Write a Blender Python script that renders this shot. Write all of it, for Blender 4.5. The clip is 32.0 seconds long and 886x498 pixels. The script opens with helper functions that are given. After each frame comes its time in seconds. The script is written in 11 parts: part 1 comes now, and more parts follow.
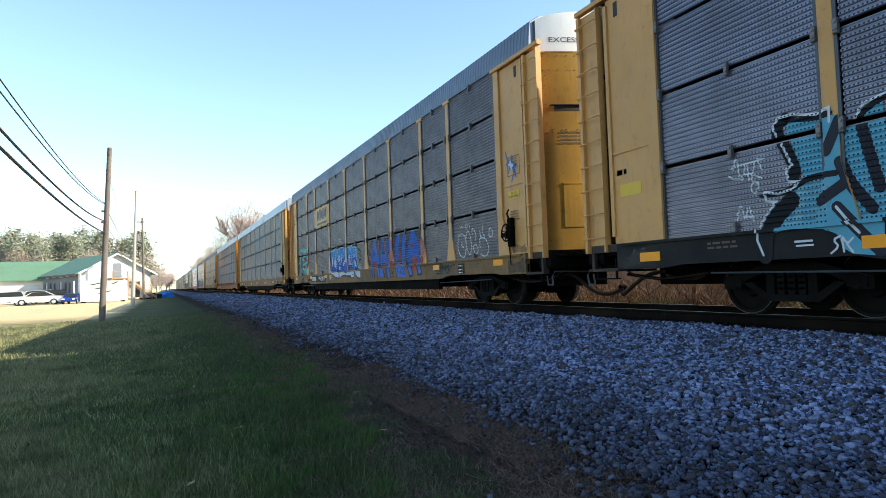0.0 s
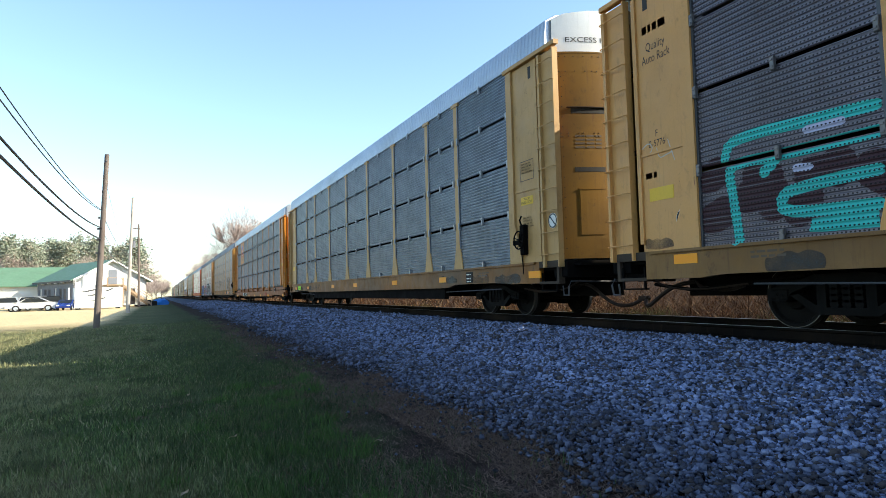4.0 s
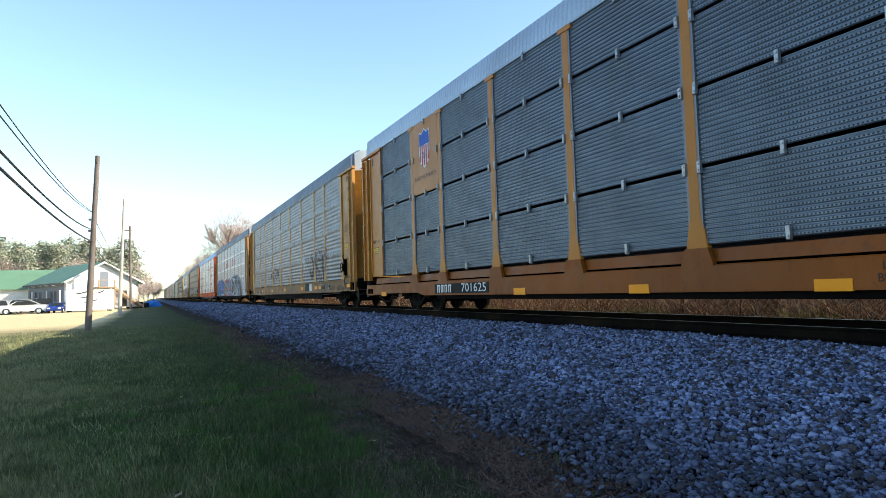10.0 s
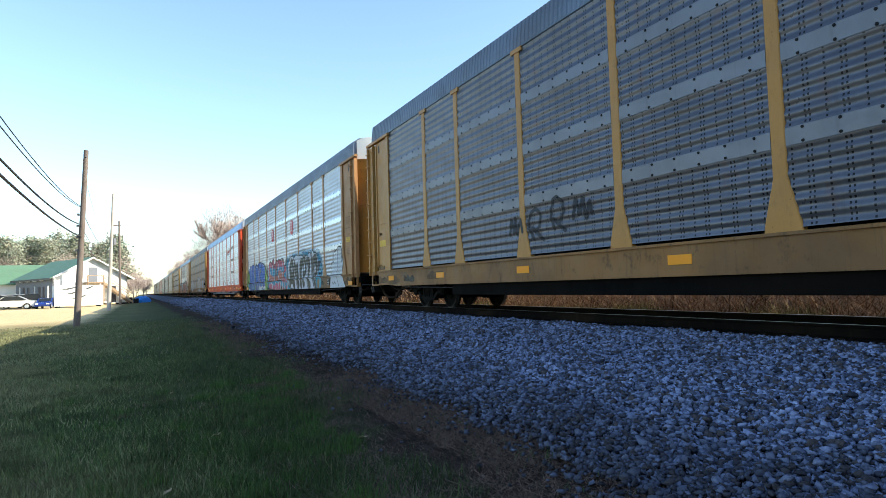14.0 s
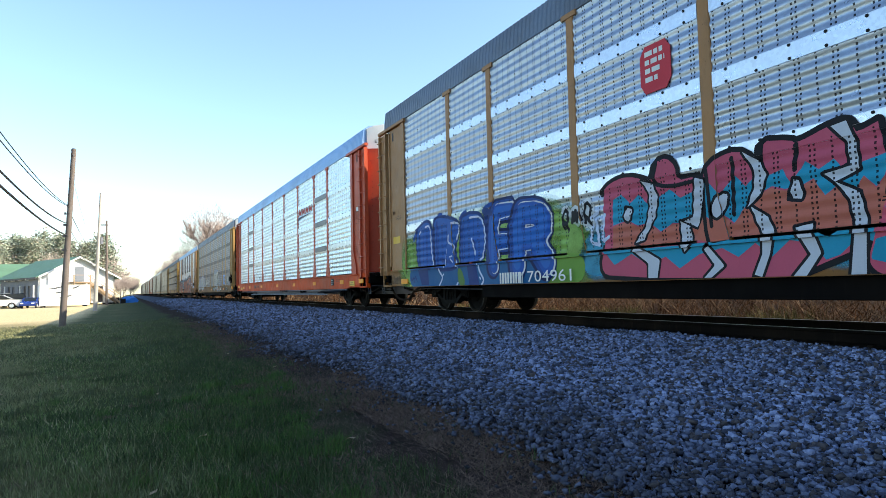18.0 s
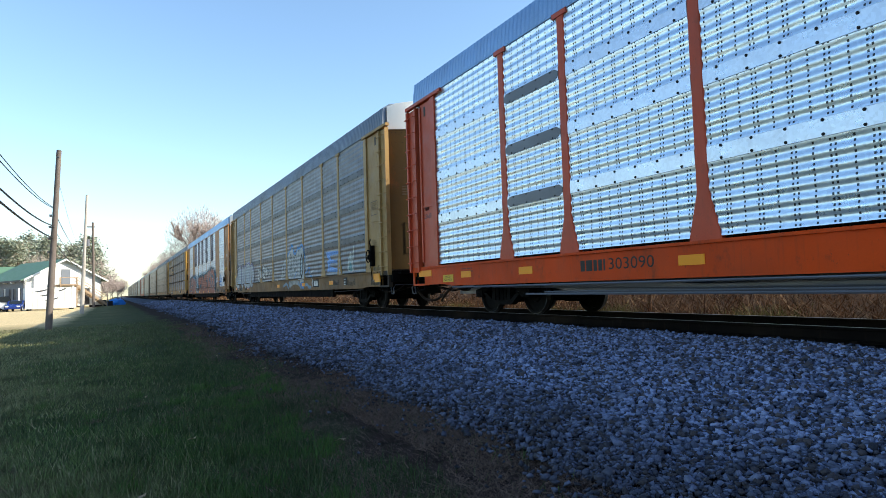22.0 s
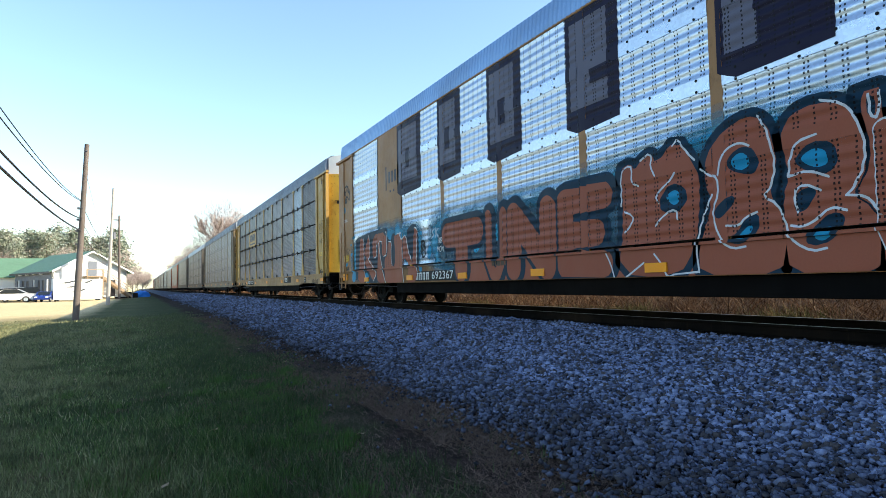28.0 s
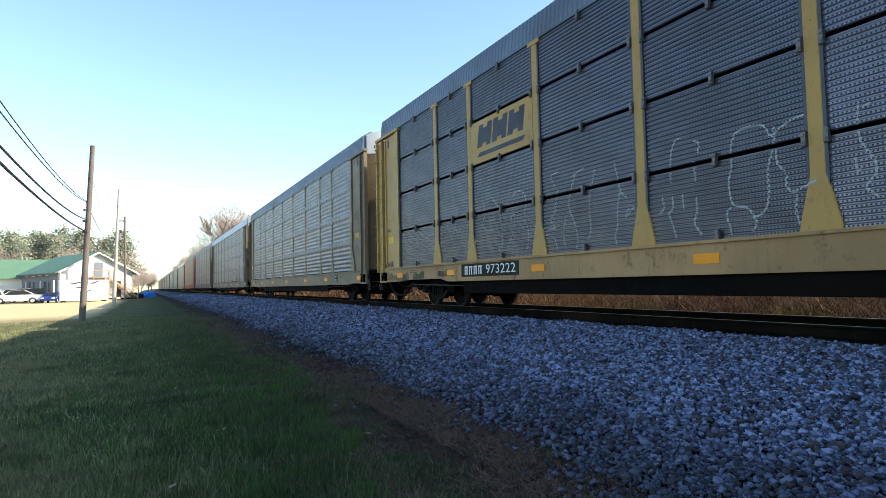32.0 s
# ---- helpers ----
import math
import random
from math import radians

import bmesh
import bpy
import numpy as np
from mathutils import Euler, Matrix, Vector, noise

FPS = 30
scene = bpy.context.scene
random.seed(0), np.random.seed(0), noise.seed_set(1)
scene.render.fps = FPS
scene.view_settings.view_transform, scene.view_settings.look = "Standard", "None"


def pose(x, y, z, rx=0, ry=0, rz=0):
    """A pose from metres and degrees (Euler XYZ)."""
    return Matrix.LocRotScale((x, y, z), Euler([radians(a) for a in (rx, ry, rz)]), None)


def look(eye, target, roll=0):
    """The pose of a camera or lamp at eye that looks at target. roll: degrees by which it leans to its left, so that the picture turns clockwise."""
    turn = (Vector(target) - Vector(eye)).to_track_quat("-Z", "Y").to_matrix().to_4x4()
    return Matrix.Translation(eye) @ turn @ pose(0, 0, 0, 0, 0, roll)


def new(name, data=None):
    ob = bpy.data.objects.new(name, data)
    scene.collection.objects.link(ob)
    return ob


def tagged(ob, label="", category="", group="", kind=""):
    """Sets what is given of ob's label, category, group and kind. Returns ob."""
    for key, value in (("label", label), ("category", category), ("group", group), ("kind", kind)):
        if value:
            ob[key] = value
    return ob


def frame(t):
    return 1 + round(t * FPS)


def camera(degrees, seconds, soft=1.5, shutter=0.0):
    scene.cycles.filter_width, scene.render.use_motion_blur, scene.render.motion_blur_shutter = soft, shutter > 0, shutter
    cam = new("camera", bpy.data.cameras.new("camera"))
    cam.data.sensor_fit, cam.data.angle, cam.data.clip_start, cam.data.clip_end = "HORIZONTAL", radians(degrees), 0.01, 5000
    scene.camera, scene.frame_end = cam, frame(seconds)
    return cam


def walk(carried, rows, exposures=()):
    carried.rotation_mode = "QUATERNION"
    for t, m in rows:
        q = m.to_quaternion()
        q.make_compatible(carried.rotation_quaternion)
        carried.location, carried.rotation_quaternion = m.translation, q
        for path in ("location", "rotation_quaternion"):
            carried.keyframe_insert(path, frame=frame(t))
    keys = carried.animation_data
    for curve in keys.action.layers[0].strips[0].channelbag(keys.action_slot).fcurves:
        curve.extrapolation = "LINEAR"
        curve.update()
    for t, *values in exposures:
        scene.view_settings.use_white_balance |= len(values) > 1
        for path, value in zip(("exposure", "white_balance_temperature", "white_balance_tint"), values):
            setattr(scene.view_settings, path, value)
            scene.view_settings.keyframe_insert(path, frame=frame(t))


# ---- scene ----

# One hand-held camera beside the track; y runs along the track, x towards it, z = 0 at the rail top.
cam = camera(70.0, 32.0, soft=0.75, shutter=0.0)
walk(cam, [
    (0.0, pose(0.007, 0.002, 0.613, 92.857, 1.849, -23.784)),
    (0.5, pose(-0.005, -0.005, 0.613, 92.898, 1.662, -23.718)),
    (1.0, pose(0.000, -0.006, 0.623, 93.229, 1.435, -23.659)),
    (1.5, pose(0.002, 0.005, 0.620, 93.705, 1.616, -24.282)),
    (2.0, pose(0.006, 0.008, 0.619, 93.492, 1.699, -23.954)),
    (2.5, pose(-0.005, -0.001, 0.615, 93.545, 1.687, -24.156)),
    (3.0, pose(-0.004, 0.008, 0.619, 93.622, 1.720, -24.396)),
    (3.5, pose(0.003, 0.009, 0.614, 93.737, 1.491, -24.230)),
    (4.0, pose(0.002, 0.014, 0.615, 93.698, 1.377, -24.119)),
    (4.5, pose(-0.007, 0.005, 0.620, 93.690, 1.486, -24.083)),
    (6.5, pose(-0.005, 0.004, 0.619, 93.744, 1.574, -23.782)),
    (7.0, pose(-0.003, -0.003, 0.618, 93.570, 1.453, -23.834)),
    (7.5, pose(-0.006, -0.005, 0.620, 93.708, 1.700, -24.085)),
    (8.0, pose(-0.000, 0.005, 0.616, 93.585, 1.502, -24.155)),
    (8.5, pose(-0.001, 0.007, 0.618, 93.640, 1.526, -24.309)),
    (9.0, pose(0.000, 0.000, 0.620, 93.431, 1.775, -24.208)),
    (9.5, pose(-0.003, 0.001, 0.621, 93.779, 1.910, -24.576)),
    (10.0, pose(0.002, 0.001, 0.615, 93.669, 1.782, -24.714)),
    (10.5, pose(0.007, 0.013, 0.620, 93.271, 1.590, -24.414)),
    (11.0, pose(0.001, 0.003, 0.617, 93.392, 1.547, -24.730)),
    (11.5, pose(-0.004, 0.005, 0.612, 93.336, 1.647, -24.466)),
    (12.0, pose(0.003, 0.008, 0.613, 93.401, 1.694, -24.717)),
    (12.5, pose(0.006, 0.005, 0.612, 93.380, 1.563, -24.724)),
    (13.0, pose(0.001, -0.004, 0.619, 93.439, 1.890, -25.459)),
    (13.5, pose(0.004, 0.003, 0.615, 93.363, 1.757, -25.535)),
    (15.5, pose(0.006, 0.008, 0.619, 93.194, 1.689, -25.387)),
    (16.0, pose(0.008, 0.006, 0.615, 93.603, 1.636, -25.667)),
    (16.5, pose(0.009, -0.004, 0.626, 93.565, 1.620, -25.633)),
    (17.0, pose(0.006, -0.001, 0.620, 93.698, 1.501, -26.166)),
    (17.5, pose(0.007, 0.004, 0.618, 93.242, 1.694, -26.065)),
    (18.0, pose(0.004, -0.007, 0.613, 93.462, 1.296, -26.436)),
    (18.5, pose(0.004, -0.007, 0.616, 93.888, 1.530, -26.464)),
    (19.0, pose(0.005, -0.003, 0.624, 93.989, 1.595, -26.719)),
    (19.5, pose(0.002, -0.018, 0.625, 94.082, 1.603, -26.766)),
    (20.0, pose(0.004, -0.025, 0.621, 94.068, 1.881, -26.690)),
    (20.5, pose(0.010, -0.028, 0.611, 94.267, 2.045, -27.220)),
    (21.0, pose(0.005, -0.023, 0.619, 94.272, 2.050, -26.801)),
    (21.5, pose(0.005, -0.020, 0.614, 94.058, 1.933, -27.082)),
    (22.0, pose(0.006, -0.019, 0.619, 93.409, 1.740, -27.353)),
    (22.5, pose(0.006, -0.011, 0.617, 93.622, 1.426, -27.087)),
    (23.0, pose(0.012, 0.004, 0.623, 93.762, 1.855, -27.037)),
    (23.5, pose(0.002, -0.027, 0.620, 93.816, 2.167, -26.776)),
    (24.0, pose(0.011, -0.014, 0.617, 94.336, 2.069, -26.818)),
    (24.5, pose(0.009, -0.017, 0.615, 94.198, 2.211, -27.203)),
    (26.5, pose(0.012, -0.001, 0.617, 93.644, 1.488, -26.232)),
    (27.0, pose(-0.000, -0.004, 0.619, 93.737, 0.986, -26.950)),
    (27.5, pose(0.001, -0.007, 0.613, 93.087, 1.260, -25.623)),
    (28.0, pose(0.003, -0.006, 0.616, 93.135, 0.983, -25.561)),
    (28.5, pose(0.004, -0.000, 0.617, 93.340, 1.066, -25.135)),
    (29.0, pose(0.007, -0.017, 0.615, 93.474, 1.067, -25.009)),
    (29.5, pose(0.014, -0.003, 0.617, 93.028, 1.096, -25.529)),
    (30.0, pose(0.012, -0.020, 0.620, 92.941, 1.366, -25.200)),
    (30.5, pose(0.014, -0.001, 0.612, 92.992, 1.316, -25.371)),
    (31.0, pose(0.006, -0.024, 0.625, 93.362, 1.475, -25.043)),
    (31.5, pose(-0.001, -0.018, 0.622, 93.173, 1.426, -24.753)),
    (32.0, pose(-0.003, -0.012, 0.620, 93.093, 1.218, -25.142)),
], exposures=[(0.0, 1.14, 6200, 5.0), (19.5, 1.14, 6200, 5.0), (21.0, 0.98, 6100, 5.0), (22.0, 0.86, 6000, 5.0), (23.2, 0.86, 6000, 5.0), (24.2, 1.04, 6200, 5.0), (26.5, 1.08, 6200, 5.0), (27.5, 1.14, 6200, 5.0), (32.0, 1.14, 6200, 5.0)])

TRACK_X = 8.44          # track centre
CAR_PITCH = 28.6        # coupled length of a car
FIRST_END = 10.65       # leading end of car 1 at the start
RUN = [117.2933, 0.0471, -0.5696, 2.8317, -0.9615, 0.0363]


# small differences in the coupled lengths, car by car
SLACK = {1: -0.03, 2: 0.05, 3: 0.04, 4: -0.11, 7: -0.11, 8: -0.08, 5: -0.12, 6: -0.20, 9: 0.1, 10: -0.05}


def run(t):
    """Metres that the train has rolled by t seconds."""
    return sum(c * (t / 16.0) ** (j + 1) for j, c in enumerate(RUN))


BEND_AT, BEND_R = 400.0, 650.0


def on_track(s):
    """Place and heading of the track at s metres; straight, then a wide right-hand bend."""
    if s <= BEND_AT:
        return TRACK_X, s, 0.0
    a = (s - BEND_AT) / BEND_R
    return TRACK_X + BEND_R * (1 - math.cos(a)), BEND_AT + BEND_R * math.sin(a), -math.degrees(a)


# ---- light ----
SUN_TO = Vector((0.714, -0.42, 0.45)).normalized()
world = bpy.data.worlds.new("sky")
scene.world = world
world.use_nodes = True
wn = world.node_tree
sky = wn.nodes.new("ShaderNodeTexSky")
sky.sky_type, sky.sun_disc = "NISHITA", False
sky.sun_elevation = math.asin(SUN_TO.z)
sky.sun_rotation = math.atan2(SUN_TO.x, SUN_TO.y)
sky.air_density, sky.dust_density, sky.ozone_density = 1.06, 0.6, 1.25
wn.nodes["Background"].inputs[1].default_value = 0.15
wn.links.new(sky.outputs[0], wn.nodes["Background"].inputs[0])
sun = new("sun", bpy.data.lights.new("sun", "SUN"))
sun.data.energy, sun.data.angle, sun.data.color = 5.0, radians(0.53), (1.0, 0.87, 0.68)
sun.matrix_world = look(SUN_TO * 100, (0, 0, 0))
scene.view_settings.exposure = 0.0

# ---- materials ----
def nodes_of(name):
    m = bpy.data.materials.new(name)
    m.use_nodes = True
    nt = m.node_tree
    return m, nt, nt.nodes["Principled BSDF"]


class Net:
    """Small helper to write node materials."""

    def __init__(self, nt):
        self.nt = nt
        self.coord = nt.nodes.new("ShaderNodeTexCoord").outputs["Object"]

    def n(self, kind, **kw):
        nd = self.nt.nodes.new(kind)
        for k, v in kw.items():
            nd.inputs[k.replace("_", " ")].default_value = v
        return nd

    def link(self, a, b):
        self.nt.links.new(a, b)

    def noise(self, scale, detail=4, stretch=None, rough=0.55, src=None):
        nd = self.n("ShaderNodeTexNoise", Scale=scale, Detail=detail, Roughness=rough)
        c = src or self.coord
        if stretch:
            mp = self.n("ShaderNodeMapping")
            mp.inputs["Scale"].default_value = stretch
            self.link(c, mp.inputs[0])
            c = mp.outputs[0]
        self.link(c, nd.inputs["Vector"])
        return nd.outputs["Fac"]

    def ramp(self, src, lo, hi, a=0.0, b=1.0):
        nd = self.n("ShaderNodeMapRange")
        nd.inputs[1].default_value, nd.inputs[2].default_value = lo, hi
        nd.inputs[3].default_value, nd.inputs[4].default_value = a, b
        self.link(src, nd.inputs[0])
        return nd.outputs[0]

    def math(self, op, a, b=0.0, c=None):
        nd = self.nt.nodes.new("ShaderNodeMath")
        nd.operation = op
        for i, v in enumerate((a, b) if c is None else (a, b, c)):
            if isinstance(v, (int, float)):
                nd.inputs[i].default_value = v
            else:
                self.link(v, nd.inputs[i])
        return nd.outputs[0]

    def mix(self, fac, a, b, mode="MIX"):
        nd = self.nt.nodes.new("ShaderNodeMixRGB")
        nd.blend_type = mode
        for i, v in enumerate((fac, a, b)):
            if isinstance(v, tuple):
                nd.inputs[i].default_value = (*v, 1)
            elif isinstance(v, (int, float)):
                nd.inputs[i].default_value = v
            else:
                self.link(v, nd.inputs[i])
        return nd.outputs[0]

    def xyz(self, src=None):
        nd = self.nt.nodes.new("ShaderNodeSeparateXYZ")
        self.link(src or self.coord, nd.inputs[0])
        return nd.outputs

    def bump(self, height, dist, strength, bsdf):
        nd = self.n("ShaderNodeBump", Strength=strength, Distance=dist)
        self.link(height, nd.inputs["Height"])
        self.link(nd.outputs[0], bsdf.inputs["Normal"])

    def dots(self, kind):
        """Perforation: 'fine' small holes all over, 'rows' upright lines of slots."""
        x, y, z = self.xyz()
        if kind == "fine":
            a = self.math("ABSOLUTE", self.math("SUBTRACT", self.math("FRACT", self.math("DIVIDE", y, 0.05)), 0.5))
            b = self.math("ABSOLUTE", self.math("SUBTRACT", self.math("FRACT", self.math("DIVIDE", z, 0.07)), 0.4))
            r = self.math("ADD", self.math("MULTIPLY", a, a), self.math("MULTIPLY", self.math("MULTIPLY", b, b), 2.6))
            return self.math("LESS_THAN", r, 0.066)
        col = self.math("FRACT", self.math("DIVIDE", y, 0.45))
        near = self.math("MINIMUM", self.math("ABSOLUTE", self.math("SUBTRACT", col, 0.2)),
                         self.math("MINIMUM", self.math("ABSOLUTE", self.math("SUBTRACT", col, 0.32)), self.math("ABSOLUTE", self.math("SUBTRACT", col, 0.75))))
        a = self.math("LESS_THAN", near, 0.027)
        b = self.math("LESS_THAN", self.math("ABSOLUTE", self.math("SUBTRACT", self.math("FRACT", self.math("DIVIDE", z, 0.06)), 0.5)), 0.24)
        return self.math("MULTIPLY", a, b)


def surface(name, rgb, rough=0.6, metal=0.0, dirt=(0.055, 0.036, 0.022), dirty=0.35, grain=0.12, streak=True, holes=None, bump=0.0008, vary=0.12, spangle=0.0, rust=0.0, spec=0.3, scuff=0.0):
    m, nt, bs = nodes_of(name)
    k = Net(nt)
    info = nt.nodes.new("ShaderNodeObjectInfo")
    big = k.noise(0.55, 5)
    fine = k.noise(38.0, 3)
    base = k.mix(k.ramp(fine, 0.3, 0.7, 0.0, grain), rgb, tuple(c * 0.55 for c in rgb))
    base = k.mix(k.ramp(info.outputs["Random"], 0, 1, 0, vary), base, tuple(min(1, c * 0.6 + 0.01) for c in rgb))
    if spangle:
        vo = k.n("ShaderNodeTexVoronoi", Scale=28.0)
        k.link(k.coord, vo.inputs["Vector"])
        base = k.mix(spangle, base, k.mix(vo.outputs["Color"], tuple(c * 0.7 for c in rgb), tuple(min(1, c * 1.2) for c in rgb)))
    soil = k.ramp(big, 0.42, 0.72, 0, dirty)
    base = k.mix(soil, base, dirt)
    if streak:
        st = k.ramp(k.noise(2.6, 5, (6.0, 6.0, 0.5), 0.65), 0.56, 0.80, 0, dirty * 0.9)
        base = k.mix(st, base, dirt)
    if rust:
        ru = k.ramp(k.noise(2.3, 6, (1.0, 1.0, 0.45), 0.7), 0.6, 0.7, 0, rust)
        base = k.mix(ru, base, (0.13, 0.05, 0.02))
    if scuff:
        base = k.mix(k.ramp(k.noise(5.5, 6, (1.0, 1.0, 0.7), 0.7), 0.56, 0.72, 0, scuff), base, tuple(v * 0.8 for v in dirt))
        base = k.mix(k.ramp(k.noise(17.0, 6, (1.0, 1.0, 0.6), 0.7), 0.66, 0.70, 0, min(0.9, scuff * 1.8)), base, (0.06, 0.032, 0.02))
    if holes:
        base = k.mix(k.math("MULTIPLY", k.dots(holes), 0.93), base, (0.004, 0.004, 0.005))
    k.link(base, bs.inputs["Base Color"])
    bs.inputs["Metallic"].default_value = metal
    bs.inputs["Specular IOR Level"].default_value = spec
    k.link(k.ramp(k.noise(3.0, 4), 0.3, 0.7, rough * 0.8, min(1, rough * 1.2)), bs.inputs["Roughness"])
    if bump:
        k.bump(k.noise(9.0, 4), bump * 6, 0.4, bs)
    return m


YELLOW = surface("yellow_paint", (0.60, 0.30, 0.090), 0.5, dirty=0.26, rust=0.3, scuff=0.28)
LEMON = surface("faded_lemon_paint", (0.48, 0.285, 0.075), 0.5, dirty=0.25, rust=0.35, scuff=0.4)
YELLOW_GRIME = surface("grimy_yellow_brown_paint", (0.22, 0.115, 0.036), 0.65, dirty=0.65, dirt=(0.07, 0.038, 0.02), rust=0.75, scuff=0.9, spec=0.25)
LEMON_GRIME = surface("grimy_lemon_sill_paint", (0.43, 0.262, 0.115), 0.6, dirty=0.45, dirt=(0.10, 0.05, 0.022), rust=0.7, scuff=0.7, spec=0.25)
END_PALE = surface("pale_cream_end_paint", (0.30, 0.225, 0.14), 0.6, dirty=0.35, rust=0.4, scuff=0.4)
TAN = surface("tan_paint", (0.39, 0.20, 0.082), 0.55, dirty=0.28, rust=0.35, scuff=0.3, spec=0.22)
TAN_GRIME = surface("grimy_tan_sill_paint", (0.24, 0.105, 0.024), 0.6, dirty=0.6, rust=0.6, scuff=0.6, spec=0.22)
BUFF = surface("buff_paint", (0.46, 0.222, 0.052), 0.5, dirty=0.28, rust=0.25, scuff=0.28)
GOLD = surface("fresh_yellow_paint", (0.47, 0.172, 0.014), 0.45, dirty=0.18, rust=0.2, scuff=0.2)
GOLD_GRIME = surface("grimy_yellow_sill_paint", (0.25, 0.066, 0.002), 0.55, spec=0.25, dirty=0.5, dirt=(0.11, 0.036, 0.008), rust=0.5, scuff=0.5)
BEIGE_GRIME = surface("grimy_beige_sill_paint", (0.22, 0.090, 0.016), 0.6, dirty=0.65, rust=0.7, scuff=0.6, spec=0.3)
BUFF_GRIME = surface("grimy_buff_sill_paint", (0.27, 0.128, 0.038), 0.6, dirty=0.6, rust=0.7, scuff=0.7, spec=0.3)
# rusty doors of cars 2 and 5, darkened for the shade between cars
END_RUST_SHADE = surface("rusty_end_paint", (0.19, 0.098, 0.016), 0.6, dirty=0.5, rust=0.55, scuff=0.5, spec=0.15)
END_GOLD = surface("golden_end_paint", (0.32, 0.178, 0.026), 0.55, dirty=0.45, rust=0.4, scuff=0.4, spec=0.18)
END_LEMON = surface("lemon_end_paint", (0.60, 0.40, 0.055), 0.5, dirty=0.3, rust=0.3, scuff=0.3, spec=0.2)
# car 7's end door: shade of the gap put into a dark paint
END_DARK = surface("sooty_end_paint", (0.085, 0.052, 0.018), 0.7, dirty=0.5, rust=0.5, spec=0.15)
DULL_YELLOW = surface("dull_yellow_paint", (0.37, 0.225, 0.078), 0.55, dirty=0.35, rust=0.35, scuff=0.4, spec=0.25)
# whitish sheet toned to grey, the shade on it put into the colour
PALE_SHEET = surface("pale_grey_door_sheet", (0.42, 0.45, 0.44), 0.5, dirty=0.2, scuff=0.2)
BEIGE = surface("faded_beige_paint", (0.47, 0.275, 0.10), 0.55, dirty=0.3, rust=0.3, scuff=0.3)
GREY_POST = surface("dull_grey_brown_paint", (0.15, 0.125, 0.10), 0.6, dirty=0.4, rust=0.3)
BROWN_Y = surface("worn_brown_paint", (0.20, 0.15, 0.095), 0.55, dirty=0.35, rust=0.4)
ORANGE = surface("faded_orange_red_paint", (0.50, 0.070, 0.024), 0.5, spec=0.3, dirty=0.3, scuff=0.3, rust=0.2)
ORANGE_SILL = surface("orange_sill_paint", (0.60, 0.062, 0.004), 0.55, spec=0.12, dirty=0.4, scuff=0.5, rust=0.4)
MAROON = surface("faded_red_paint", (0.40, 0.10, 0.05), 0.6, dirty=0.3)
DARK_SILL = surface("black_sill_paint", (0.011, 0.011, 0.012), 0.6, dirty=0.3, spec=0.12, dirt=(0.02, 0.017, 0.014))
WHITE_CAP = surface("white_end_paint", (0.78, 0.77, 0.74), 0.5, dirty=0.16)
MESH_BLUE = surface("galvanised_mesh_blue", (0.142, 0.172, 0.218), 0.42, 0.5, dirty=0.3, holes="fine", dirt=(0.07, 0.066, 0.062))
MESH_NEW = surface("new_galvanised_mesh", (0.36, 0.425, 0.53), 0.36, 0.65, dirty=0.25, holes="fine", dirt=(0.1, 0.095, 0.09), vary=0.3)
MESH_MID = surface("dulled_galvanised_mesh", (0.20, 0.20, 0.255), 0.36, 0.65, dirty=0.4, holes="fine", dirt=(0.06, 0.050, 0.048), vary=0.4)
MESH_GREY = surface("galvanised_mesh_grey", (0.122, 0.124, 0.158), 0.34, 0.7, dirty=0.4, holes="fine", dirt=(0.06, 0.050, 0.048), vary=0.6)
MESH_BROWN = surface("sooty_brown_mesh", (0.135, 0.126, 0.155), 0.40, 0.6, dirty=0.5, holes="fine", dirt=(0.04, 0.032, 0.030), vary=0.3)
MESH_DARK = surface("weathered_mesh", (0.138, 0.124, 0.148), 0.42, 0.55, dirty=0.38, holes="fine", dirt=(0.062, 0.050, 0.050), rust=0.12, vary=0.45)
RIB_GREY = surface("galvanised_rib_grey", (0.098, 0.103, 0.130), 0.34, 0.6, dirty=0.5, holes="rows", dirt=(0.062, 0.052, 0.05), rust=0.2, spangle=0.25, vary=0.4)
RIB_DARK = surface("weathered_rib", (0.100, 0.110, 0.140), 0.38, 0.55, dirty=0.45, holes="rows", dirt=(0.06, 0.052, 0.05), spangle=0.15, vary=0.35, rust=0.15)
RIB_CLEAN = surface("clean_galvanised_rib", (0.65, 0.76, 0.90), 0.30, 0.75, dirty=0.12, holes="rows", dirt=(0.3, 0.29, 0.28), spangle=0.4)
RIB_BLUE = surface("bluish_galvanised_rib", (0.47, 0.545, 0.67), 0.32, 0.75, dirty=0.15, holes="rows", dirt=(0.25, 0.25, 0.26), spangle=0.4)
RIB_BRIGHT = surface("bright_galvanised_rib", (0.325, 0.37, 0.455), 0.32, 0.7, dirty=0.2, holes="rows", dirt=(0.25, 0.24, 0.23), spangle=0.4)
BAND_BRIGHT = surface("bright_galvanised_band", (0.58, 0.63, 0.71), 0.3, 0.8, dirty=0.15, dirt=(0.3, 0.29, 0.28), spangle=0.4)
BAND_GREY = surface("grey_galvanised_band", (0.17, 0.175, 0.20), 0.45, 0.4, dirty=0.35, dirt=(0.10, 0.09, 0.085))
STRAP_GREY = surface("weathered_grey_strap", (0.15, 0.155, 0.17), 0.45, 0.4, dirty=0.35, dirt=(0.10, 0.10, 0.10))
BAND_DARK = surface("dark_band", (0.075, 0.078, 0.088), 0.5, 0.3, dirty=0.3)
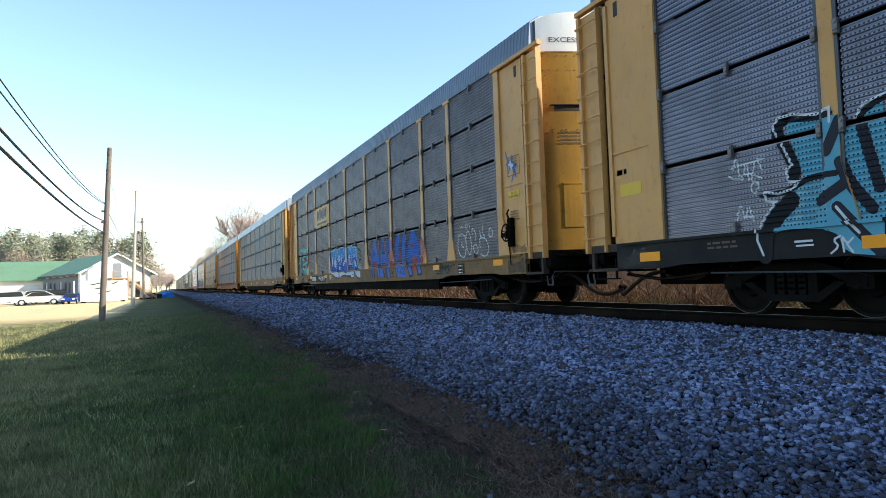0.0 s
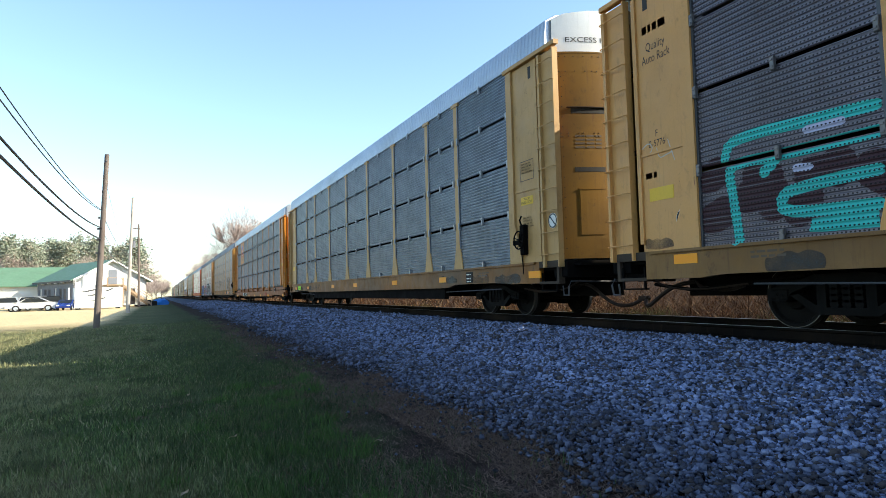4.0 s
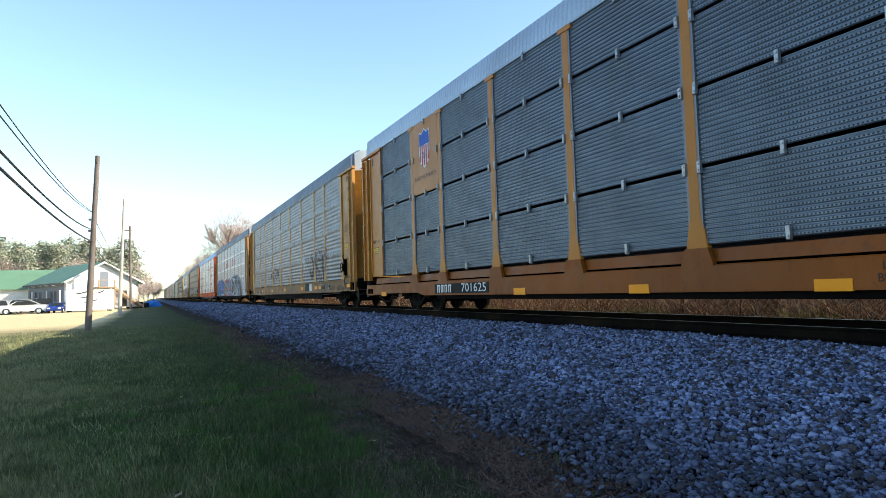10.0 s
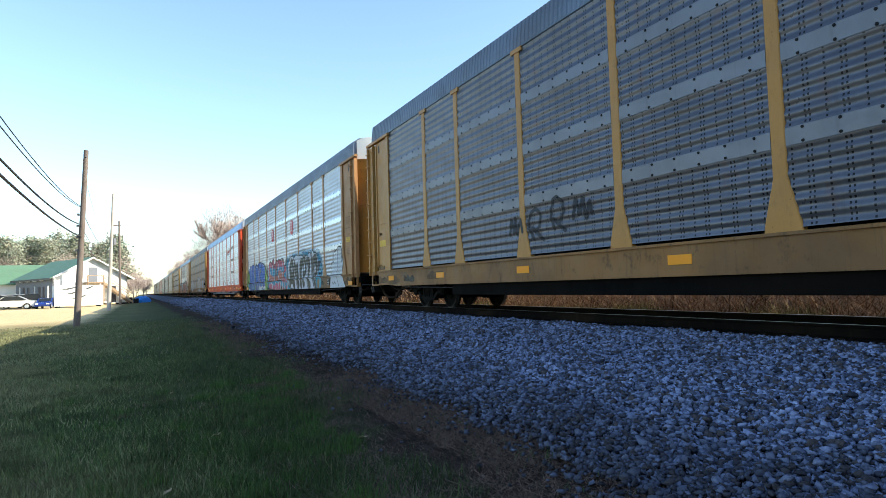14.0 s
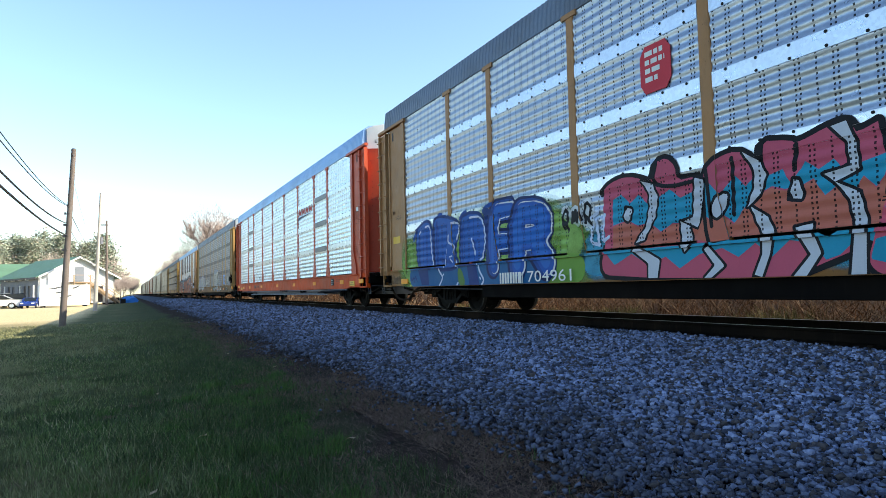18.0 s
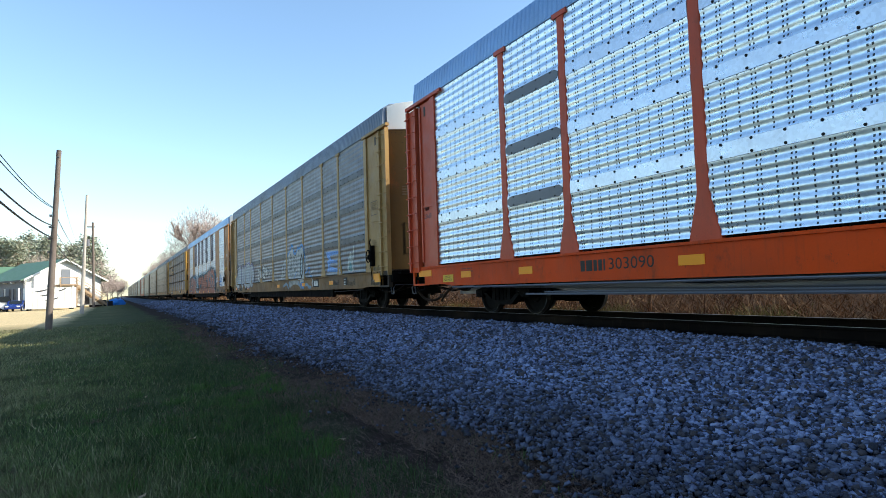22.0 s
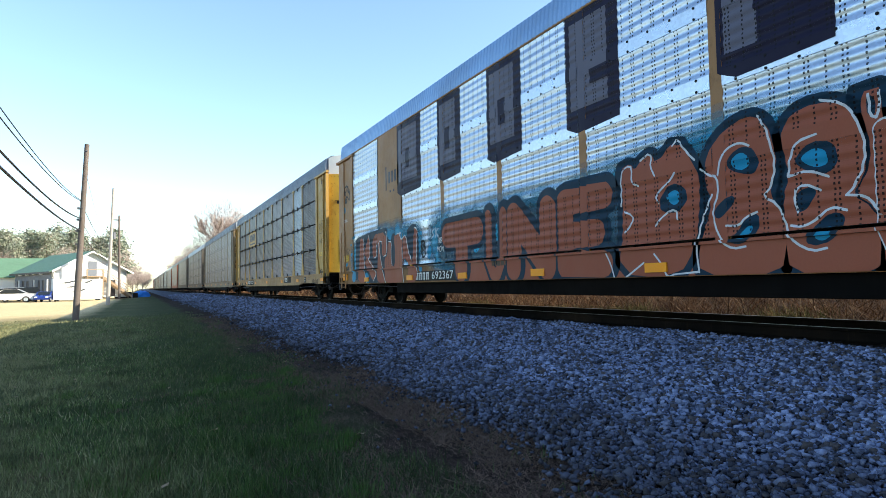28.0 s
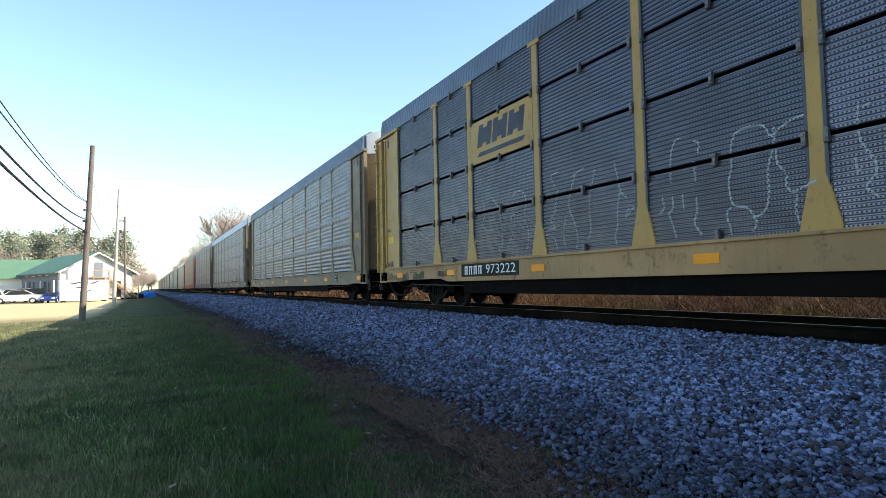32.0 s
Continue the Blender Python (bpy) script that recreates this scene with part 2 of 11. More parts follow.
ROOF_GALV = surface("galvanised_roof", (0.40, 0.45, 0.52), 0.4, 0.6, dirty=0.3, dirt=(0.16, 0.16, 0.16), streak=False, spangle=0.25)
ROOF_DARK = surface("weathered_roof", (0.145, 0.175, 0.225), 0.45, 0.5, dirty=0.35, streak=False)
ROOF_BLUE = surface("bluish_roof", (0.25, 0.38, 0.58), 0.38, 0.6, dirty=0.25, streak=False)
CLIP = surface("zinc_clip", (0.36, 0.37, 0.39), 0.4, 0.6, dirty=0.15)
DARK_CLIP = surface("dull_clip", (0.16, 0.15, 0.15), 0.5, 0.5, dirty=0.3)
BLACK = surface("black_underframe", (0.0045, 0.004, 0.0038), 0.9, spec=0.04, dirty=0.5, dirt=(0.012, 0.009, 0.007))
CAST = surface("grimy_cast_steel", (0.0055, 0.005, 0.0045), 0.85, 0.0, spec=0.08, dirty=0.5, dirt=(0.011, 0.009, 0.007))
TREAD = surface("polished_wheel_tread", (0.10, 0.098, 0.095), 0.45, 0.8, dirty=0.2)
SOOTY = surface("sooty_step_paint", (0.050, 0.036, 0.026), 0.7, dirty=0.6, dirt=(0.012, 0.010, 0.009), scuff=0.5, spec=0.15)
HOSE = surface("perished_rubber_hose", (0.022, 0.014, 0.010), 0.7, spec=0.2, dirty=0.5, dirt=(0.05, 0.028, 0.018))
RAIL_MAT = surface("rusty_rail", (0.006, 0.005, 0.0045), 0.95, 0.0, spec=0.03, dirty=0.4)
RAIL_TOP = surface("polished_rail_head", (0.16, 0.155, 0.15), 0.5, 0.7, dirty=0.3, streak=False)
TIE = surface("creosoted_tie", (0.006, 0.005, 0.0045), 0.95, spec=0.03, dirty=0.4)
REFLECT = surface("amber_reflector", (0.92, 0.33, 0.003), 0.45, spec=0.25, dirty=0.06, streak=False, vary=0.2)
LABEL_Y = surface("yellow_label", (0.72, 0.44, 0.03), 0.5, dirty=0.12)
INK_DARK = surface("black_stencil", (0.02, 0.018, 0.016), 0.6, dirty=0.1, bump=0)
INK_BROWN = surface("faded_stencil", (0.10, 0.07, 0.045), 0.6, dirty=0.1, bump=0)
INK_RED = surface("dark_red_stencil", (0.20, 0.030, 0.015), 0.6, dirty=0.1, bump=0)
INK_BLUE = surface("navy_stencil", (0.013, 0.017, 0.038), 0.5, dirty=0.15, bump=0)
INK_WHITE = surface("white_stencil", (0.75, 0.75, 0.73), 0.5, dirty=0.2, bump=0)
WOOD_POLE = surface("weathered_pole_wood", (0.20, 0.165, 0.145), 0.95, spec=0.1, dirty=0.6, dirt=(0.06, 0.04, 0.03), grain=0.6)
PALE_POLE = surface("bleached_pole_wood", (0.45, 0.41, 0.37), 0.9, dirty=0.3, grain=0.3)
CABLE = surface("black_cable", (0.025, 0.025, 0.03), 0.5, streak=False, bump=0)
WHITE_WALL = surface("white_siding", (0.74, 0.73, 0.70), 0.7, dirty=0.12)
# white siding in shade: the bluish shade is put into this grey
SHADE_GREY_WALL = surface("grey_siding", (0.17, 0.185, 0.215), 0.7, dirty=0.15)
GREEN_ROOF = surface("green_metal_roof", (0.125, 0.225, 0.14), 0.6, dirty=0.15, streak=False)
TRIM_WHITE = surface("white_trim", (0.8, 0.79, 0.76), 0.5, dirty=0.1)
DOOR_DARK = surface("dark_door", (0.06, 0.055, 0.06), 0.5)
DECK_WOOD = surface("tan_deck_wood", (0.38, 0.27, 0.17), 0.8, dirty=0.3)
TARP = surface("blue_tarp", (0.02, 0.16, 0.55), 0.4, dirty=0.1, streak=False)
CAR_WHITE = surface("white_car_paint", (0.75, 0.75, 0.76), 0.25, spec=0.5, dirty=0.08)
CAR_BLUE = surface("blue_car_paint", (0.02, 0.045, 0.22), 0.25, dirty=0.08)
CAR_DARK = surface("dark_car_paint", (0.035, 0.04, 0.055), 0.25, dirty=0.08)
RUBBER = surface("tyre_rubber", (0.02, 0.02, 0.02), 0.85)
CAR_GLASS = surface("tinted_car_glass", (0.02, 0.025, 0.03), 0.08, dirty=0.05, streak=False, bump=0)


def ground_material():
    m, nt, bs = nodes_of("lawn_dirt_and_gravel")
    k = Net(nt)
    geo = nt.nodes.new("ShaderNodeNewGeometry")
    pos = geo.outputs["Position"]
    x, y, z = k.xyz(pos)
    warp = k.math("ADD", k.math("MULTIPLY", k.math("SUBTRACT", k.noise(0.45, 5, src=pos), 0.5), 1.1), k.math("MULTIPLY", k.math("SUBTRACT", k.noise(3.0, 4, src=pos), 0.5), 0.6))
    xx = k.math("ADD", x, warp)
    g1 = k.noise(0.35, 5, src=pos)
    g2 = k.noise(7.0, 4, src=pos)
    g3 = k.noise(60.0, 3, src=pos)
    grass = k.mix(k.ramp(g2, 0.3, 0.7), (0.036, 0.058, 0.019), (0.075, 0.092, 0.036))
    grass = k.mix(k.ramp(g1, 0.45, 0.7, 0, 0.75), grass, (0.15, 0.125, 0.06))
    # dry lawn past the train's shadow edge; sunlight is part of its brightness
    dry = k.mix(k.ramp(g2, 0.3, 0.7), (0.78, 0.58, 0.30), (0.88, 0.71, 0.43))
    grass = k.mix(k.ramp(y, 9.0, 30.0, 0, 0.32), grass, (0.19, 0.185, 0.10))
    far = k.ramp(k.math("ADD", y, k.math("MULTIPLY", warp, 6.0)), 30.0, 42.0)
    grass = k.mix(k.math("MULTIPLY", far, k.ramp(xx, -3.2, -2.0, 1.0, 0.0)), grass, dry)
    grass = k.mix(k.ramp(g3, 0.35, 0.65, 0, 0.5), grass, (0.03, 0.03, 0.015))
    # darker green towards the stone edge
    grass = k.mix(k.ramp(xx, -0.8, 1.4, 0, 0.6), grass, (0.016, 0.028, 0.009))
    soil = k.mix(k.ramp(g2, 0.3, 0.7), (0.018, 0.011, 0.010), (0.060, 0.038, 0.033))
    soil = k.mix(k.ramp(g3, 0.4, 0.6, 0, 0.6), soil, (0.015, 0.012, 0.01))
    soil = k.mix(k.ramp(k.noise(2.1, 5, src=pos), 0.50, 0.66, 0, 0.7), soil, (0.010, 0.011, 0.007))
    vo = k.n("ShaderNodeTexVoronoi", Scale=17.0)
    k.link(pos, vo.inputs["Vector"])
    stone = k.mix(k.ramp(k.xyz(vo.outputs["Color"])[0], 0, 1), (0.15, 0.18, 0.25), (0.40, 0.47, 0.64))
    # dark cell rims stand for the shade between stones
    stone = k.mix(k.ramp(vo.outputs["Distance"], 0.02, 0.06, 0.0, 0.75), stone, (0.03, 0.036, 0.05))
    c = k.mix(k.ramp(k.math("ADD", xx, k.ramp(y, 4.0, 9.0, 0.35, 0.0)), 1.75, 2.15), grass, soil)
    # near black beneath the loose stones, the shade of their gaps
    under = k.mix(k.ramp(y, 34.0, 48.0), (0.022, 0.024, 0.032), stone)
    under = k.mix(k.ramp(y, 0.6, 1.4, 1.0, 0.0), under, stone)
    c = k.mix(k.ramp(k.math("ADD", xx, k.ramp(y, 6.0, 20.0, 0.0, -0.35)), 2.55, 2.75), c, under)
    # bed between the rails near black: oily stone plus the shade under the train
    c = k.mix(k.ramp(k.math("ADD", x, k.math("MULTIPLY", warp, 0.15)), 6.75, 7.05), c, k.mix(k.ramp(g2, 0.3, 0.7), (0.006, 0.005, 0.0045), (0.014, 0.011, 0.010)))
    c = k.mix(k.ramp(x, 10.2, 10.8), c, stone)
    c = k.mix(k.ramp(xx, 12.3, 13.0), c, k.mix(k.ramp(g2, 0.3, 0.7), (0.022, 0.013, 0.008), (0.06, 0.034, 0.018)))
    k.link(c, bs.inputs["Base Color"])
    bs.inputs["Roughness"].default_value = 0.95
    bs.inputs["Specular IOR Level"].default_value = 0.04
    h = k.mix(k.ramp(xx, 2.6, 2.9), g3, vo.outputs["Distance"])
    k.bump(h, 0.03, 0.6, bs)
    return m


def island_material(name, a, b, rough=0.9, spec=0.2, c=None, often=0.22, patch=None, foul=False):
    m, nt, bs = nodes_of(name)
    k = Net(nt)
    geo = nt.nodes.new("ShaderNodeNewGeometry")
    r = geo.outputs["Random Per Island"]
    col = k.mix(r, a, b)
    if c:
        col = k.mix(k.ramp(k.math("FRACT", k.math("MULTIPLY", r, 17.3)), 0.98 - often, 1.0 - often), col, c)
    if foul:
        # stone at the foot of the slope is mixed with soil
        at = geo.outputs["Position"]
        xx = k.math("ADD", k.xyz(at)[0], k.math("MULTIPLY", k.math("SUBTRACT", k.noise(0.8, 5, src=at), 0.5), 3.0))
        col = k.mix(k.ramp(xx, 2.3, 4.4, 0.72, 0.0), col, (0.022, 0.020, 0.026))
    if patch:
        pos = geo.outputs["Position"]
        # fewer dry patches towards the stone edge
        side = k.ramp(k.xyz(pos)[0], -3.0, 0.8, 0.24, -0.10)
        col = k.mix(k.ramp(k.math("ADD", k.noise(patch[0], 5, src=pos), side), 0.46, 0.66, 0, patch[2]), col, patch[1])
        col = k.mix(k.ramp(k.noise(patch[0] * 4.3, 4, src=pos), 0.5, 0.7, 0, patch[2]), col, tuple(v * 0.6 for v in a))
        # deeper green towards the stone edge
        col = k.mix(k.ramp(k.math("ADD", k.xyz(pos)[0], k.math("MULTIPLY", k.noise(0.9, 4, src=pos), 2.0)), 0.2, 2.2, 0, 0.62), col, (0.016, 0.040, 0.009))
        # drier away from the near lawn
        col = k.mix(k.ramp(k.xyz(pos)[1], 8.0, 28.0, 0, 0.30), col, (0.22, 0.215, 0.115))
    col = k.mix(k.ramp(k.noise(45.0, 4), 0.35, 0.7, 0, 0.35), col, tuple(v * 0.45 for v in a))
    k.link(col, bs.inputs["Base Color"])
    bs.inputs["Roughness"].default_value = rough
    bs.inputs["Specular IOR Level"].default_value = spec
    return m


GROUND = ground_material()
TUFT = island_material("bright_grass_tuft", (0.045, 0.10, 0.018), (0.09, 0.16, 0.035), 0.7, 0.2)
STONE = island_material("crushed_granite", (0.012, 0.014, 0.022), (0.33, 0.385, 0.60), 0.75, 0.25, (0.075, 0.066, 0.072), foul=True)
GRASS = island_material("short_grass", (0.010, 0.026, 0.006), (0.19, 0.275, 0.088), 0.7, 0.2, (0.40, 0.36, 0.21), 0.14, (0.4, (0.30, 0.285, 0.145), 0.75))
STRAW = island_material("dry_straw", (0.25, 0.172, 0.135), (0.020, 0.013, 0.011), 0.9, 0.1)
BRUSH = island_material("dry_brush", (0.115, 0.052, 0.022), (0.006, 0.004, 0.003), 0.95, 0.04, (0.30, 0.20, 0.115), 0.15)
BUSH = island_material("olive_bush_leaf", (0.05, 0.055, 0.014), (0.11, 0.095, 0.028), 0.8, 0.1)
LEAF = island_material("fallen_leaf", (0.45, 0.36, 0.25), (0.25, 0.15, 0.08), 0.8, 0.2)
BARK = surface("grey_bark", (0.16, 0.13, 0.105), 0.9, dirty=0.3)
TWIG = island_material("bare_twig", (0.40, 0.32, 0.285), (0.56, 0.46, 0.41), 0.95, 0.03)
# distant pines: haze is put into these pale needle colours
PINE = island_material("pine_needles", (0.23, 0.265, 0.20), (0.33, 0.36, 0.265), 0.95, 0.02, (0.40, 0.36, 0.29))

# ---- mesh helpers ----
class Mesh:
    """Collects vertices and faces of one part."""

    def __init__(self):
        self.v, self.f = [], []

    def add(self, verts, faces):
        o = len(self.v)
        self.v += verts
        self.f += [tuple(i + o for i in q) for q in faces]
        return self

    def box(self, x0, x1, y0, y1, z0, z1, ch=0.0):
        """A box, its upright and long edges cut by ch along y."""
        if ch <= 0:
            return self.add([(x0, y0, z0), (x1, y0, z0), (x1, y1, z0), (x0, y1, z0), (x0, y0, z1), (x1, y0, z1), (x1, y1, z1), (x0, y1, z1)],
                            [(3, 2, 1, 0), (4, 5, 6, 7), (0, 1, 5, 4), (1, 2, 6, 5), (2, 3, 7, 6), (3, 0, 4, 7)])
        prof = [(x0 + ch, z0), (x1 - ch, z0), (x1, z0 + ch), (x1, z1 - ch), (x1 - ch, z1), (x0 + ch, z1), (x0, z1 - ch), (x0, z0 + ch)]
        return self.loft([[(x, y, z) for x, z in prof] for y in (y0, y1)])

    def loft(self, rings, caps=True, closed=True):
        """Skin over rings of equal length; the ring order gives outward faces."""
        n = len(rings[0])
        o = len(self.v)
        for r in rings:
            self.v += [tuple(p) for p in r]
        for i in range(len(rings) - 1):
            for j in range(n if closed else n - 1):
                a, b = o + i * n + j, o + i * n + (j + 1) % n
                self.f.append((a, b, b + n, a + n))
        if caps and closed:
            self.f.append(tuple(o + j for j in reversed(range(n))))
            self.f.append(tuple(o + (len(rings) - 1) * n + j for j in range(n)))
        return self

    def tube(self, pts, r, n=8, caps=True):
        """A round bar along points; r one radius or one a point."""
        pts = [Vector(p) for p in pts]
        rings = []
        up = Vector((0, 0, 1))
        for i, p in enumerate(pts):
            d = (pts[min(i + 1, len(pts) - 1)] - pts[max(i - 1, 0)]).normalized()
            a = d.cross(up if abs(d.z) < 0.95 else Vector((1, 0, 0))).normalized()
            b = d.cross(a)
            rr = r[i] if isinstance(r, (list, tuple)) else r
            rings.append([p + rr * (math.cos(2 * math.pi * j / n) * a + math.sin(2 * math.pi * j / n) * b) for j in range(n)])
        return self.loft(rings, caps)

    def lathe(self, prof, centre, n=20):
        """Turned about the x axis through centre; prof of (x, radius)."""
        cx, cy, cz = centre
        rings = [[(cx + x, cy + r * math.cos(2 * math.pi * j / n), cz + r * math.sin(2 * math.pi * j / n)) for j in range(n)] for x, r in prof]
        return self.loft(rings)

    def data(self, name, material, smooth=False):
        me = bpy.data.meshes.new(name)
        me.from_pydata(self.v, [], self.f)
        bm = bmesh.new()
        bm.from_mesh(me)
        bmesh.ops.recalc_face_normals(bm, faces=bm.faces)
        bm.to_mesh(me)
        bm.free()
        me.materials.append(material)
        if smooth:
            me.shade_smooth()
            me.set_sharp_from_angle(angle=radians(38))
        return me


def part(name, mesh, material, parent=None, label="", smooth=False, at=None):
    """One mesh object, under a thing or a part. mesh: a Mesh, or mesh data to share."""
    me = mesh.data(name, material, smooth) if isinstance(mesh, Mesh) else mesh
    ob = new(name, me)
    if parent:
        ob.parent = parent
    if at:
        ob.location = at
    return tagged(ob, label) if label else ob


def arrays(name, verts, faces, material):
    """A big mesh from numpy arrays: verts (n, 3), faces (m, 3 or 4)."""
    me = bpy.data.meshes.new(name)
    k = faces.shape[1]
    me.vertices.add(len(verts))
    me.vertices.foreach_set("co", verts.astype(np.float32).ravel())
    me.loops.add(faces.size)
    me.loops.foreach_set("vertex_index", faces.astype(np.int32).ravel())
    me.polygons.add(len(faces))
    me.polygons.foreach_set("loop_start", np.arange(len(faces), dtype=np.int32) * k)
    me.update(calc_edges=True)
    me.validate()
    me.materials.append(material)
    return me


def lettering(name, text, size, material, parent, at, turn, label="", wide=1.0, squeeze=None):
    """Flat letters of the built-in font as a mesh part. turn: Euler degrees; wide: stretch, or squeeze to that width."""
    cu = bpy.data.curves.new(name, "FONT")
    cu.body, cu.size, cu.align_x, cu.align_y = text, size, "CENTER", "CENTER"
    cu.resolution_u = 3
    tmp = bpy.data.objects.new(name, cu)
    me = bpy.data.meshes.new_from_object(tmp)
    bpy.data.objects.remove(tmp)
    w = max((v.co.x for v in me.vertices), default=1) - min((v.co.x for v in me.vertices), default=0)
    k = squeeze / w if squeeze else wide
    for v in me.vertices:
        v.co.x *= k
    me.materials.clear()
    me.materials.append(material)
    ob = new(name, me)
    ob.parent = parent
    ob.matrix_basis = pose(*at, *turn)
    return tagged(ob, label, kind="stuff" if len(text) > 1 else "")


# ---- ground ----
PROFILE = [(-400, -0.6), (-40, -0.75), (-6, -0.75), (-3, -0.73), (0, -0.66), (1.6, -0.60), (2.7, -0.53), (4.3, -0.41), (4.95, -0.335), (5.45, -0.385), (5.95, -0.275), (7.0, -0.19),
           (9.9, -0.19), (11.2, -0.6), (13.0, -0.75), (17, -0.25), (24, 0.6), (32, 1.7), (60, 2.4), (400, 2.6)]


def height(x, y):
    """The lie of the land: track bed, stone slope in two steps, lawn, and the far bank."""
    z = float(np.interp(x, [p[0] for p in PROFILE], [p[1] for p in PROFILE]))
    if x < 2:
        z += 0.014 * (math.sin(0.9 * x + 0.7 * y) + math.sin(1.7 * x - 1.1 * y + 1.0))
        z += float(np.interp(y, [92, 108], [0, 0.35])) * float(np.interp(x, [-6, -3], [1, 0]))
    return z


def ground_sheet():
    xs = sorted({-2500, -900, -400, -200, -120, -80, -60, -45, -35, -28, -22, -18, *[-14 + 0.5 * i for i in range(50)], 11.2, 12, 13, 15, 17, 20, 24, 32, 45, 60, 100, 200, 500, 2500, 4.3, 4.95, 5.45, 5.95, 6.75, 7.0, 2.7, 9.9})
    ys = [-2500, -800, -200, -60, -25, -10, *[-5 + 0.5 * i for i in range(60)], *[26 + 2 * i for i in range(50)], 130, 145, 165, 200, 260, 340, 450, 600, 900, 1500, 3500]
    m = Mesh()
    m.v = [(x, y, height(x, y)) for y in ys for x in xs]
    n = len(xs)
    m.f = [(j * n + i, j * n + i + 1, (j + 1) * n + i + 1, (j + 1) * n + i) for j in range(len(ys) - 1) for i in range(n - 1)]
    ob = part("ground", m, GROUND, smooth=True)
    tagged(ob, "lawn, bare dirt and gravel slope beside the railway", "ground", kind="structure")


ground_sheet()


def along(s, off, z):
    x, y, a = on_track(s)
    c = math.radians(a)
    return (x + off * math.cos(c), y + off * math.sin(c), z)


def railway():
    root = tagged(new("railway_track"), "single track with worn rails on dark sleepers", "railway track", kind="structure")
    stations = [-80, 0, 60, 120, 200, 300, 400] + [420 + 20 * i for i in range(30)]
    foot = [(-0.07, -0.185), (0.07, -0.185), (0.07, -0.172), (0.012, -0.15), (0.012, -0.045), (0.036, -0.032), (0.036, -0.006), (0.028, -0.004), (-0.028, -0.004), (-0.036, -0.006), (-0.036, -0.032), (-0.012, -0.045), (-0.012, -0.15), (-0.07, -0.172)]
    for side in (-1, 1):
        m = Mesh().loft([[along(s, side * 0.753 + a, b) for a, b in foot] for s in stations])
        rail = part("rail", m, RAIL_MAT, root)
        top = Mesh().loft([[along(s, side * 0.753 + a, b) for a, b in ((-0.027, -0.004), (0.027, -0.004), (0.024, 0.0), (-0.024, 0.0))] for s in stations])
        part("running_surface", top, RAIL_TOP, rail, "polished steel rail head")
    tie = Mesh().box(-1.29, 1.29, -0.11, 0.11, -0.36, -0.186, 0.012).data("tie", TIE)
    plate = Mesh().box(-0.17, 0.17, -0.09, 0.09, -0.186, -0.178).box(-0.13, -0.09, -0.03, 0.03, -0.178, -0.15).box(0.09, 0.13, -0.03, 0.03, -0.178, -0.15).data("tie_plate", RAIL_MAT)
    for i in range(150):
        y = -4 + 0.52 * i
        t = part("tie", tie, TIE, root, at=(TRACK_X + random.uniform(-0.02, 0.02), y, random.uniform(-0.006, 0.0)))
        if i < 60:
            part("tie_plate", plate, RAIL_MAT, t, at=(-0.753, 0, 0))
            part("tie_plate", plate, RAIL_MAT, t, at=(0.753, 0, 0))


railway()

# ---- rail cars ----
LEN = 27.2               # body, end corner to end corner
MID = 13.6
POSTS = [MID + o for o in (-9.05, -7.1, -4.27, -1.42, 1.42, 4.27, 7.1, 9.05)]
PANEL_A, PANEL_B = MID - 11.75, MID + 11.75
SIDE = 1.47              # half width at the panels
FINE_ROWS = [(1.12, 15), (2.24, 15), (3.36, 14), (4.41, 14)]
RIB_ROWS = [(1.17, 2.14), (2.36, 3.17), (3.39, 4.20), (4.42, 5.36)]
RIB_BANDS = [(2.14, 2.36), (3.17, 3.39), (4.20, 4.42)]
EAVE = 5.42
cache = {}


def fine_x(z):
    """Depth of the perforated sheet at height z (towards the outside is positive)."""
    f = (z / 0.07) % 1.0
    return 0.016 * min(1.0, max(0.0, min((f - 0.0) / 0.2, (0.82 - f) / 0.2)))


def bays(ext=0.0):
    cuts = [PANEL_A - ext, *POSTS, PANEL_B + ext]
    out = []
    for i, (a, b) in enumerate(zip(cuts, cuts[1:])):
        out.append((a + (0.03 if i == 0 else 0.10), b - (0.03 if i == len(cuts) - 2 else 0.10)))
    return out


def fine_panel(w, n, mat):
    key = ("fine", round(w, 2), n, mat.name)
    if key not in cache:
        prof = []
        for i in range(n):
            z = 0.07 * i
            prof += [(0.0, z), (0.016, z + 0.014), (0.016, z + 0.043), (0.0, z + 0.0575)]
        prof += [(0.0, 0.07 * n), (0.012, 0.07 * n + 0.003), (0.012, 0.07 * n + 0.014)]
        cache[key] = Mesh().loft([[(-x, y, z) for x, z in prof] + [(0.02, y, 0.07 * n + 0.014), (0.02, y, 0)] for y in (0, w)]).data("side_panel", mat)
    return cache[key]


def rib_panel(w, h, mat):
    key = ("rib", round(w, 2), round(h, 2), mat.name)
    if key not in cache:
        k = round(h / 0.165)
        step = h / (k * 8)
        prof = [(0.031 + 0.008 * math.cos(2 * math.pi * i / 8), i * step) for i in range(k * 8 + 1)]
        cache[key] = Mesh().loft([[(-x, y, z) for x, z in prof] + [(0.02, y, h), (0.02, y, 0)] for y in (0, w)]).data("side_panel", mat, True)
    return cache[key]


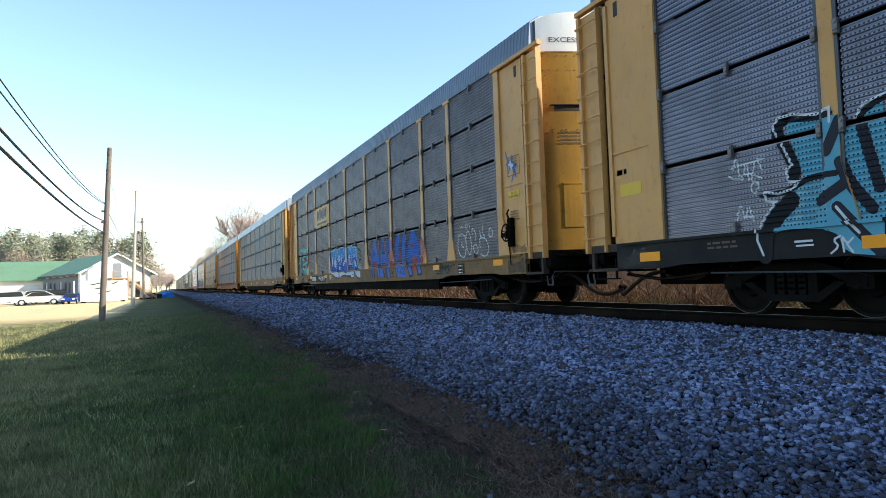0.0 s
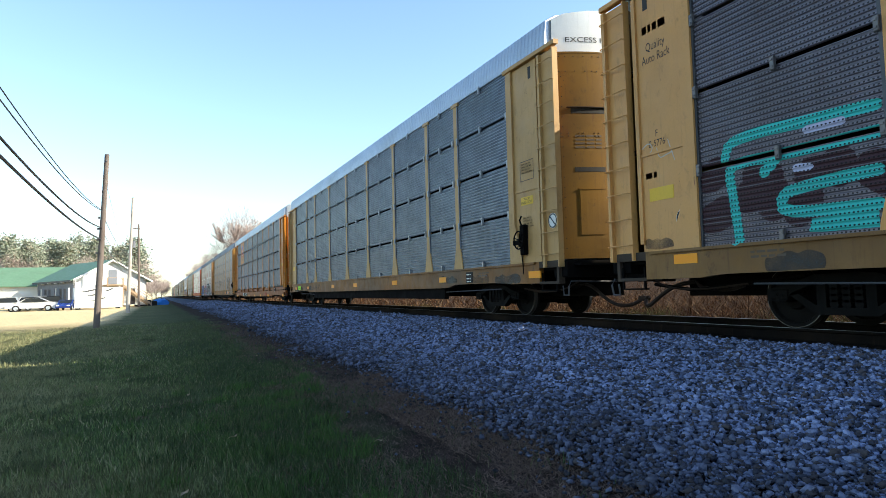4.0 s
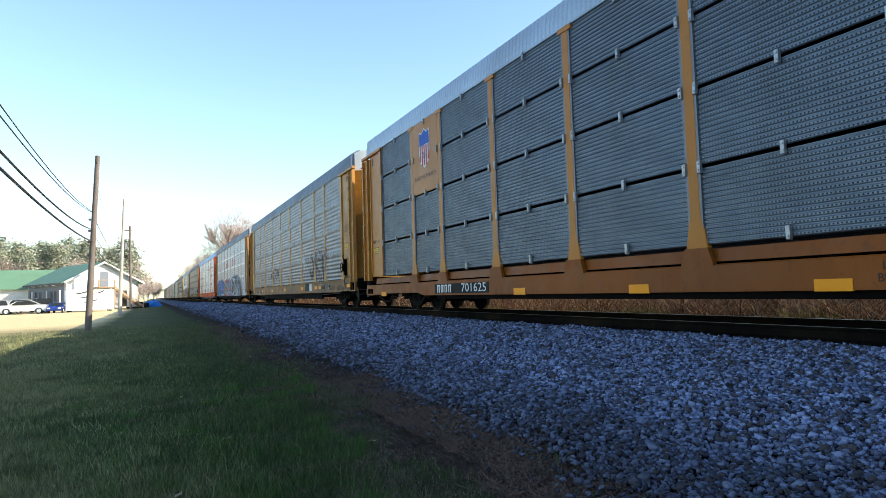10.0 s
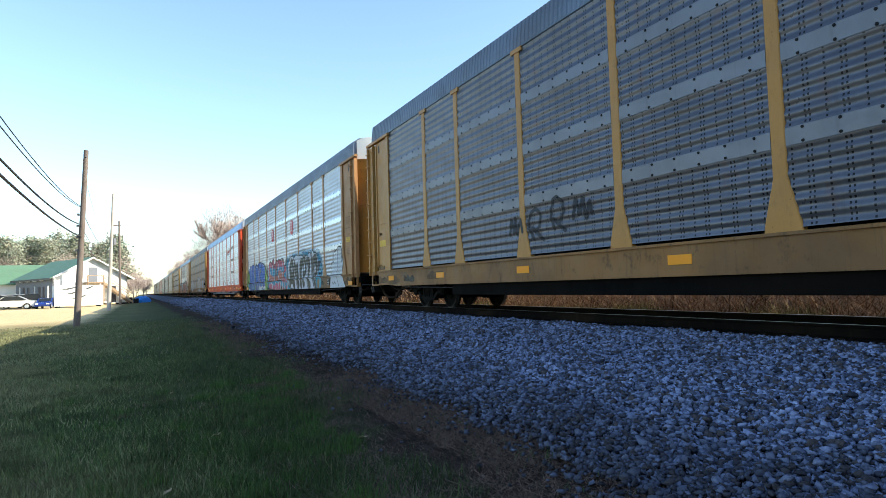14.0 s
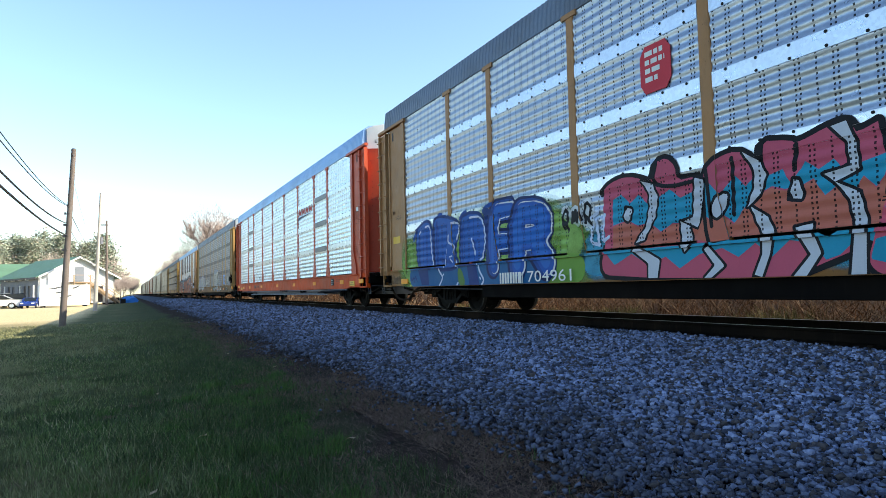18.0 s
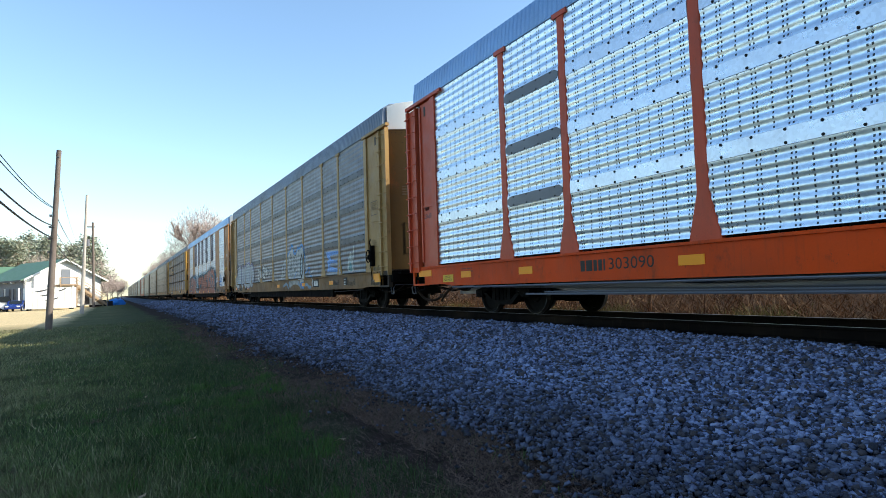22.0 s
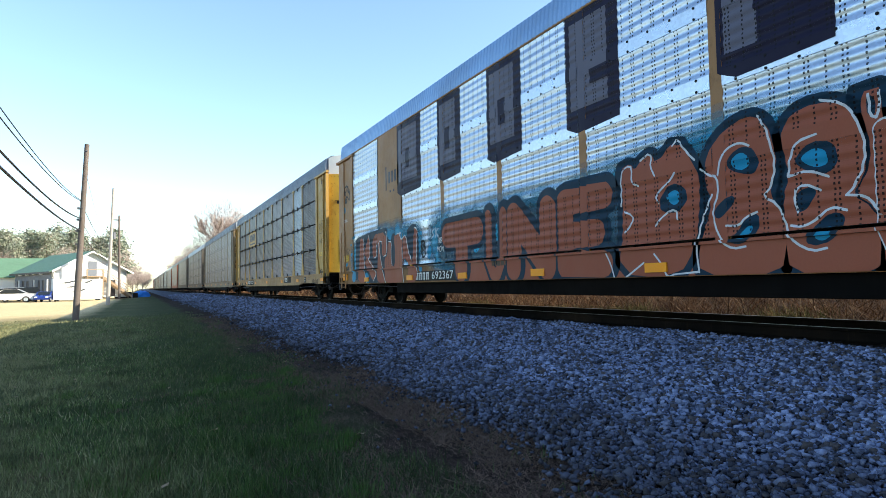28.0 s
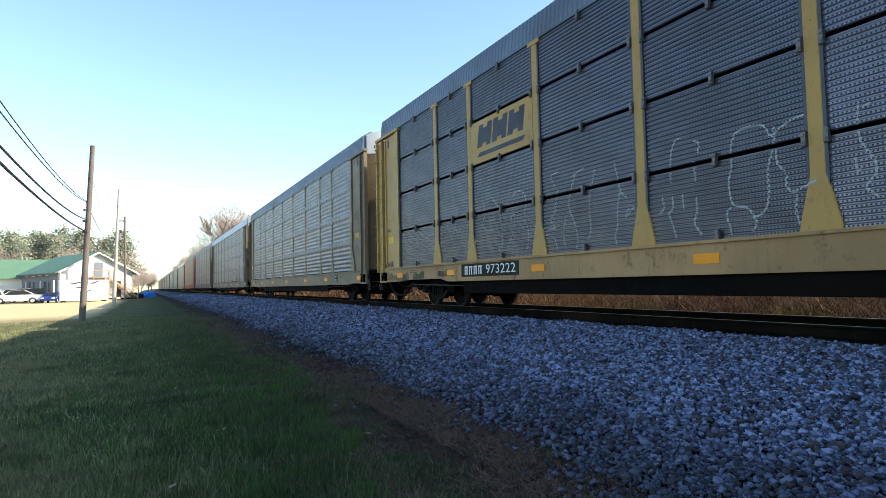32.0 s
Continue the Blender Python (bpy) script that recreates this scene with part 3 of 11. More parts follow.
def post_mesh(mat, side, foot=0.25, out=0.04):
    key = ("post", mat.name, side, foot, out)
    if key not in cache:
        m = Mesh()
        rows = [(foot + 0.01, 1.08), (foot, 1.20 if foot > 0.2 else 1.10), (0.10, 1.78 if foot > 0.2 else 1.55), (0.095, 5.30), (0.095, 5.36)]
        ring = lambda w, z: [(0.05, -w, z), (0.012 - out, -w, z), (-out, -w + 0.015, z), (-out, w - 0.015, z), (0.012 - out, w, z), (0.05, w, z)]
        m.loft([[(x * side, y, z) for x, y, z in ring(w, z)] for w, z in rows])
        m.box(-(out + 0.015) * side, 0.05 * side, -0.2, 0.2, 5.30, 5.39)
        cache[key] = m.data("side_post", mat)
    return cache[key]


def roof_mesh(mat, end_mat, ribs):
    key = ("roof", mat.name, ribs)
    if key not in cache:
        sec = [(-1.50, 5.40), (-1.49, 5.60), (-1.45, 5.91), (-1.20, 6.06), (-0.60, 6.13), (0, 6.16), (0.60, 6.13), (1.20, 6.06), (1.45, 5.91), (1.49, 5.60), (1.50, 5.40)]
        m = Mesh()
        rings = []
        n = 190 if ribs else 8
        for i in range(n):
            y0 = 0.35 + (LEN - 0.7) * i / n
            d = (LEN - 0.7) / n
            for off, up in (((0.0, 0), (0.3, 0), (0.45, 0.016), (0.85, 0.016)) if ribs else ((0.0, 0),)):
                rings.append([(x * (1 + up * 0.5), y0 + d * off, z + up * (0.3 if abs(x) > 1.4 else 1)) for x, z in sec])
        rings.append([(x, LEN - 0.35, z) for x, z in sec])
        m.loft(rings)
        cache[key] = m.data("roof", mat)
    return cache[key]


def wheelset_mesh():
    if "wheelset" not in cache:
        m = Mesh()
        for s in (-1, 1):
            prof = [(0.07, 0.08), (0.07, 0.16), (0.02, 0.18), (0.01, 0.34), (0.055, 0.365), (0.058, 0.415), (-0.035, 0.42), (-0.05, 0.445), (-0.075, 0.445), (-0.075, 0.365), (-0.03, 0.35), (-0.04, 0.17), (-0.09, 0.15), (-0.09, 0.08)]
            m.lathe([(s * (0.735 + x), r) for x, r in prof], (0, 0, 0), 32)
            m.lathe([(s * 0.80, 0.05), (s * 0.80, 0.07), (s * 1.08, 0.07), (s * 1.09, 0.05)], (0, 0, 0), 12)
            for j in range(3):
                a = 2 * math.pi * j / 3
                m.box(s * 1.092 - 0.012, s * 1.092 + 0.012, 0.045 * math.cos(a) - 0.012, 0.045 * math.cos(a) + 0.012, 0.045 * math.sin(a) - 0.012, 0.045 * math.sin(a) + 0.012)
        m.lathe([(-0.68, 0.08), (0.68, 0.08)], (0, 0, 0), 14)
        cache["wheelset"] = m.data("wheelset", CAST, True)
        for s in (-1, 1):
            t = Mesh()
            rings = [[(s * x, r * math.cos(2 * math.pi * j / 32), r * math.sin(2 * math.pi * j / 32)) for j in range(32)] for x, r in ((0.705, 0.4225), (0.78, 0.4195), (0.7945, 0.413), (0.7945, 0.405))]
            cache["tread", s] = t.loft(rings, caps=False).data("tread", TREAD, True)
    return cache["wheelset"], cache["tread", -1], cache["tread", 1]


def truck_mesh():
    if "truck" not in cache:
        m = Mesh()
        for s in (-1, 1):
            x0, x1 = (0.93, 1.07) if s > 0 else (-1.07, -0.93)
            m.loft([[(x, y, z) for y, z in ((-1.05, 0.36), (-1.05, 0.52), (-0.75, 0.58), (-0.35, 0.70), (0.35, 0.70), (0.75, 0.58), (1.05, 0.52), (1.05, 0.36), (0.78, 0.36), (0.70, 0.47), (0.40, 0.58), (-0.40, 0.58), (-0.70, 0.47), (-0.78, 0.36))] for x in (x0, x1)])
            m.loft([[(x, y, z) for y, z in ((-0.72, 0.44), (-0.38, 0.20), (0.38, 0.20), (0.72, 0.44), (0.60, 0.46), (0.33, 0.29), (-0.33, 0.29), (-0.60, 0.46))] for x in (x0, x1)])
            for y in (-0.3, 0.3):
                m.box(x0, x1, y - 0.06, y + 0.06, 0.26, 0.62)
            for y in (-0.15, 0.0, 0.15):
                for j in range(4):
                    m.lathe([(-0.06, 0.055), (0.06, 0.055)], ((x0 + x1) / 2, y, 0.33 + 0.075 * j), 10)
            for y in (-0.86, 0.86):
                m.box(x0 - 0.02, x1 + 0.02, y - 0.12, y + 0.12, 0.38, 0.52, 0.02)
        m.box(-1.0, 1.0, -0.2, 0.2, 0.50, 0.72, 0.02)
        m.box(-0.9, 0.9, -0.35, -0.28, 0.25, 0.38)
        m.box(-0.9, 0.9, 0.28, 0.35, 0.25, 0.38)
        cache["truck"] = m.data("truck", CAST)
    return cache["truck"]


def ladder(root, y0, y1, mat, z0=1.0, z1=5.25, x=-SIDE):
    """Corner ladder: a shallow channel with round rungs across it."""
    m = Mesh()
    m.box(x - 0.03, x + 0.02, y0, y1, z0, z1)
    m.box(x - 0.10, x - 0.0305, y0, y0 + 0.035, z0, z1, 0.008)
    m.box(x - 0.10, x - 0.0305, y1 - 0.07, y1, z0, z1, 0.008)
    lad = part("ladder", m, mat, root)
    key = ("rung", round(y1 - y0, 2), mat.name)
    if key not in cache:
        w = y1 - y0
        cache[key] = Mesh().tube([(-0.105, -0.01, 0), (-0.15, 0.02, 0), (-0.15, w - 0.02, 0), (-0.105, w + 0.01, 0)], 0.011, 6).data("rung", mat, True)
    for i in range(10):
        part("rung", cache[key], mat, lad, at=(x, y0, z0 + 0.25 + i * 0.42))
    return lad


def bars(root, name, y, z, w, rows, mat, x=-SIDE - 0.012, h=0.028, gap=0.032, ragged=True):
    """Lines of unreadable stencil as plain bars."""
    m = Mesh()
    rnd = random.Random(int(y * 100) + rows)
    for i in range(rows):
        ww = w * (rnd.uniform(0.6, 1.0) if ragged else 1)
        zz = z - i * (h + gap)
        a = 0.0
        while a < ww - 0.01:
            b = min(ww, a + rnd.uniform(0.06, 0.16))
            m.add([(x, y + w / 2 - a, zz), (x, y + w / 2 - b, zz), (x, y + w / 2 - b, zz + h), (x, y + w / 2 - a, zz + h)], [(0, 1, 2, 3)])
            a = b + 0.03
    ob = part(name, m, mat, root)
    return tagged(ob, kind="stuff") or ob


def plate(root, name, y, z, w, h, mat, x=-SIDE - 0.02, t=0.006, label=""):
    return part(name, Mesh().box(x - t, x + 0.02, y - w / 2, y + w / 2, z - h / 2, z + h / 2), mat, root, label)


def frame_box(root, y, z, w, h, mat, x=-SIDE - 0.012):
    m = Mesh()
    for a, b, c, d in ((-w / 2, w / 2, h / 2 - 0.015, h / 2), (-w / 2, w / 2, -h / 2, -h / 2 + 0.015), (-w / 2, -w / 2 + 0.015, -h / 2, h / 2), (w / 2 - 0.015, w / 2, -h / 2, h / 2)):
        m.box(x - 0.002, x + 0.01, y + a, y + b, z + c, z + d)
    return part("stencil_frame", m, mat, root)


def body_text(root, text, y, z, size, mat, x=-SIDE - 0.014, name="lettering", squeeze=None, label=""):
    return lettering(name, text, size, mat, root, (x, y, z), (90, 0, -90), label, 1.0, squeeze)


def chaikin3(pts, times=2):
    """Round the corners of a line in space."""
    pts = [Vector(p) for p in pts]
    for _ in range(times):
        out = [pts[0]]
        for a, b in zip(pts, pts[1:]):
            out += [a.lerp(b, 0.25), a.lerp(b, 0.75)]
        pts = out + [pts[-1]]
    return pts


def door_y(x):
    """Where the curved end door stands at x across the car (leading end)."""
    return 0.30 - 0.36 * (1 - (x / 1.36) ** 2)


def door_strip(m, xa, xb, z0, z1, ya, out=0.02, into=0.03):
    """A curved bar that lies on the end door from xa to xb."""
    n = max(2, int((xb - xa) / 0.1))
    xs = [xa + (xb - xa) * i / n for i in range(n + 1)]
    ring = [(x, ya(door_y(x) - out)) for x in xs] + [(x, ya(door_y(x) + into)) for x in reversed(xs)]
    return m.loft([[(x, y, z) for x, y in ring] for z in (z0, z1)])


def rail_car(kind, paint, panel, roof, label, sill=None, detail=2, band=None, end=None, clip=None, brake=False, ext=0.0, drop=0.0, under=None, odd=None):
    """One enclosed car-carrier. kind: 'fine', 'rib' or 'flush'. detail: 2 near, 1 far."""
    under = under or BLACK
    sill, end, band, clip = sill or paint, end or paint, band or BAND_GREY, clip or DARK_CLIP
    root = tagged(new("autorack_car"), label, "rail car", "cars of the freight train")
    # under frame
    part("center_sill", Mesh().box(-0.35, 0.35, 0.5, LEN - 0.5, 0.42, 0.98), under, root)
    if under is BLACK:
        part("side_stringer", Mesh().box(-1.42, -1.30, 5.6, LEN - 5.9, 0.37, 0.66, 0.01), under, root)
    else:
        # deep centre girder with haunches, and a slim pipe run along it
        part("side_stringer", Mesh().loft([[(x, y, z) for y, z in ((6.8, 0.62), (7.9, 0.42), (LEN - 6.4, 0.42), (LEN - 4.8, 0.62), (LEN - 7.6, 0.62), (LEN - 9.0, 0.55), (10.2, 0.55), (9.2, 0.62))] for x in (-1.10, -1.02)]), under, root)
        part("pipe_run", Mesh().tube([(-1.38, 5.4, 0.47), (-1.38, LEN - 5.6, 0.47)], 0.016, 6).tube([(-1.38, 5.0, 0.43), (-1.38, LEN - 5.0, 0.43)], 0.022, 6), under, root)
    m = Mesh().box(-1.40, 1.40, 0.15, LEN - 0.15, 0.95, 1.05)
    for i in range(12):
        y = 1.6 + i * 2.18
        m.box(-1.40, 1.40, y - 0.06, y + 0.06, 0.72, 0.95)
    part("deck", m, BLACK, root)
    for s in (-1, 1):
        m = Mesh()
        zb = (0.68 if kind == "rib" else 0.70) - drop
        notch = 0.64 if kind == "rib" else 0.74 - drop
        pts = [(0.78, zb), (1.85, zb), (2.25, notch), (4.75, notch), (5.2, zb - 0.04), (LEN - 5.2, zb - 0.04), (LEN - 4.75, notch), (LEN - 2.25, notch), (LEN - 1.85, zb), (LEN - 0.78, zb)]
        if kind == "flush":
            pts = [(0.78, 0.66), (LEN - 0.78, 0.66)]
        lip = 0.845 if drop else 1.13
        ring = [(y, z) for y, z in pts] + [(LEN - 0.78, lip), (0.78, lip)]
        m.loft([[(s * x, y, z - (0.02 if x > SIDE + 0.02 and z > 0.8 and drop else 0.0)) for y, z in ring] for x in ((1.40, SIDE + 0.015, SIDE + 0.045) if drop else (1.40, SIDE + 0.045))])
        if drop:
            # leaning upper plate with the feet of the posts over it
            m.loft([[(s * x, y, z) for x, z in ((1.30, lip + 0.035), (SIDE - 0.035, lip + 0.035), (SIDE - 0.065, 1.06), (1.30, 1.06))] for y in (0.9, LEN - 0.9)])
            for p in POSTS:
                m.loft([[(s * x, p + q * w, z) for q in (-1, 1) for x in ((SIDE - 0.02, SIDE + 0.05) if q < 0 else (SIDE + 0.05, SIDE - 0.02))] for w, z in ((0.29, lip - 0.03), (0.28, lip + 0.03), (0.20, 1.079))])
        else:
            m.box(min(s * 1.38, s * (SIDE + 0.085)), max(s * 1.38, s * (SIDE + 0.085)), 0.9, LEN - 0.9, 1.085, 1.125)
        part("side_sill", m, sill, root)
        # end of the sill: a frame round the step opening
        out = SIDE + 0.045
        for e in (0, 1):
            m = Mesh()
            for a, b, z0, z1 in ((0.10, 0.779, lip - 0.13, lip - 0.001), (0.10, 0.779, zb - 0.02, zb + 0.03), (0.10, 0.17, zb + 0.031, lip - 0.131)):
                m.box(min(s * 1.38, s * out), max(s * 1.38, s * out), *((a, b) if e == 0 else (LEN - b, LEN - a)), z0, z1)
            part("step_frame", m, SOOTY if e == 0 and paint in (YELLOW, BEIGE, DULL_YELLOW, LEMON) or paint is YELLOW else sill, root)
    # walls behind the camera side, decks within
    part("far_wall", Mesh().box(1.40, SIDE, 0.2, LEN - 0.2, 1.125, EAVE), panel, root)
    for a, b in ((0.0, 0.7), (LEN - 0.7, LEN)):
        part("far_corner", Mesh().box(1.475, SIDE + 0.06, a, b, 0.9, 5.3, 0.01), paint, root)
    part("inner_deck", Mesh().box(-1.38, 1.38, 0.4, LEN - 0.4, 2.74, 2.80), BLACK, root)
    part("inner_deck", Mesh().box(-1.38, 1.38, 0.4, LEN - 0.4, 4.05, 4.11), BLACK, root)
    part("roof", roof_mesh(roof, WHITE_CAP, detail > 1), roof, root)
    for s in (-1, 1):
        part("roof_rail", Mesh().box(min(s * 1.40, s * 1.505), max(s * 1.40, s * 1.505), 0.9, LEN - 0.9, 5.375, 5.425, 0.01), roof if kind != "flush" else paint, root)
    # side panels
    if kind == "fine":
        for i, (a, b) in enumerate(bays(ext)):
            own = (odd or {}).get(i, panel)
            for r, (z, n) in enumerate(FINE_ROWS):
                w = round(math.floor((b - a) / 0.05) * 0.05, 2)
                y = math.ceil(a / 0.05) * 0.05
                part("side_panel", fine_panel(w, n, own), own, root, at=(-SIDE + 0.01, y, z))
        if detail > 1:
            key = ("clip", clip.name)
            if key not in cache:
                cache[key] = Mesh().box(-0.05, 0.0, -0.028, 0.028, -0.09, 0.09, 0.012).box(-0.062, -0.05, -0.014, 0.014, 0.03, 0.055).box(-0.062, -0.05, -0.014, 0.014, -0.055, -0.03).data("panel_clip", clip)
            for a, b in bays(ext):
                for z in (2.205, 3.325, 4.375):
                    part("panel_clip", cache[key], clip, root, at=(-SIDE - 0.01, (a + b) / 2, z))
                    for y in (a + 0.035, b - 0.035):
                        part("panel_clip", cache[key], clip, root, at=(-SIDE - 0.01, y, z))
                part("panel_clip", cache[key], clip, root, at=(-SIDE - 0.01, (a + b) / 2, 1.17))
                part("panel_clip", cache[key], clip, root, at=(-SIDE - 0.01, (a + b) / 2, 5.34))
                if "edge_strip" + clip.name not in cache:
                    cache["edge_strip" + clip.name] = Mesh().box(-0.022, 0.0, 0.0, 0.055, 1.13, 5.38, 0.003).data("edge_strip", BAND_GREY if clip is CLIP else BAND_DARK)
                for y in (a - 0.02, b - 0.035):
                    part("edge_strip", cache["edge_strip" + clip.name], clip, root, at=(-SIDE - 0.001, y, 0))
    else:
        for i, (a, b) in enumerate(bays(ext)):
            if kind == "flush" and i in (1, 7):
                m = Mesh().box(-SIDE - 0.03, -SIDE + 0.02, a - 0.1, b + 0.1, 1.125, EAVE, 0.006)
                part("side_panel", m, paint, root, "plain painted sheet panel")
                continue
            for z0, z1 in RIB_ROWS:
                part("side_panel", rib_panel(round(b - a, 2), z1 - z0, panel), panel, root, at=(-SIDE + 0.01, a, z0))
            for z0, z1 in RIB_BANDS:
                key = ("band", round(b - a, 2), band.name)
                if key not in cache:
                    w, h = b - a, z1 - z0
                    mm = Mesh().box(-0.045, 0.0, 0.0, w, 0.0, h, 0.006)
                    cache[key] = mm.data("panel_band", band)
                    bolts = Mesh()
                    for j in range(max(3, round(w / 0.42))):
                        yy = w * (j + 0.5) / max(3, round(w / 0.42))
                        for zz in (0.03, h - 0.03):
                            bolts.lathe([(-0.058, 0.006), (-0.056, 0.019), (-0.044, 0.021)], (0, yy, zz), 6)
                    cache[key, "bolts"] = bolts.data("band_bolts", DARK_SILL)
                strap = part("panel_band", cache[key], band, root, at=(-SIDE + 0.01, a, z0))
                if detail > 1:
                    tagged(part("band_bolts", cache[key, "bolts"], DARK_SILL, strap, "row of dark bolt heads"), kind="stuff")
    if kind == "flush":
        for y in POSTS[2:6]:
            part("side_post", Mesh().box(-SIDE - 0.025, -SIDE + 0.02, y - 0.1, y + 0.1, 1.127, 5.37, 0.004), paint, root)
    else:
        for y in POSTS:
            part("side_post", post_mesh(paint, 1, 0.19 if drop else 0.25, 0.03 if kind == "fine" else 0.04), paint, root, at=(-SIDE, y, 0))
    # closed ends of the side: door post, stencilled panel, ladder
    for near in (True, False):
        ya = (lambda d: d) if near else (lambda d: LEN - d)
        lo = lambda a, b: (min(ya(a), ya(b)), max(ya(a), ya(b)))
        # door post with a foot that widens towards the end of the car
        foot = [(ya(a), z) for a, z in ((1.88 - ext, 1.13), (1.88 - ext, 5.36), (1.66 - ext, 5.36), (1.66 - ext, 1.95), (1.40 - ext, 1.35), (1.40 - ext, 1.13))]
        part("door_post", Mesh().loft([[(x, y, z) for y, z in foot] for x in (-SIDE + 0.03, -SIDE - 0.06)]), paint, root)
        y0, y1 = lo(0.72, 1.66 - ext)
        m = Mesh().box(-SIDE - 0.012, -SIDE + 0.02, y0, y1, 1.13, 5.28)
        yy = lo(0.68, 0.76)
        m.box(-SIDE - 0.045, -SIDE - 0.0125, *yy, 1.25, 5.2, 0.006)
        m.box(-SIDE - 0.03, -SIDE - 0.0125, y0, y1, 2.62, 2.66)
        part("corner_panel", m, paint, root)
        if detail > 1 and kind != "flush":
            # flat black plate for the dark inside the keyhole
            part("lock_slot", Mesh().box(-SIDE - 0.016, -SIDE - 0.0125, *lo(0.92, 1.02), 4.93, 5.18, 0.001), INK_DARK, root, "dark lock slot under the header")
        if kind == "flush":
            part("corner_panel", Mesh().box(-SIDE - 0.03, -SIDE + 0.03, *lo(0.1, 0.7), 0.9, EAVE, 0.01), paint, root)
            lad = part("ladder", Mesh().box(-SIDE - 0.13, -SIDE - 0.10, *lo(0.62, 0.66), 0.5, 2.6).box(-SIDE - 0.13, -SIDE - 0.10, *lo(1.12, 1.16), 0.5, 2.6), paint, root)
            for i in range(6):
                part("rung", Mesh().tube([(-SIDE - 0.115, lo(0.62, 1.16)[0], 0.55 + 0.4 * i), (-SIDE - 0.115, lo(0.62, 1.16)[1], 0.55 + 0.4 * i)], 0.012, 6), paint, lad)
        else:
            ladder(root, *lo(0.0, 0.56), paint)
        part("door_header", Mesh().box(-SIDE - 0.095, -SIDE + 0.02, *lo(-0.05, 1.95), 5.29, 5.38, 0.01), paint, root)
        # curved end doors with a white upper sheet
        arc = []
        for i in range(13):
            a = -1 + 2 * i / 12
            arc.append((1.36 * a, 0.30 - 0.36 * (1 - a * a)))
        def shell(z0, z1, t=0.05, grow=0.0, roofline=False):
            outer = [(x, ya(y - grow)) for x, y in arc]
            inner = [(x * 0.97, ya(y + t)) for x, y in reversed(arc)]
            top = lambda x: float(np.interp(abs(x), [0, 0.6, 1.2, 1.38], [6.13, 6.11, 6.03, 5.92])) if roofline else z1
            return Mesh().loft([[(x, y, z0) for x, y in outer + inner], [(x, y, top(x)) for x, y in outer + inner]])
        em = end
        part("end_door", shell(1.16, 5.245), em, root, "curved end door", smooth=True)
        part("end_cap", shell(5.25, 5.9, roofline=True), WHITE_CAP, root, "white upper end sheet", smooth=True)
        if detail > 1:
            part("end_rim", shell(5.235, 5.265, grow=0.006), em, root)
            if kind != "rib":
                # black strip on the door stands for the dark of the recess
                part("door_slot", door_strip(Mesh(), -1.06, -0.30, 4.02, 4.13, ya, 0.004), INK_DARK, root, "dark hand-hold slot")
                part("slot_frame", door_strip(Mesh(), -1.14, -0.24, 4.132, 4.15, ya, 0.035), HOSE, root, "dark lip over the slot")
            if paint is GOLD or paint is BEIGE:
                part("door_slot", door_strip(Mesh(), -1.02, -0.42, 2.86, 2.95, ya, 0.004), INK_DARK, root, "dark hand-hold slot")
            m = Mesh()
            door_strip(m, -0.95, -0.49, 1.62, 2.50, ya, 0.012)
            part("door_hatch", m, em, root)
            part("hatch_lip", door_strip(Mesh(), -0.97, -0.47, 2.504, 2.53, ya, 0.02), em, root)
            lm = Mesh()
            for x in (-1.22, -0.24):
                for j in range(18):
                    c = door_y(x)
                    lm.box(x - 0.007, x + 0.007, *lo(c - 0.008, c + 0.01), 1.35 + j * 0.2, 1.364 + j * 0.2)
            for z in (5.16, 4.86, 3.62, 3.56):
                for j in range(12):
                    x = -1.25 + j * 0.15 + 0.04 * math.sin(j * z)
                    lm.box(x - 0.008, x + 0.008, *lo(door_y(x) - 0.008, door_y(x) + 0.01), z, z + 0.016)
            tagged(part("rivets", lm, HOSE, root, "small dark rivets"), kind="stuff")
        part("end_sill", Mesh().box(-1.45, 1.45, *lo(-0.08, 0.35), 0.80, 1.12, 0.02).box(-1.30, 1.30, *lo(-0.30, 0.10), 1.02, 1.06), BLACK, root)
        cp = Mesh().box(-0.14, 0.14, *lo(-0.62, 0.6), 0.72, 0.95, 0.03)
        cp.loft([[(x, ya(y), z) for x, y in ((-0.19, -0.55), (-0.21, -0.72), (-0.06, -0.78), (0.02, -0.70), (0.14, -0.74), (0.20, -0.60), (0.14, -0.5))] for z in (0.68, 1.0)])
        part("coupler", cp, CAST, root)
        hose = Mesh().tube(chaikin3([(-0.42, ya(0.75), 0.66), (-0.52, ya(0.35), 0.60), (-0.56, ya(0.0), 0.40), (-0.50, ya(-0.30), 0.24), (-0.36, ya(-0.55), 0.24), (-0.22, ya(-0.69), 0.36)]), 0.036, 7)
        hose.lathe([(-0.06, 0.05), (0.06, 0.05)], (-0.22, ya(-0.69), 0.37), 8)
        part("air_hose", hose, HOSE, root, smooth=True)
        pipe = Mesh().tube(chaikin3([(-0.42, ya(0.72), 0.67), (-0.75, ya(1.1), 0.56), (-0.80, ya(1.7), 0.50), (-0.95, ya(2.1), 0.58)]), 0.028, 6)
        pipe.tube(chaikin3([(-0.95, ya(0.2), 0.74), (-0.98, ya(0.7), 0.55), (-1.02, ya(1.4), 0.52), (-1.0, ya(2.2), 0.60)]), 0.016, 6)
        part("train_line", pipe, HOSE, root, smooth=True)
        lev = Mesh().tube([(-1.44, ya(-0.10), 0.46), (-1.46, ya(-0.12), 0.62), (-1.40, ya(-0.12), 0.72), (-0.35, ya(-0.14), 0.70)], 0.016, 6)
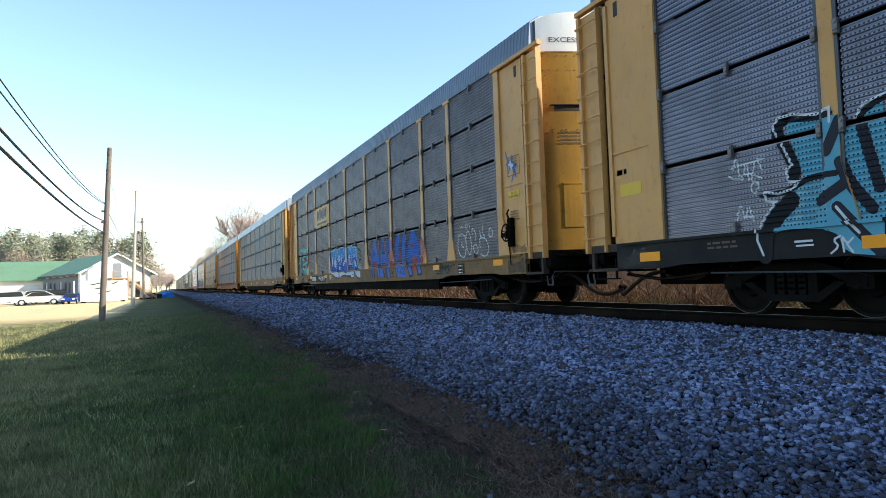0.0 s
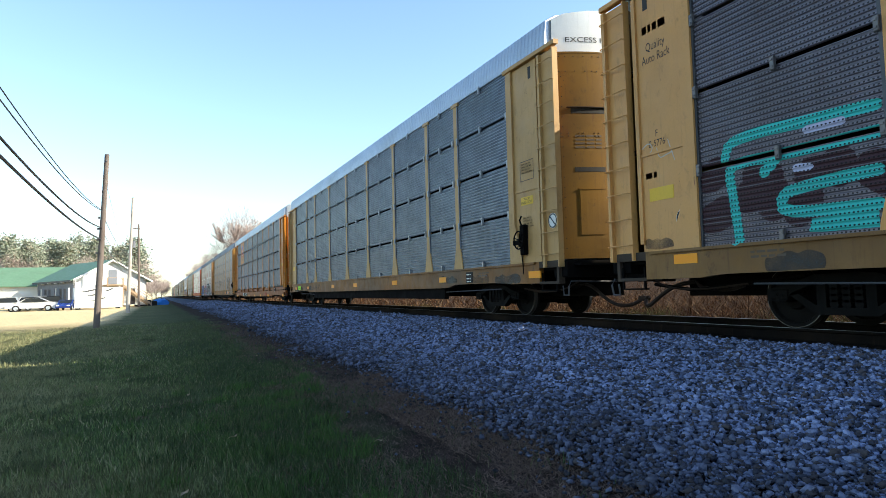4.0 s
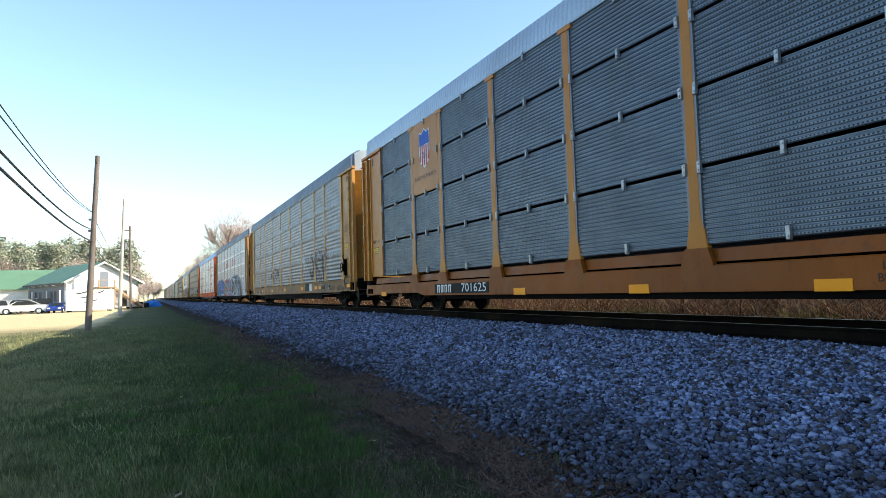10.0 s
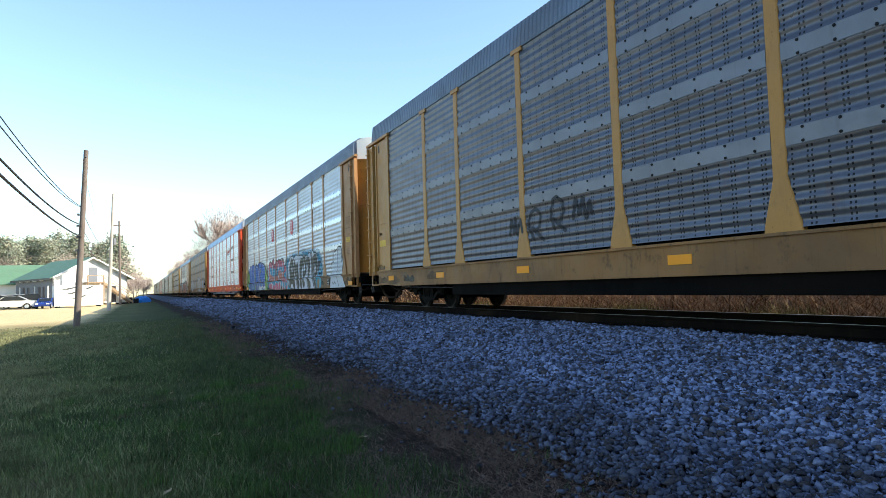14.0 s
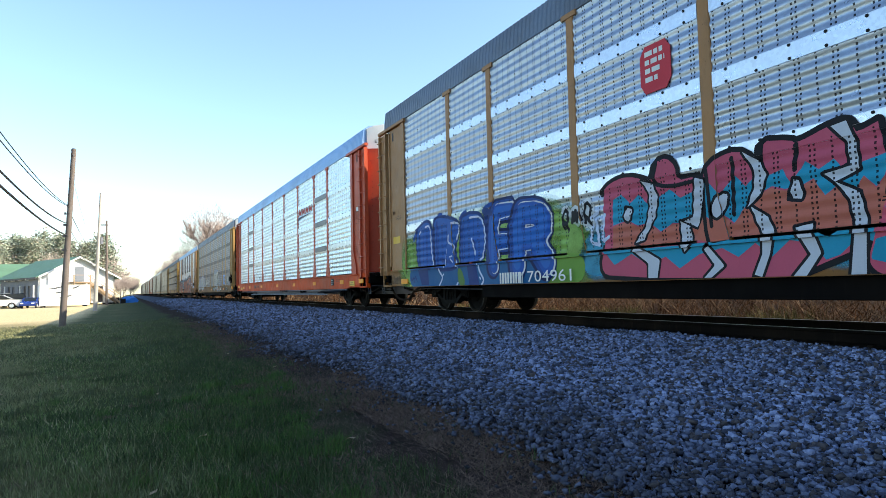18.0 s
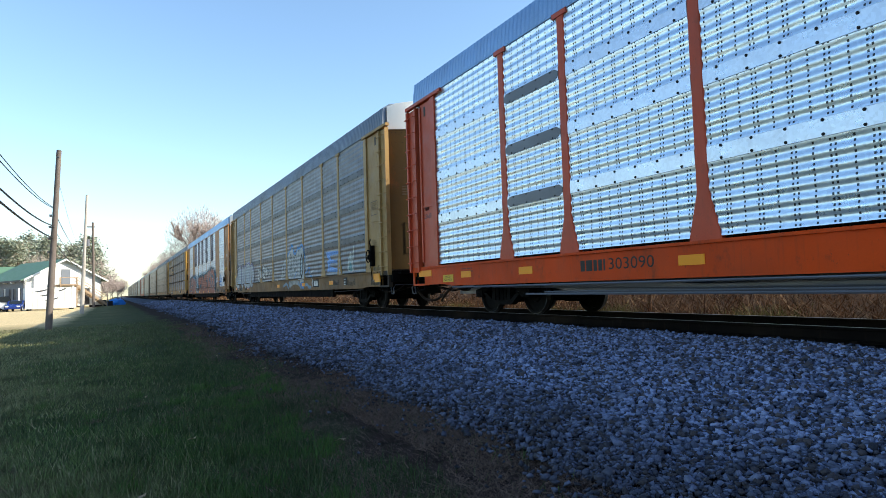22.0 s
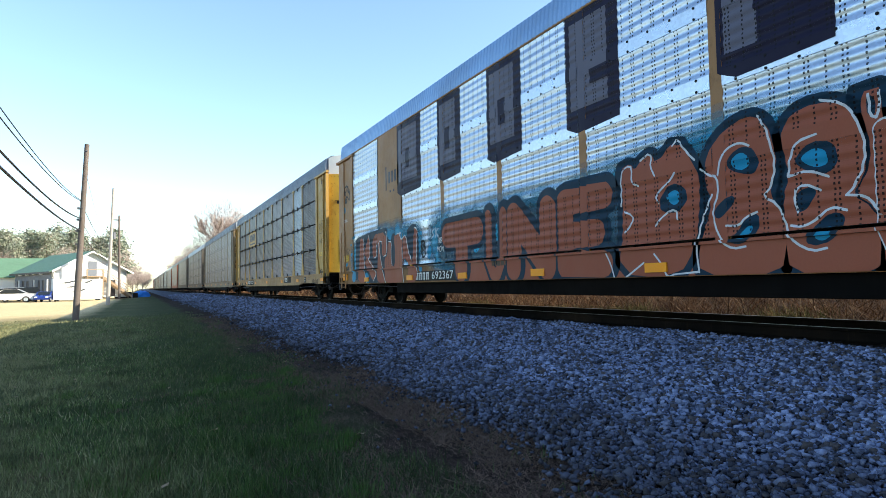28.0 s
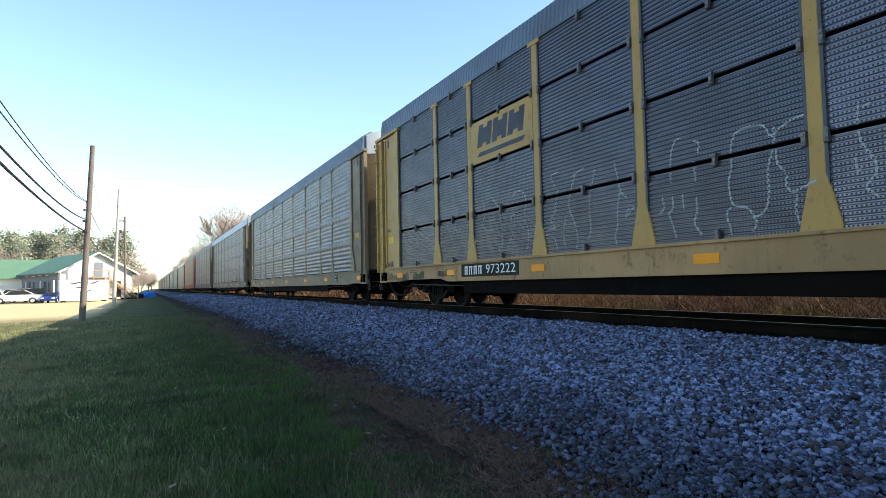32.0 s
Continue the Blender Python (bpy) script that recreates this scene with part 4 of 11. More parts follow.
        lev.tube([(-1.44, ya(-0.10), 0.46), (-1.44, ya(0.06), 0.46), (-1.46, ya(0.06), 0.64)], 0.016, 6)
        part("uncoupling_lever", lev, BAND_DARK, root)
        step = Mesh()
        for y in (lo(0.20, 0.23), lo(0.70, 0.73)):
            step.box(-1.50, -1.47, *y, 0.56, 0.9)
        step.box(-1.51, -1.42, *lo(0.20, 0.73), 0.54, 0.565)
        part("sill_step", step, BLACK, root)
        if detail > 1:
            pipe = Mesh().tube([(-0.9, ya(0.3), 0.62), (-0.95, ya(1.2), 0.52), (-0.8, ya(2.0), 0.6), (-0.9, ya(3.0), 0.7)], 0.03, 6)
            part("brake_pipe", pipe, BLACK, root, smooth=True)
    if detail > 1:
        tank = Mesh().tube([(-0.95, 9.4, 0.60), (-0.95, 9.46, 0.60), (-0.95, 10.5, 0.60), (-0.95, 10.56, 0.60)], [0.10, 0.19, 0.19, 0.10], 14)
        part("air_reservoir", tank, BLACK, root, "black air brake reservoir", smooth=True)
        part("brake_rod", Mesh().tube([(-1.36, 2.6, 0.60), (-1.38, 9.0, 0.50), (-1.38, 18.0, 0.50), (-1.36, LEN - 2.6, 0.60)], 0.014, 6), BAND_DARK, root)
        part("brake_cylinder", Mesh().tube([(-0.8, 15.2, 0.62), (-0.8, 15.9, 0.62)], 0.15, 12), BLACK, root)
    if brake:
        x = -SIDE - 0.10
        # slim bracket, ratchet box, ring wheel with spokes, lever and chain
        m = Mesh().box(x - 0.02, x + 0.09, 1.21, 1.36, 1.30, 1.92, 0.015).box(x - 0.06, x - 0.0205, 1.23, 1.34, 1.46, 1.74, 0.015)
        m.box(-SIDE - 0.09, -SIDE - 0.02, 1.38, 1.70, 1.52, 1.62, 0.01)
        m.tube([(x - 0.02, 1.28, 1.90), (x - 0.05, 1.30, 2.02), (x - 0.03, 1.25, 2.10)], 0.02, 6)
        m.tube([(x - 0.03, 1.29, 1.32), (x, 1.30, 1.10), (x + 0.03, 1.34, 0.90)], 0.012, 5)
        gear = part("hand_brake", m, BLACK, root, "black hand brake gear")
        wheel = Mesh().tube([(x - 0.10, 1.28 + 0.185 * math.cos(a * math.pi / 10), 1.60 + 0.185 * math.sin(a * math.pi / 10)) for a in range(21)], 0.016, 6)
        for a in (0.3, 1.87, 3.44, 5.01):
            wheel.tube([(x - 0.08, 1.28, 1.60), (x - 0.10, 1.28 + 0.185 * math.cos(a), 1.60 + 0.185 * math.sin(a))], 0.011, 5)
        part("brake_wheel", wheel.lathe([(x - 0.11, 0.035), (x - 0.06, 0.045)], (0, 1.28, 1.60), 10), BLACK, gear, smooth=True)
    # running gear
    wheels = []
    wm, ta, tb = wheelset_mesh()
    for y in (MID - 10.2, MID + 10.0):
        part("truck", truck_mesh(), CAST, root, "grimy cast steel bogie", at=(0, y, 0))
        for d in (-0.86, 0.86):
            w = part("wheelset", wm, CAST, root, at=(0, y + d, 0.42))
            part("tread", ta, TREAD, w, "bright worn wheel tread")
            part("tread", tb, TREAD, w, "bright worn wheel tread")
            wheels.append((w, y + d))
    return root, wheels

# ---- the train ----
CARS, WHEELS = {}, []


def add_car(i, *args, **kw):
    root, wheels = rail_car(*args, **kw)
    CARS[i] = root
    if i <= 12:
        WHEELS.extend(wheels)
    return root


add_car(0, "fine", YELLOW, MESH_MID, ROOF_DARK, "yellow car carrier with dark perforated sides and pale blue graffiti", sill=DARK_SILL)
add_car(1, "fine", YELLOW, MESH_DARK, ROOF_DARK, "dull yellow car carrier with weathered perforated sides and graffiti", brake=True, end=END_GOLD, sill=YELLOW_GRIME)
add_car(2, "fine", BEIGE, MESH_BLUE, ROOF_GALV, "faded beige car carrier with clean blue-grey perforated sides", brake=True, clip=CLIP, end=END_RUST_SHADE, sill=BEIGE_GRIME)
add_car(3, "fine", GOLD, MESH_BLUE, ROOF_GALV, "bright yellow car carrier with blue-grey sides and a shield panel", clip=CLIP, drop=0.19, sill=GOLD_GRIME)
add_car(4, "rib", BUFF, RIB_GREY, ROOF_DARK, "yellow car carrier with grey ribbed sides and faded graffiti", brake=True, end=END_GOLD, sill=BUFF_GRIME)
add_car(5, "rib", TAN, RIB_BRIGHT, ROOF_DARK, "tan car carrier with bright galvanised sides and bold graffiti", band=BAND_BRIGHT, end=END_RUST_SHADE, sill=TAN_GRIME)
add_car(6, "rib", ORANGE, RIB_CLEAN, ROOF_BLUE, "orange-red car carrier with bright galvanised sides", band=BAND_BRIGHT, ext=0.30, under=BAND_GREY, sill=ORANGE_SILL)
add_car(7, "rib", DULL_YELLOW, RIB_DARK, ROOF_DARK, "dull yellow car carrier with dark ribbed sides and white graffiti", brake=True, band=BAND_DARK, end=END_DARK, sill=YELLOW_GRIME)
add_car(8, "flush", TAN, RIB_BLUE, ROOF_BLUE, "tan flush-sided car carrier with bright panels and large graffiti", band=BAND_BRIGHT, brake=True, end=END_PALE, sill=TAN_GRIME)
add_car(9, "fine", LEMON, MESH_GREY, ROOF_DARK, "yellow car carrier with grey perforated sides and a square emblem", odd={0: MESH_BROWN, 1: MESH_NEW, 2: MESH_MID, 3: MESH_MID}, sill=LEMON_GRIME, end=END_LEMON)
FAR = [("rib", BROWN_Y, RIB_GREY, ROOF_DARK), ("rib", GREY_POST, RIB_GREY, ROOF_GALV), ("rib", GREY_POST, RIB_GREY, ROOF_DARK), ("rib", MAROON, RIB_GREY, ROOF_DARK),
       ("rib", BROWN_Y, RIB_GREY, ROOF_GALV), ("rib", GREY_POST, RIB_DARK, ROOF_DARK), ("rib", BROWN_Y, RIB_DARK, ROOF_DARK), ("rib", GREY_POST, RIB_GREY, ROOF_DARK)]
for i in range(10, 27):
    kind, paint, panel, roof = FAR[(i - 10) % len(FAR)]
    add_car(i, kind, paint, panel, roof, "weathered brown-posted car carrier with grey ribbed sides" if paint is not MAROON else "faded red car carrier with grey ribbed sides", detail=2 if i < 12 else 1, end=BROWN_Y if i % 3 else DULL_YELLOW)

# ---- graffiti, lettering and fittings on the cars ----
# strokes of each letter in a unit box
GLYPH = {}
GLYPH["A"] = [[(0, 0), (0.5, 1), (1, 0)], [(0.22, 0.38), (0.78, 0.38)]]
GLYPH["B"] = [[(0, 0), (0, 1), (0.7, 0.95), (0.8, 0.7), (0.6, 0.53), (0, 0.5)], [(0.6, 0.53), (1, 0.3), (0.8, 0.03), (0, 0)]]
GLYPH["C"] = [[(1, 0.85), (0.6, 1), (0.15, 0.8), (0, 0.5), (0.15, 0.2), (0.6, 0), (1, 0.15)]]
GLYPH["D"] = [[(0, 0), (0, 1), (0.6, 0.95), (1, 0.5), (0.6, 0.05), (0, 0)]]
GLYPH["E"] = [[(1, 1), (0, 1), (0, 0), (1, 0)], [(0, 0.5), (0.8, 0.5)]]
GLYPH["F"] = [[(1, 1), (0, 1), (0, 0)], [(0, 0.5), (0.8, 0.5)]]
GLYPH["G"] = [[(1, 0.85), (0.6, 1), (0.1, 0.8), (0, 0.4), (0.3, 0), (0.9, 0.05), (1, 0.45), (0.6, 0.45)]]
GLYPH["H"] = [[(0, 0), (0, 1)], [(1, 0), (1, 1)], [(0, 0.5), (1, 0.5)]]
GLYPH["I"] = [[(0.5, 0), (0.5, 1)]]
GLYPH["J"] = [[(0.9, 1), (0.9, 0.25), (0.5, 0), (0, 0.2)]]
GLYPH["K"] = [[(0, 0), (0, 1)], [(1, 1), (0.05, 0.48), (1, 0)]]
GLYPH["L"] = [[(0, 1), (0, 0), (1, 0)]]
GLYPH["M"] = [[(0, 0), (0, 1), (0.5, 0.35), (1, 1), (1, 0)]]
GLYPH["N"] = [[(0, 0), (0, 1), (1, 0), (1, 1)]]
GLYPH["O"] = [[(0.5, 1), (0.08, 0.75), (0.08, 0.25), (0.5, 0), (0.92, 0.25), (0.92, 0.75), (0.5, 1)]]
GLYPH["P"] = [[(0, 0), (0, 1), (0.75, 0.98), (1, 0.72), (0.75, 0.47), (0, 0.45)]]
GLYPH["R"] = [[(0, 0), (0, 1), (0.75, 0.98), (1, 0.74), (0.7, 0.5), (0, 0.48)], [(0.55, 0.48), (1, 0)]]
GLYPH["S"] = [[(1, 0.85), (0.5, 1), (0.05, 0.78), (0.5, 0.52), (0.95, 0.25), (0.5, 0), (0, 0.15)]]
GLYPH["T"] = [[(0, 1), (1, 1)], [(0.5, 1), (0.5, 0)]]
GLYPH["U"] = [[(0, 1), (0.02, 0.25), (0.35, 0), (0.65, 0), (0.98, 0.25), (1, 1)]]
GLYPH["V"] = [[(0, 1), (0.5, 0), (1, 1)]]
GLYPH["~"] = [[(0, 0.3), (0.2, 0.9), (0.35, 0.2), (0.5, 1), (0.62, 0.1), (0.8, 0.8), (1, 0.35)]]
GLYPH["@"] = [[(0.3, 0.1), (0, 0.5), (0.4, 1), (0.9, 0.7), (0.6, 0.2), (0.2, 0.45), (0.9, 0)]]
GLYPH["8"] = [[(0.5, 0.55), (0.15, 0.62), (0.05, 0.8), (0.25, 1), (0.75, 1), (0.95, 0.8), (0.85, 0.62), (0.5, 0.55), (0.05, 0.42), (0, 0.2), (0.25, 0), (0.75, 0), (1, 0.2), (0.95, 0.42), (0.5, 0.55)]]
GLYPH["4"] = [[(0.75, 0), (0.75, 1), (0.0, 0.4), (1.0, 0.4)]]
GLYPH["N2"] = [[(0, 0), (0, 1), (0.5, 0.95), (0.95, 0.7), (1, 0)]]
GLYPH["e"] = [[(1, 0.1), (0.5, 0), (0.08, 0.2), (0.0, 0.6), (0.3, 1), (0.75, 1), (1, 0.7), (0.85, 0.5), (0.1, 0.42)]]
GLYPH["Y"] = [[(0, 1), (0.5, 0.5), (1, 1)], [(0.5, 0.5), (0.5, 0)]]
GLYPH["Z"] = [[(0, 1), (1, 1), (0, 0), (1, 0)]]
GLYPH["!"] = [[(0.5, 0.35), (0.6, 1)], [(0.5, 0.02), (0.52, 0.04)]]


SILL_Z = {"fine": 0.66, "rib": 0.64, "flush": 0.66}


def page(text, left, right, z0, z1, fill=0.72, tilt=0.0, wobble=0.0, seed=1):
    """Letter strokes over a stretch of the side; left is the larger distance along the car."""
    rnd = random.Random(seed)
    step = (left - right) / len(text)
    out = []
    for i, ch in enumerate(text):
        for line in GLYPH.get(ch, []):
            pts = []
            dz = rnd.uniform(-wobble, wobble)
            for px, pz in line:
                u = left - step * (i + 0.5 + (px - 0.5) * fill) - tilt * (pz - 0.5) * step
                pts.append((u + rnd.uniform(-wobble, wobble) * 0.4, z0 + (z1 - z0) * pz + dz + rnd.uniform(-wobble, wobble) * 0.3))
            out.append(pts)
    return out


def cloud(left, right, z0, z1, n, seed):
    rnd = random.Random(seed)
    out = []
    for i in range(n):
        u = left + (right - left) * (i + rnd.random()) / n
        z = rnd.uniform(z0, z1)
        out.append([(u, z), (u + rnd.uniform(-0.2, 0.2), z + rnd.uniform(-0.12, 0.12))])
    return out


def relief(kind, u, z):
    """How far the car's skin stands out of the panel plane, and whether paint can stick there."""
    if z < 1.085:
        return 0.045, True
    if z < 1.127:
        return 0.085, True
    if kind != "flush":
        half = 0.095 if z > 1.78 else 0.10 + (0.25 - 0.10) * max(0.0, (1.78 - z) / 0.6)
        for p in POSTS:
            if abs(u - p) < half:
                return (0.031 if kind == "fine" else 0.041), True
    if u < PANEL_A or u > PANEL_B:
        if u < 0.7 or u > LEN - 0.7:
            return 0.0, False
        return (0.06 if u < 1.88 and u > 1.62 or LEN - 1.88 < u < LEN - 1.62 else 0.012), True
    if kind == "flush":
        if 4.45 < u < 6.6 or LEN - 6.6 < u < LEN - 4.45:
            return 0.03, True
        if any(abs(u - p) < 0.1 for p in POSTS):
            return 0.025, True
    if kind == "fine":
        for z0, n in FINE_ROWS:
            if z0 <= z <= z0 + 0.07 * n:
                return fine_x(z) - 0.01, True
        return 0.0, False
    for z0, z1 in RIB_BANDS:
        if z0 <= z <= z1:
            return 0.036, True
    for z0, z1 in RIB_ROWS:
        if z0 <= z <= z1:
            k = round((z1 - z0) / 0.165)
            return 0.021 + 0.008 * math.cos(2 * math.pi * k * (z - z0) / (z1 - z0)), True
    return 0.0, False


def span(seg, r, z):
    """Where a level line at z runs inside a fat stroke."""
    (u0, z0), (u1, z1) = seg
    hits = []
    for u, c in ((u0, z0), (u1, z1)):
        d = r * r - (z - c) ** 2
        if d > 0:
            hits += [u - math.sqrt(d), u + math.sqrt(d)]
    du, dz = u1 - u0, z1 - z0
    ln = math.hypot(du, dz)
    if ln > 1e-6 and abs(dz) > 1e-6:
        nu, nz = -dz / ln * r, du / ln * r
        for s in (-1, 1):
            f = (z - z0 - s * nz) / dz
            if 0 <= f <= 1:
                hits.append(u0 + f * du + s * nu)
    return (min(hits), max(hits)) if hits else None


def chaikin(pts, times=2):
    """Round the corners of a stroke."""
    for _ in range(times):
        out = [pts[0]]
        for (u0, z0), (u1, z1) in zip(pts, pts[1:]):
            out += [(u0 * 0.75 + u1 * 0.25, z0 * 0.75 + z1 * 0.25), (u0 * 0.25 + u1 * 0.75, z0 * 0.25 + z1 * 0.75)]
        pts = out + [pts[-1]]
    return pts


def skin_rows(kind):
    """Heights at which the skin of a car changes its slope."""
    cuts = {1.085, 1.127}
    if kind == "fine":
        for z0, n in FINE_ROWS:
            for i in range(n):
                for d in (0.0, 0.014, 0.035, 0.0574, 0.07):
                    cuts.add(round(z0 + 0.07 * i + d, 4))
    else:
        for z0, z1 in RIB_ROWS:
            k = round((z1 - z0) / 0.165) * 8
            for i in range(k + 1):
                cuts.add(round(z0 + (z1 - z0) * i / k, 4))
        for z0, z1 in RIB_BANDS:
            for i in range(7):
                cuts.add(round(z0 + (z1 - z0) * i / 6, 4))
    for i in range(16):
        cuts.add(round(SILL_Z[kind] + 0.012 + 0.03 * i, 4))
    return sorted(cuts)


def spray(car, kind, name, lines, r, material, lift, label="", shift=(0, 0), clip=(0.0, 9.0), areas=(), mask=None):
    """Paint in fat strokes, or in filled areas, that lies on the skin of the car and follows its ribs."""
    segs = []
    for pts in lines:
        pts = [(u + shift[0], z + shift[1]) for u, z in pts]
        segs += list(zip(pts, pts[1:]))
    zs = [c[1] for g in segs for c in g]
    zlo = min([z - r for z in zs] + [p[1] for q in areas for p in q])
    zhi = max([z + r for z in zs] + [p[1] for q in areas for p in q])
    zlo, zhi = max(SILL_Z[kind] + 0.01, zlo, clip[0]), min(5.36, zhi, clip[1])
    if zhi - zlo < 0.01:
        return
    rows = [zlo] + [c for c in skin_rows(kind) if zlo + 0.003 < c < zhi - 0.003] + [zhi]
    edges = sorted({PANEL_A, PANEL_B, 0.7, 1.62, LEN - 1.62, LEN - 0.7, 4.45, 6.6, LEN - 6.6, LEN - 4.45})

    def level(z):
        ivs = [q for q in (span(g, r, z) for g in segs if min(g[0][1], g[1][1]) - r < z < max(g[0][1], g[1][1]) + r) if q]
        for q in areas:
            hits = sorted(u0 + (z - z0) / (z1 - z0) * (u1 - u0) for (u0, z0), (u1, z1) in zip(q, q[1:] + q[:1]) if (z0 - z) * (z1 - z) < 0)
            ivs += list(zip(hits[::2], hits[1::2]))
        merged = []
        for a, b in sorted(ivs):
            if merged and a <= merged[-1][1] + 0.004:
                merged[-1][1] = max(b, merged[-1][1])
            else:
                merged.append([a, b])
        if mask:
            hits = sorted(u0 + (z - z0) / (z1 - z0) * (u1 - u0) for (u0, z0), (u1, z1) in zip(mask, mask[1:] + mask[:1]) if (z0 - z) * (z1 - z) < 0)
            merged = [[max(a, c), min(b, d)] for a, b in merged for c, d in zip(hits[::2], hits[1::2]) if min(b, d) - max(a, c) > 0.004]
        return merged

    m = Mesh()
    plain = []

    def strip(za, zb, depth):
        low, high = level(za + 1e-4), level(zb - 1e-4)
        same = len(low) == len(high) and all(p[0] < q[1] and q[0] < p[1] for p, q in zip(low, high))
        if not same and depth < 3:
            mid = (za + zb) / 2
            strip(za, mid, depth + 1)
            strip(mid, zb, depth + 1)
            return
        if not same:
            low = high = level((za + zb) / 2)
        zm = (za + zb) / 2
        half = 0.095 if zm > 1.78 else 0.10 + 0.15 * max(0.0, (1.78 - zm) / 0.6)
        if zm < 1.127:
            stops = edges
        else:
            stops = sorted(edges + [p + q * (half if kind != "flush" else 0.1) for p in POSTS for q in (-1, 1)])
        for (a0, b0), (a1, b1) in zip(low, high):
            lo, hi = min(a0, a1), max(b0, b1)
            ks = [lo] + [c for c in stops if lo < c < hi] + [hi]
            for ua, ub in zip(ks, ks[1:]):
                um = (ua + ub) / 2
                e0, ok0 = relief(kind, um, za + 0.0004)
                e1, ok1 = relief(kind, um, zb - 0.0004)
                if ok0 and ok1 and ub - ua > 0.003:
                    x0, x1 = -SIDE - e0 - lift, -SIDE - e1 - lift
                    fit = lambda v: min(ub, max(ua, v))
                    m.add([(x0, fit(a0), za), (x0, fit(b0), za), (x1, fit(b1), zb), (x1, fit(a1), zb)], [(0, 1, 2, 3)])
                    bare = zm < 1.13 or um < PANEL_A or um > PANEL_B or any(abs(um - p) < 0.11 for p in POSTS) or (kind != "fine" and any(a <= zm <= b for a, b in RIB_BANDS))
                    plain.append(1 if bare else 0)

    for za, zb in zip(rows, rows[1:]):
        if zb - za < 0.12:
            strip(za, zb, 0)
    if m.f:
        ob = part(name, m, material, car, label)
        if material.name in SOLID:
            # no perforation where the paint lies on posts, bands or sill
            ob.data.materials.append(SOLID[material.name])
            ob.data.polygons.foreach_set("material_index", plain)
        if name == "graffiti":
            tagged(ob, kind="stuff")


PAINTS, SOLID = {}, {}


def spray_paint(rgb, holes):
    key = (rgb, holes)
    if key not in PAINTS:
        PAINTS[key] = surface("spray_paint", rgb, 0.5, dirty=0.14, spec=0.12, holes=holes, vary=0.0, bump=0, dirt=tuple(c * 0.4 for c in rgb))
        if holes:
            SOLID[PAINTS[key].name] = spray_paint(rgb, None)
    return PAINTS[key]


WHITE, INK, SKY, BLUE, TEAL, GREEN = (0.58, 0.60, 0.63), (0.008, 0.009, 0.013), (0.16, 0.36, 0.62), (0.02, 0.13, 0.55), (0.02, 0.27, 0.40), (0.22, 0.42, 0.06)


def mist(rgb, alpha, holes):
    """Thin overspray that lets the sheet show through in specks."""
    key = (rgb, alpha, holes)
    if key not in PAINTS:
        m, nt, bs = nodes_of("overspray")
        k = Net(nt)
        base = k.mix(k.math("MULTIPLY", k.dots(holes), 0.93), rgb, (0.004, 0.004, 0.005)) if holes else k.mix(k.ramp(k.noise(3.0, 4), 0.4, 0.7, 0, 0.2), rgb, tuple(c * 0.5 for c in rgb))
        k.link(base, bs.inputs["Base Color"])
        bs.inputs["Roughness"].default_value = 0.55
        speck = k.math("ADD", k.ramp(k.noise(2.2, 4), 0.35, 0.65, alpha * 0.55, min(1.0, alpha * 1.4)), k.ramp(k.noise(90.0, 2), 0.35, 0.65, -0.12, 0.12))
        clear = k.n("ShaderNodeBsdfTransparent")
        both = k.n("ShaderNodeMixShader")
        k.link(speck, both.inputs[0])
        k.link(clear.outputs[0], both.inputs[1])
        k.link(bs.outputs[0], both.inputs[2])
        out = next(nd for nd in nt.nodes if nd.bl_idname == "ShaderNodeOutputMaterial")
        k.link(both.outputs[0], out.inputs["Surface"])
        PAINTS[key] = m
        if holes:
            SOLID[m.name] = mist(rgb, alpha, None)
    return PAINTS[key]


def piece(i, kind, text, left, right, z0, z1, layers, r, fill=0.72, tilt=0.0, wobble=0.03, seed=1, label="sprayed graffiti letter", base=0.004, soft=1):
    """Graffiti letters in layers (colour, extra radius, shift), each letter a part of its own."""
    step = (left - right) / len(text)
    for j, ch in enumerate(text):
        lines = page(ch, left - step * j, left - step * (j + 1), z0, z1, fill, tilt, wobble, seed * 31 + j)
        paint_letter(i, kind, [chaikin(q, soft) for q in lines], layers, r, label, base)


def paint_letter(i, kind, lines, layers, r, label, base):
    holes = "fine" if kind == "fine" else "rows"
    for n, layer in enumerate(layers):
        rgb, grow, shift = layer[:3]
        if lines:
            spray(CARS[i], kind, "graffiti_letter" if n == len(layers) - 1 and r > 0.04 else "graffiti", lines, max(0.008, r + grow), spray_paint(rgb, holes), base + 0.003 * n, label, shift, layer[3] if len(layer) > 3 else (0.0, 9.0))


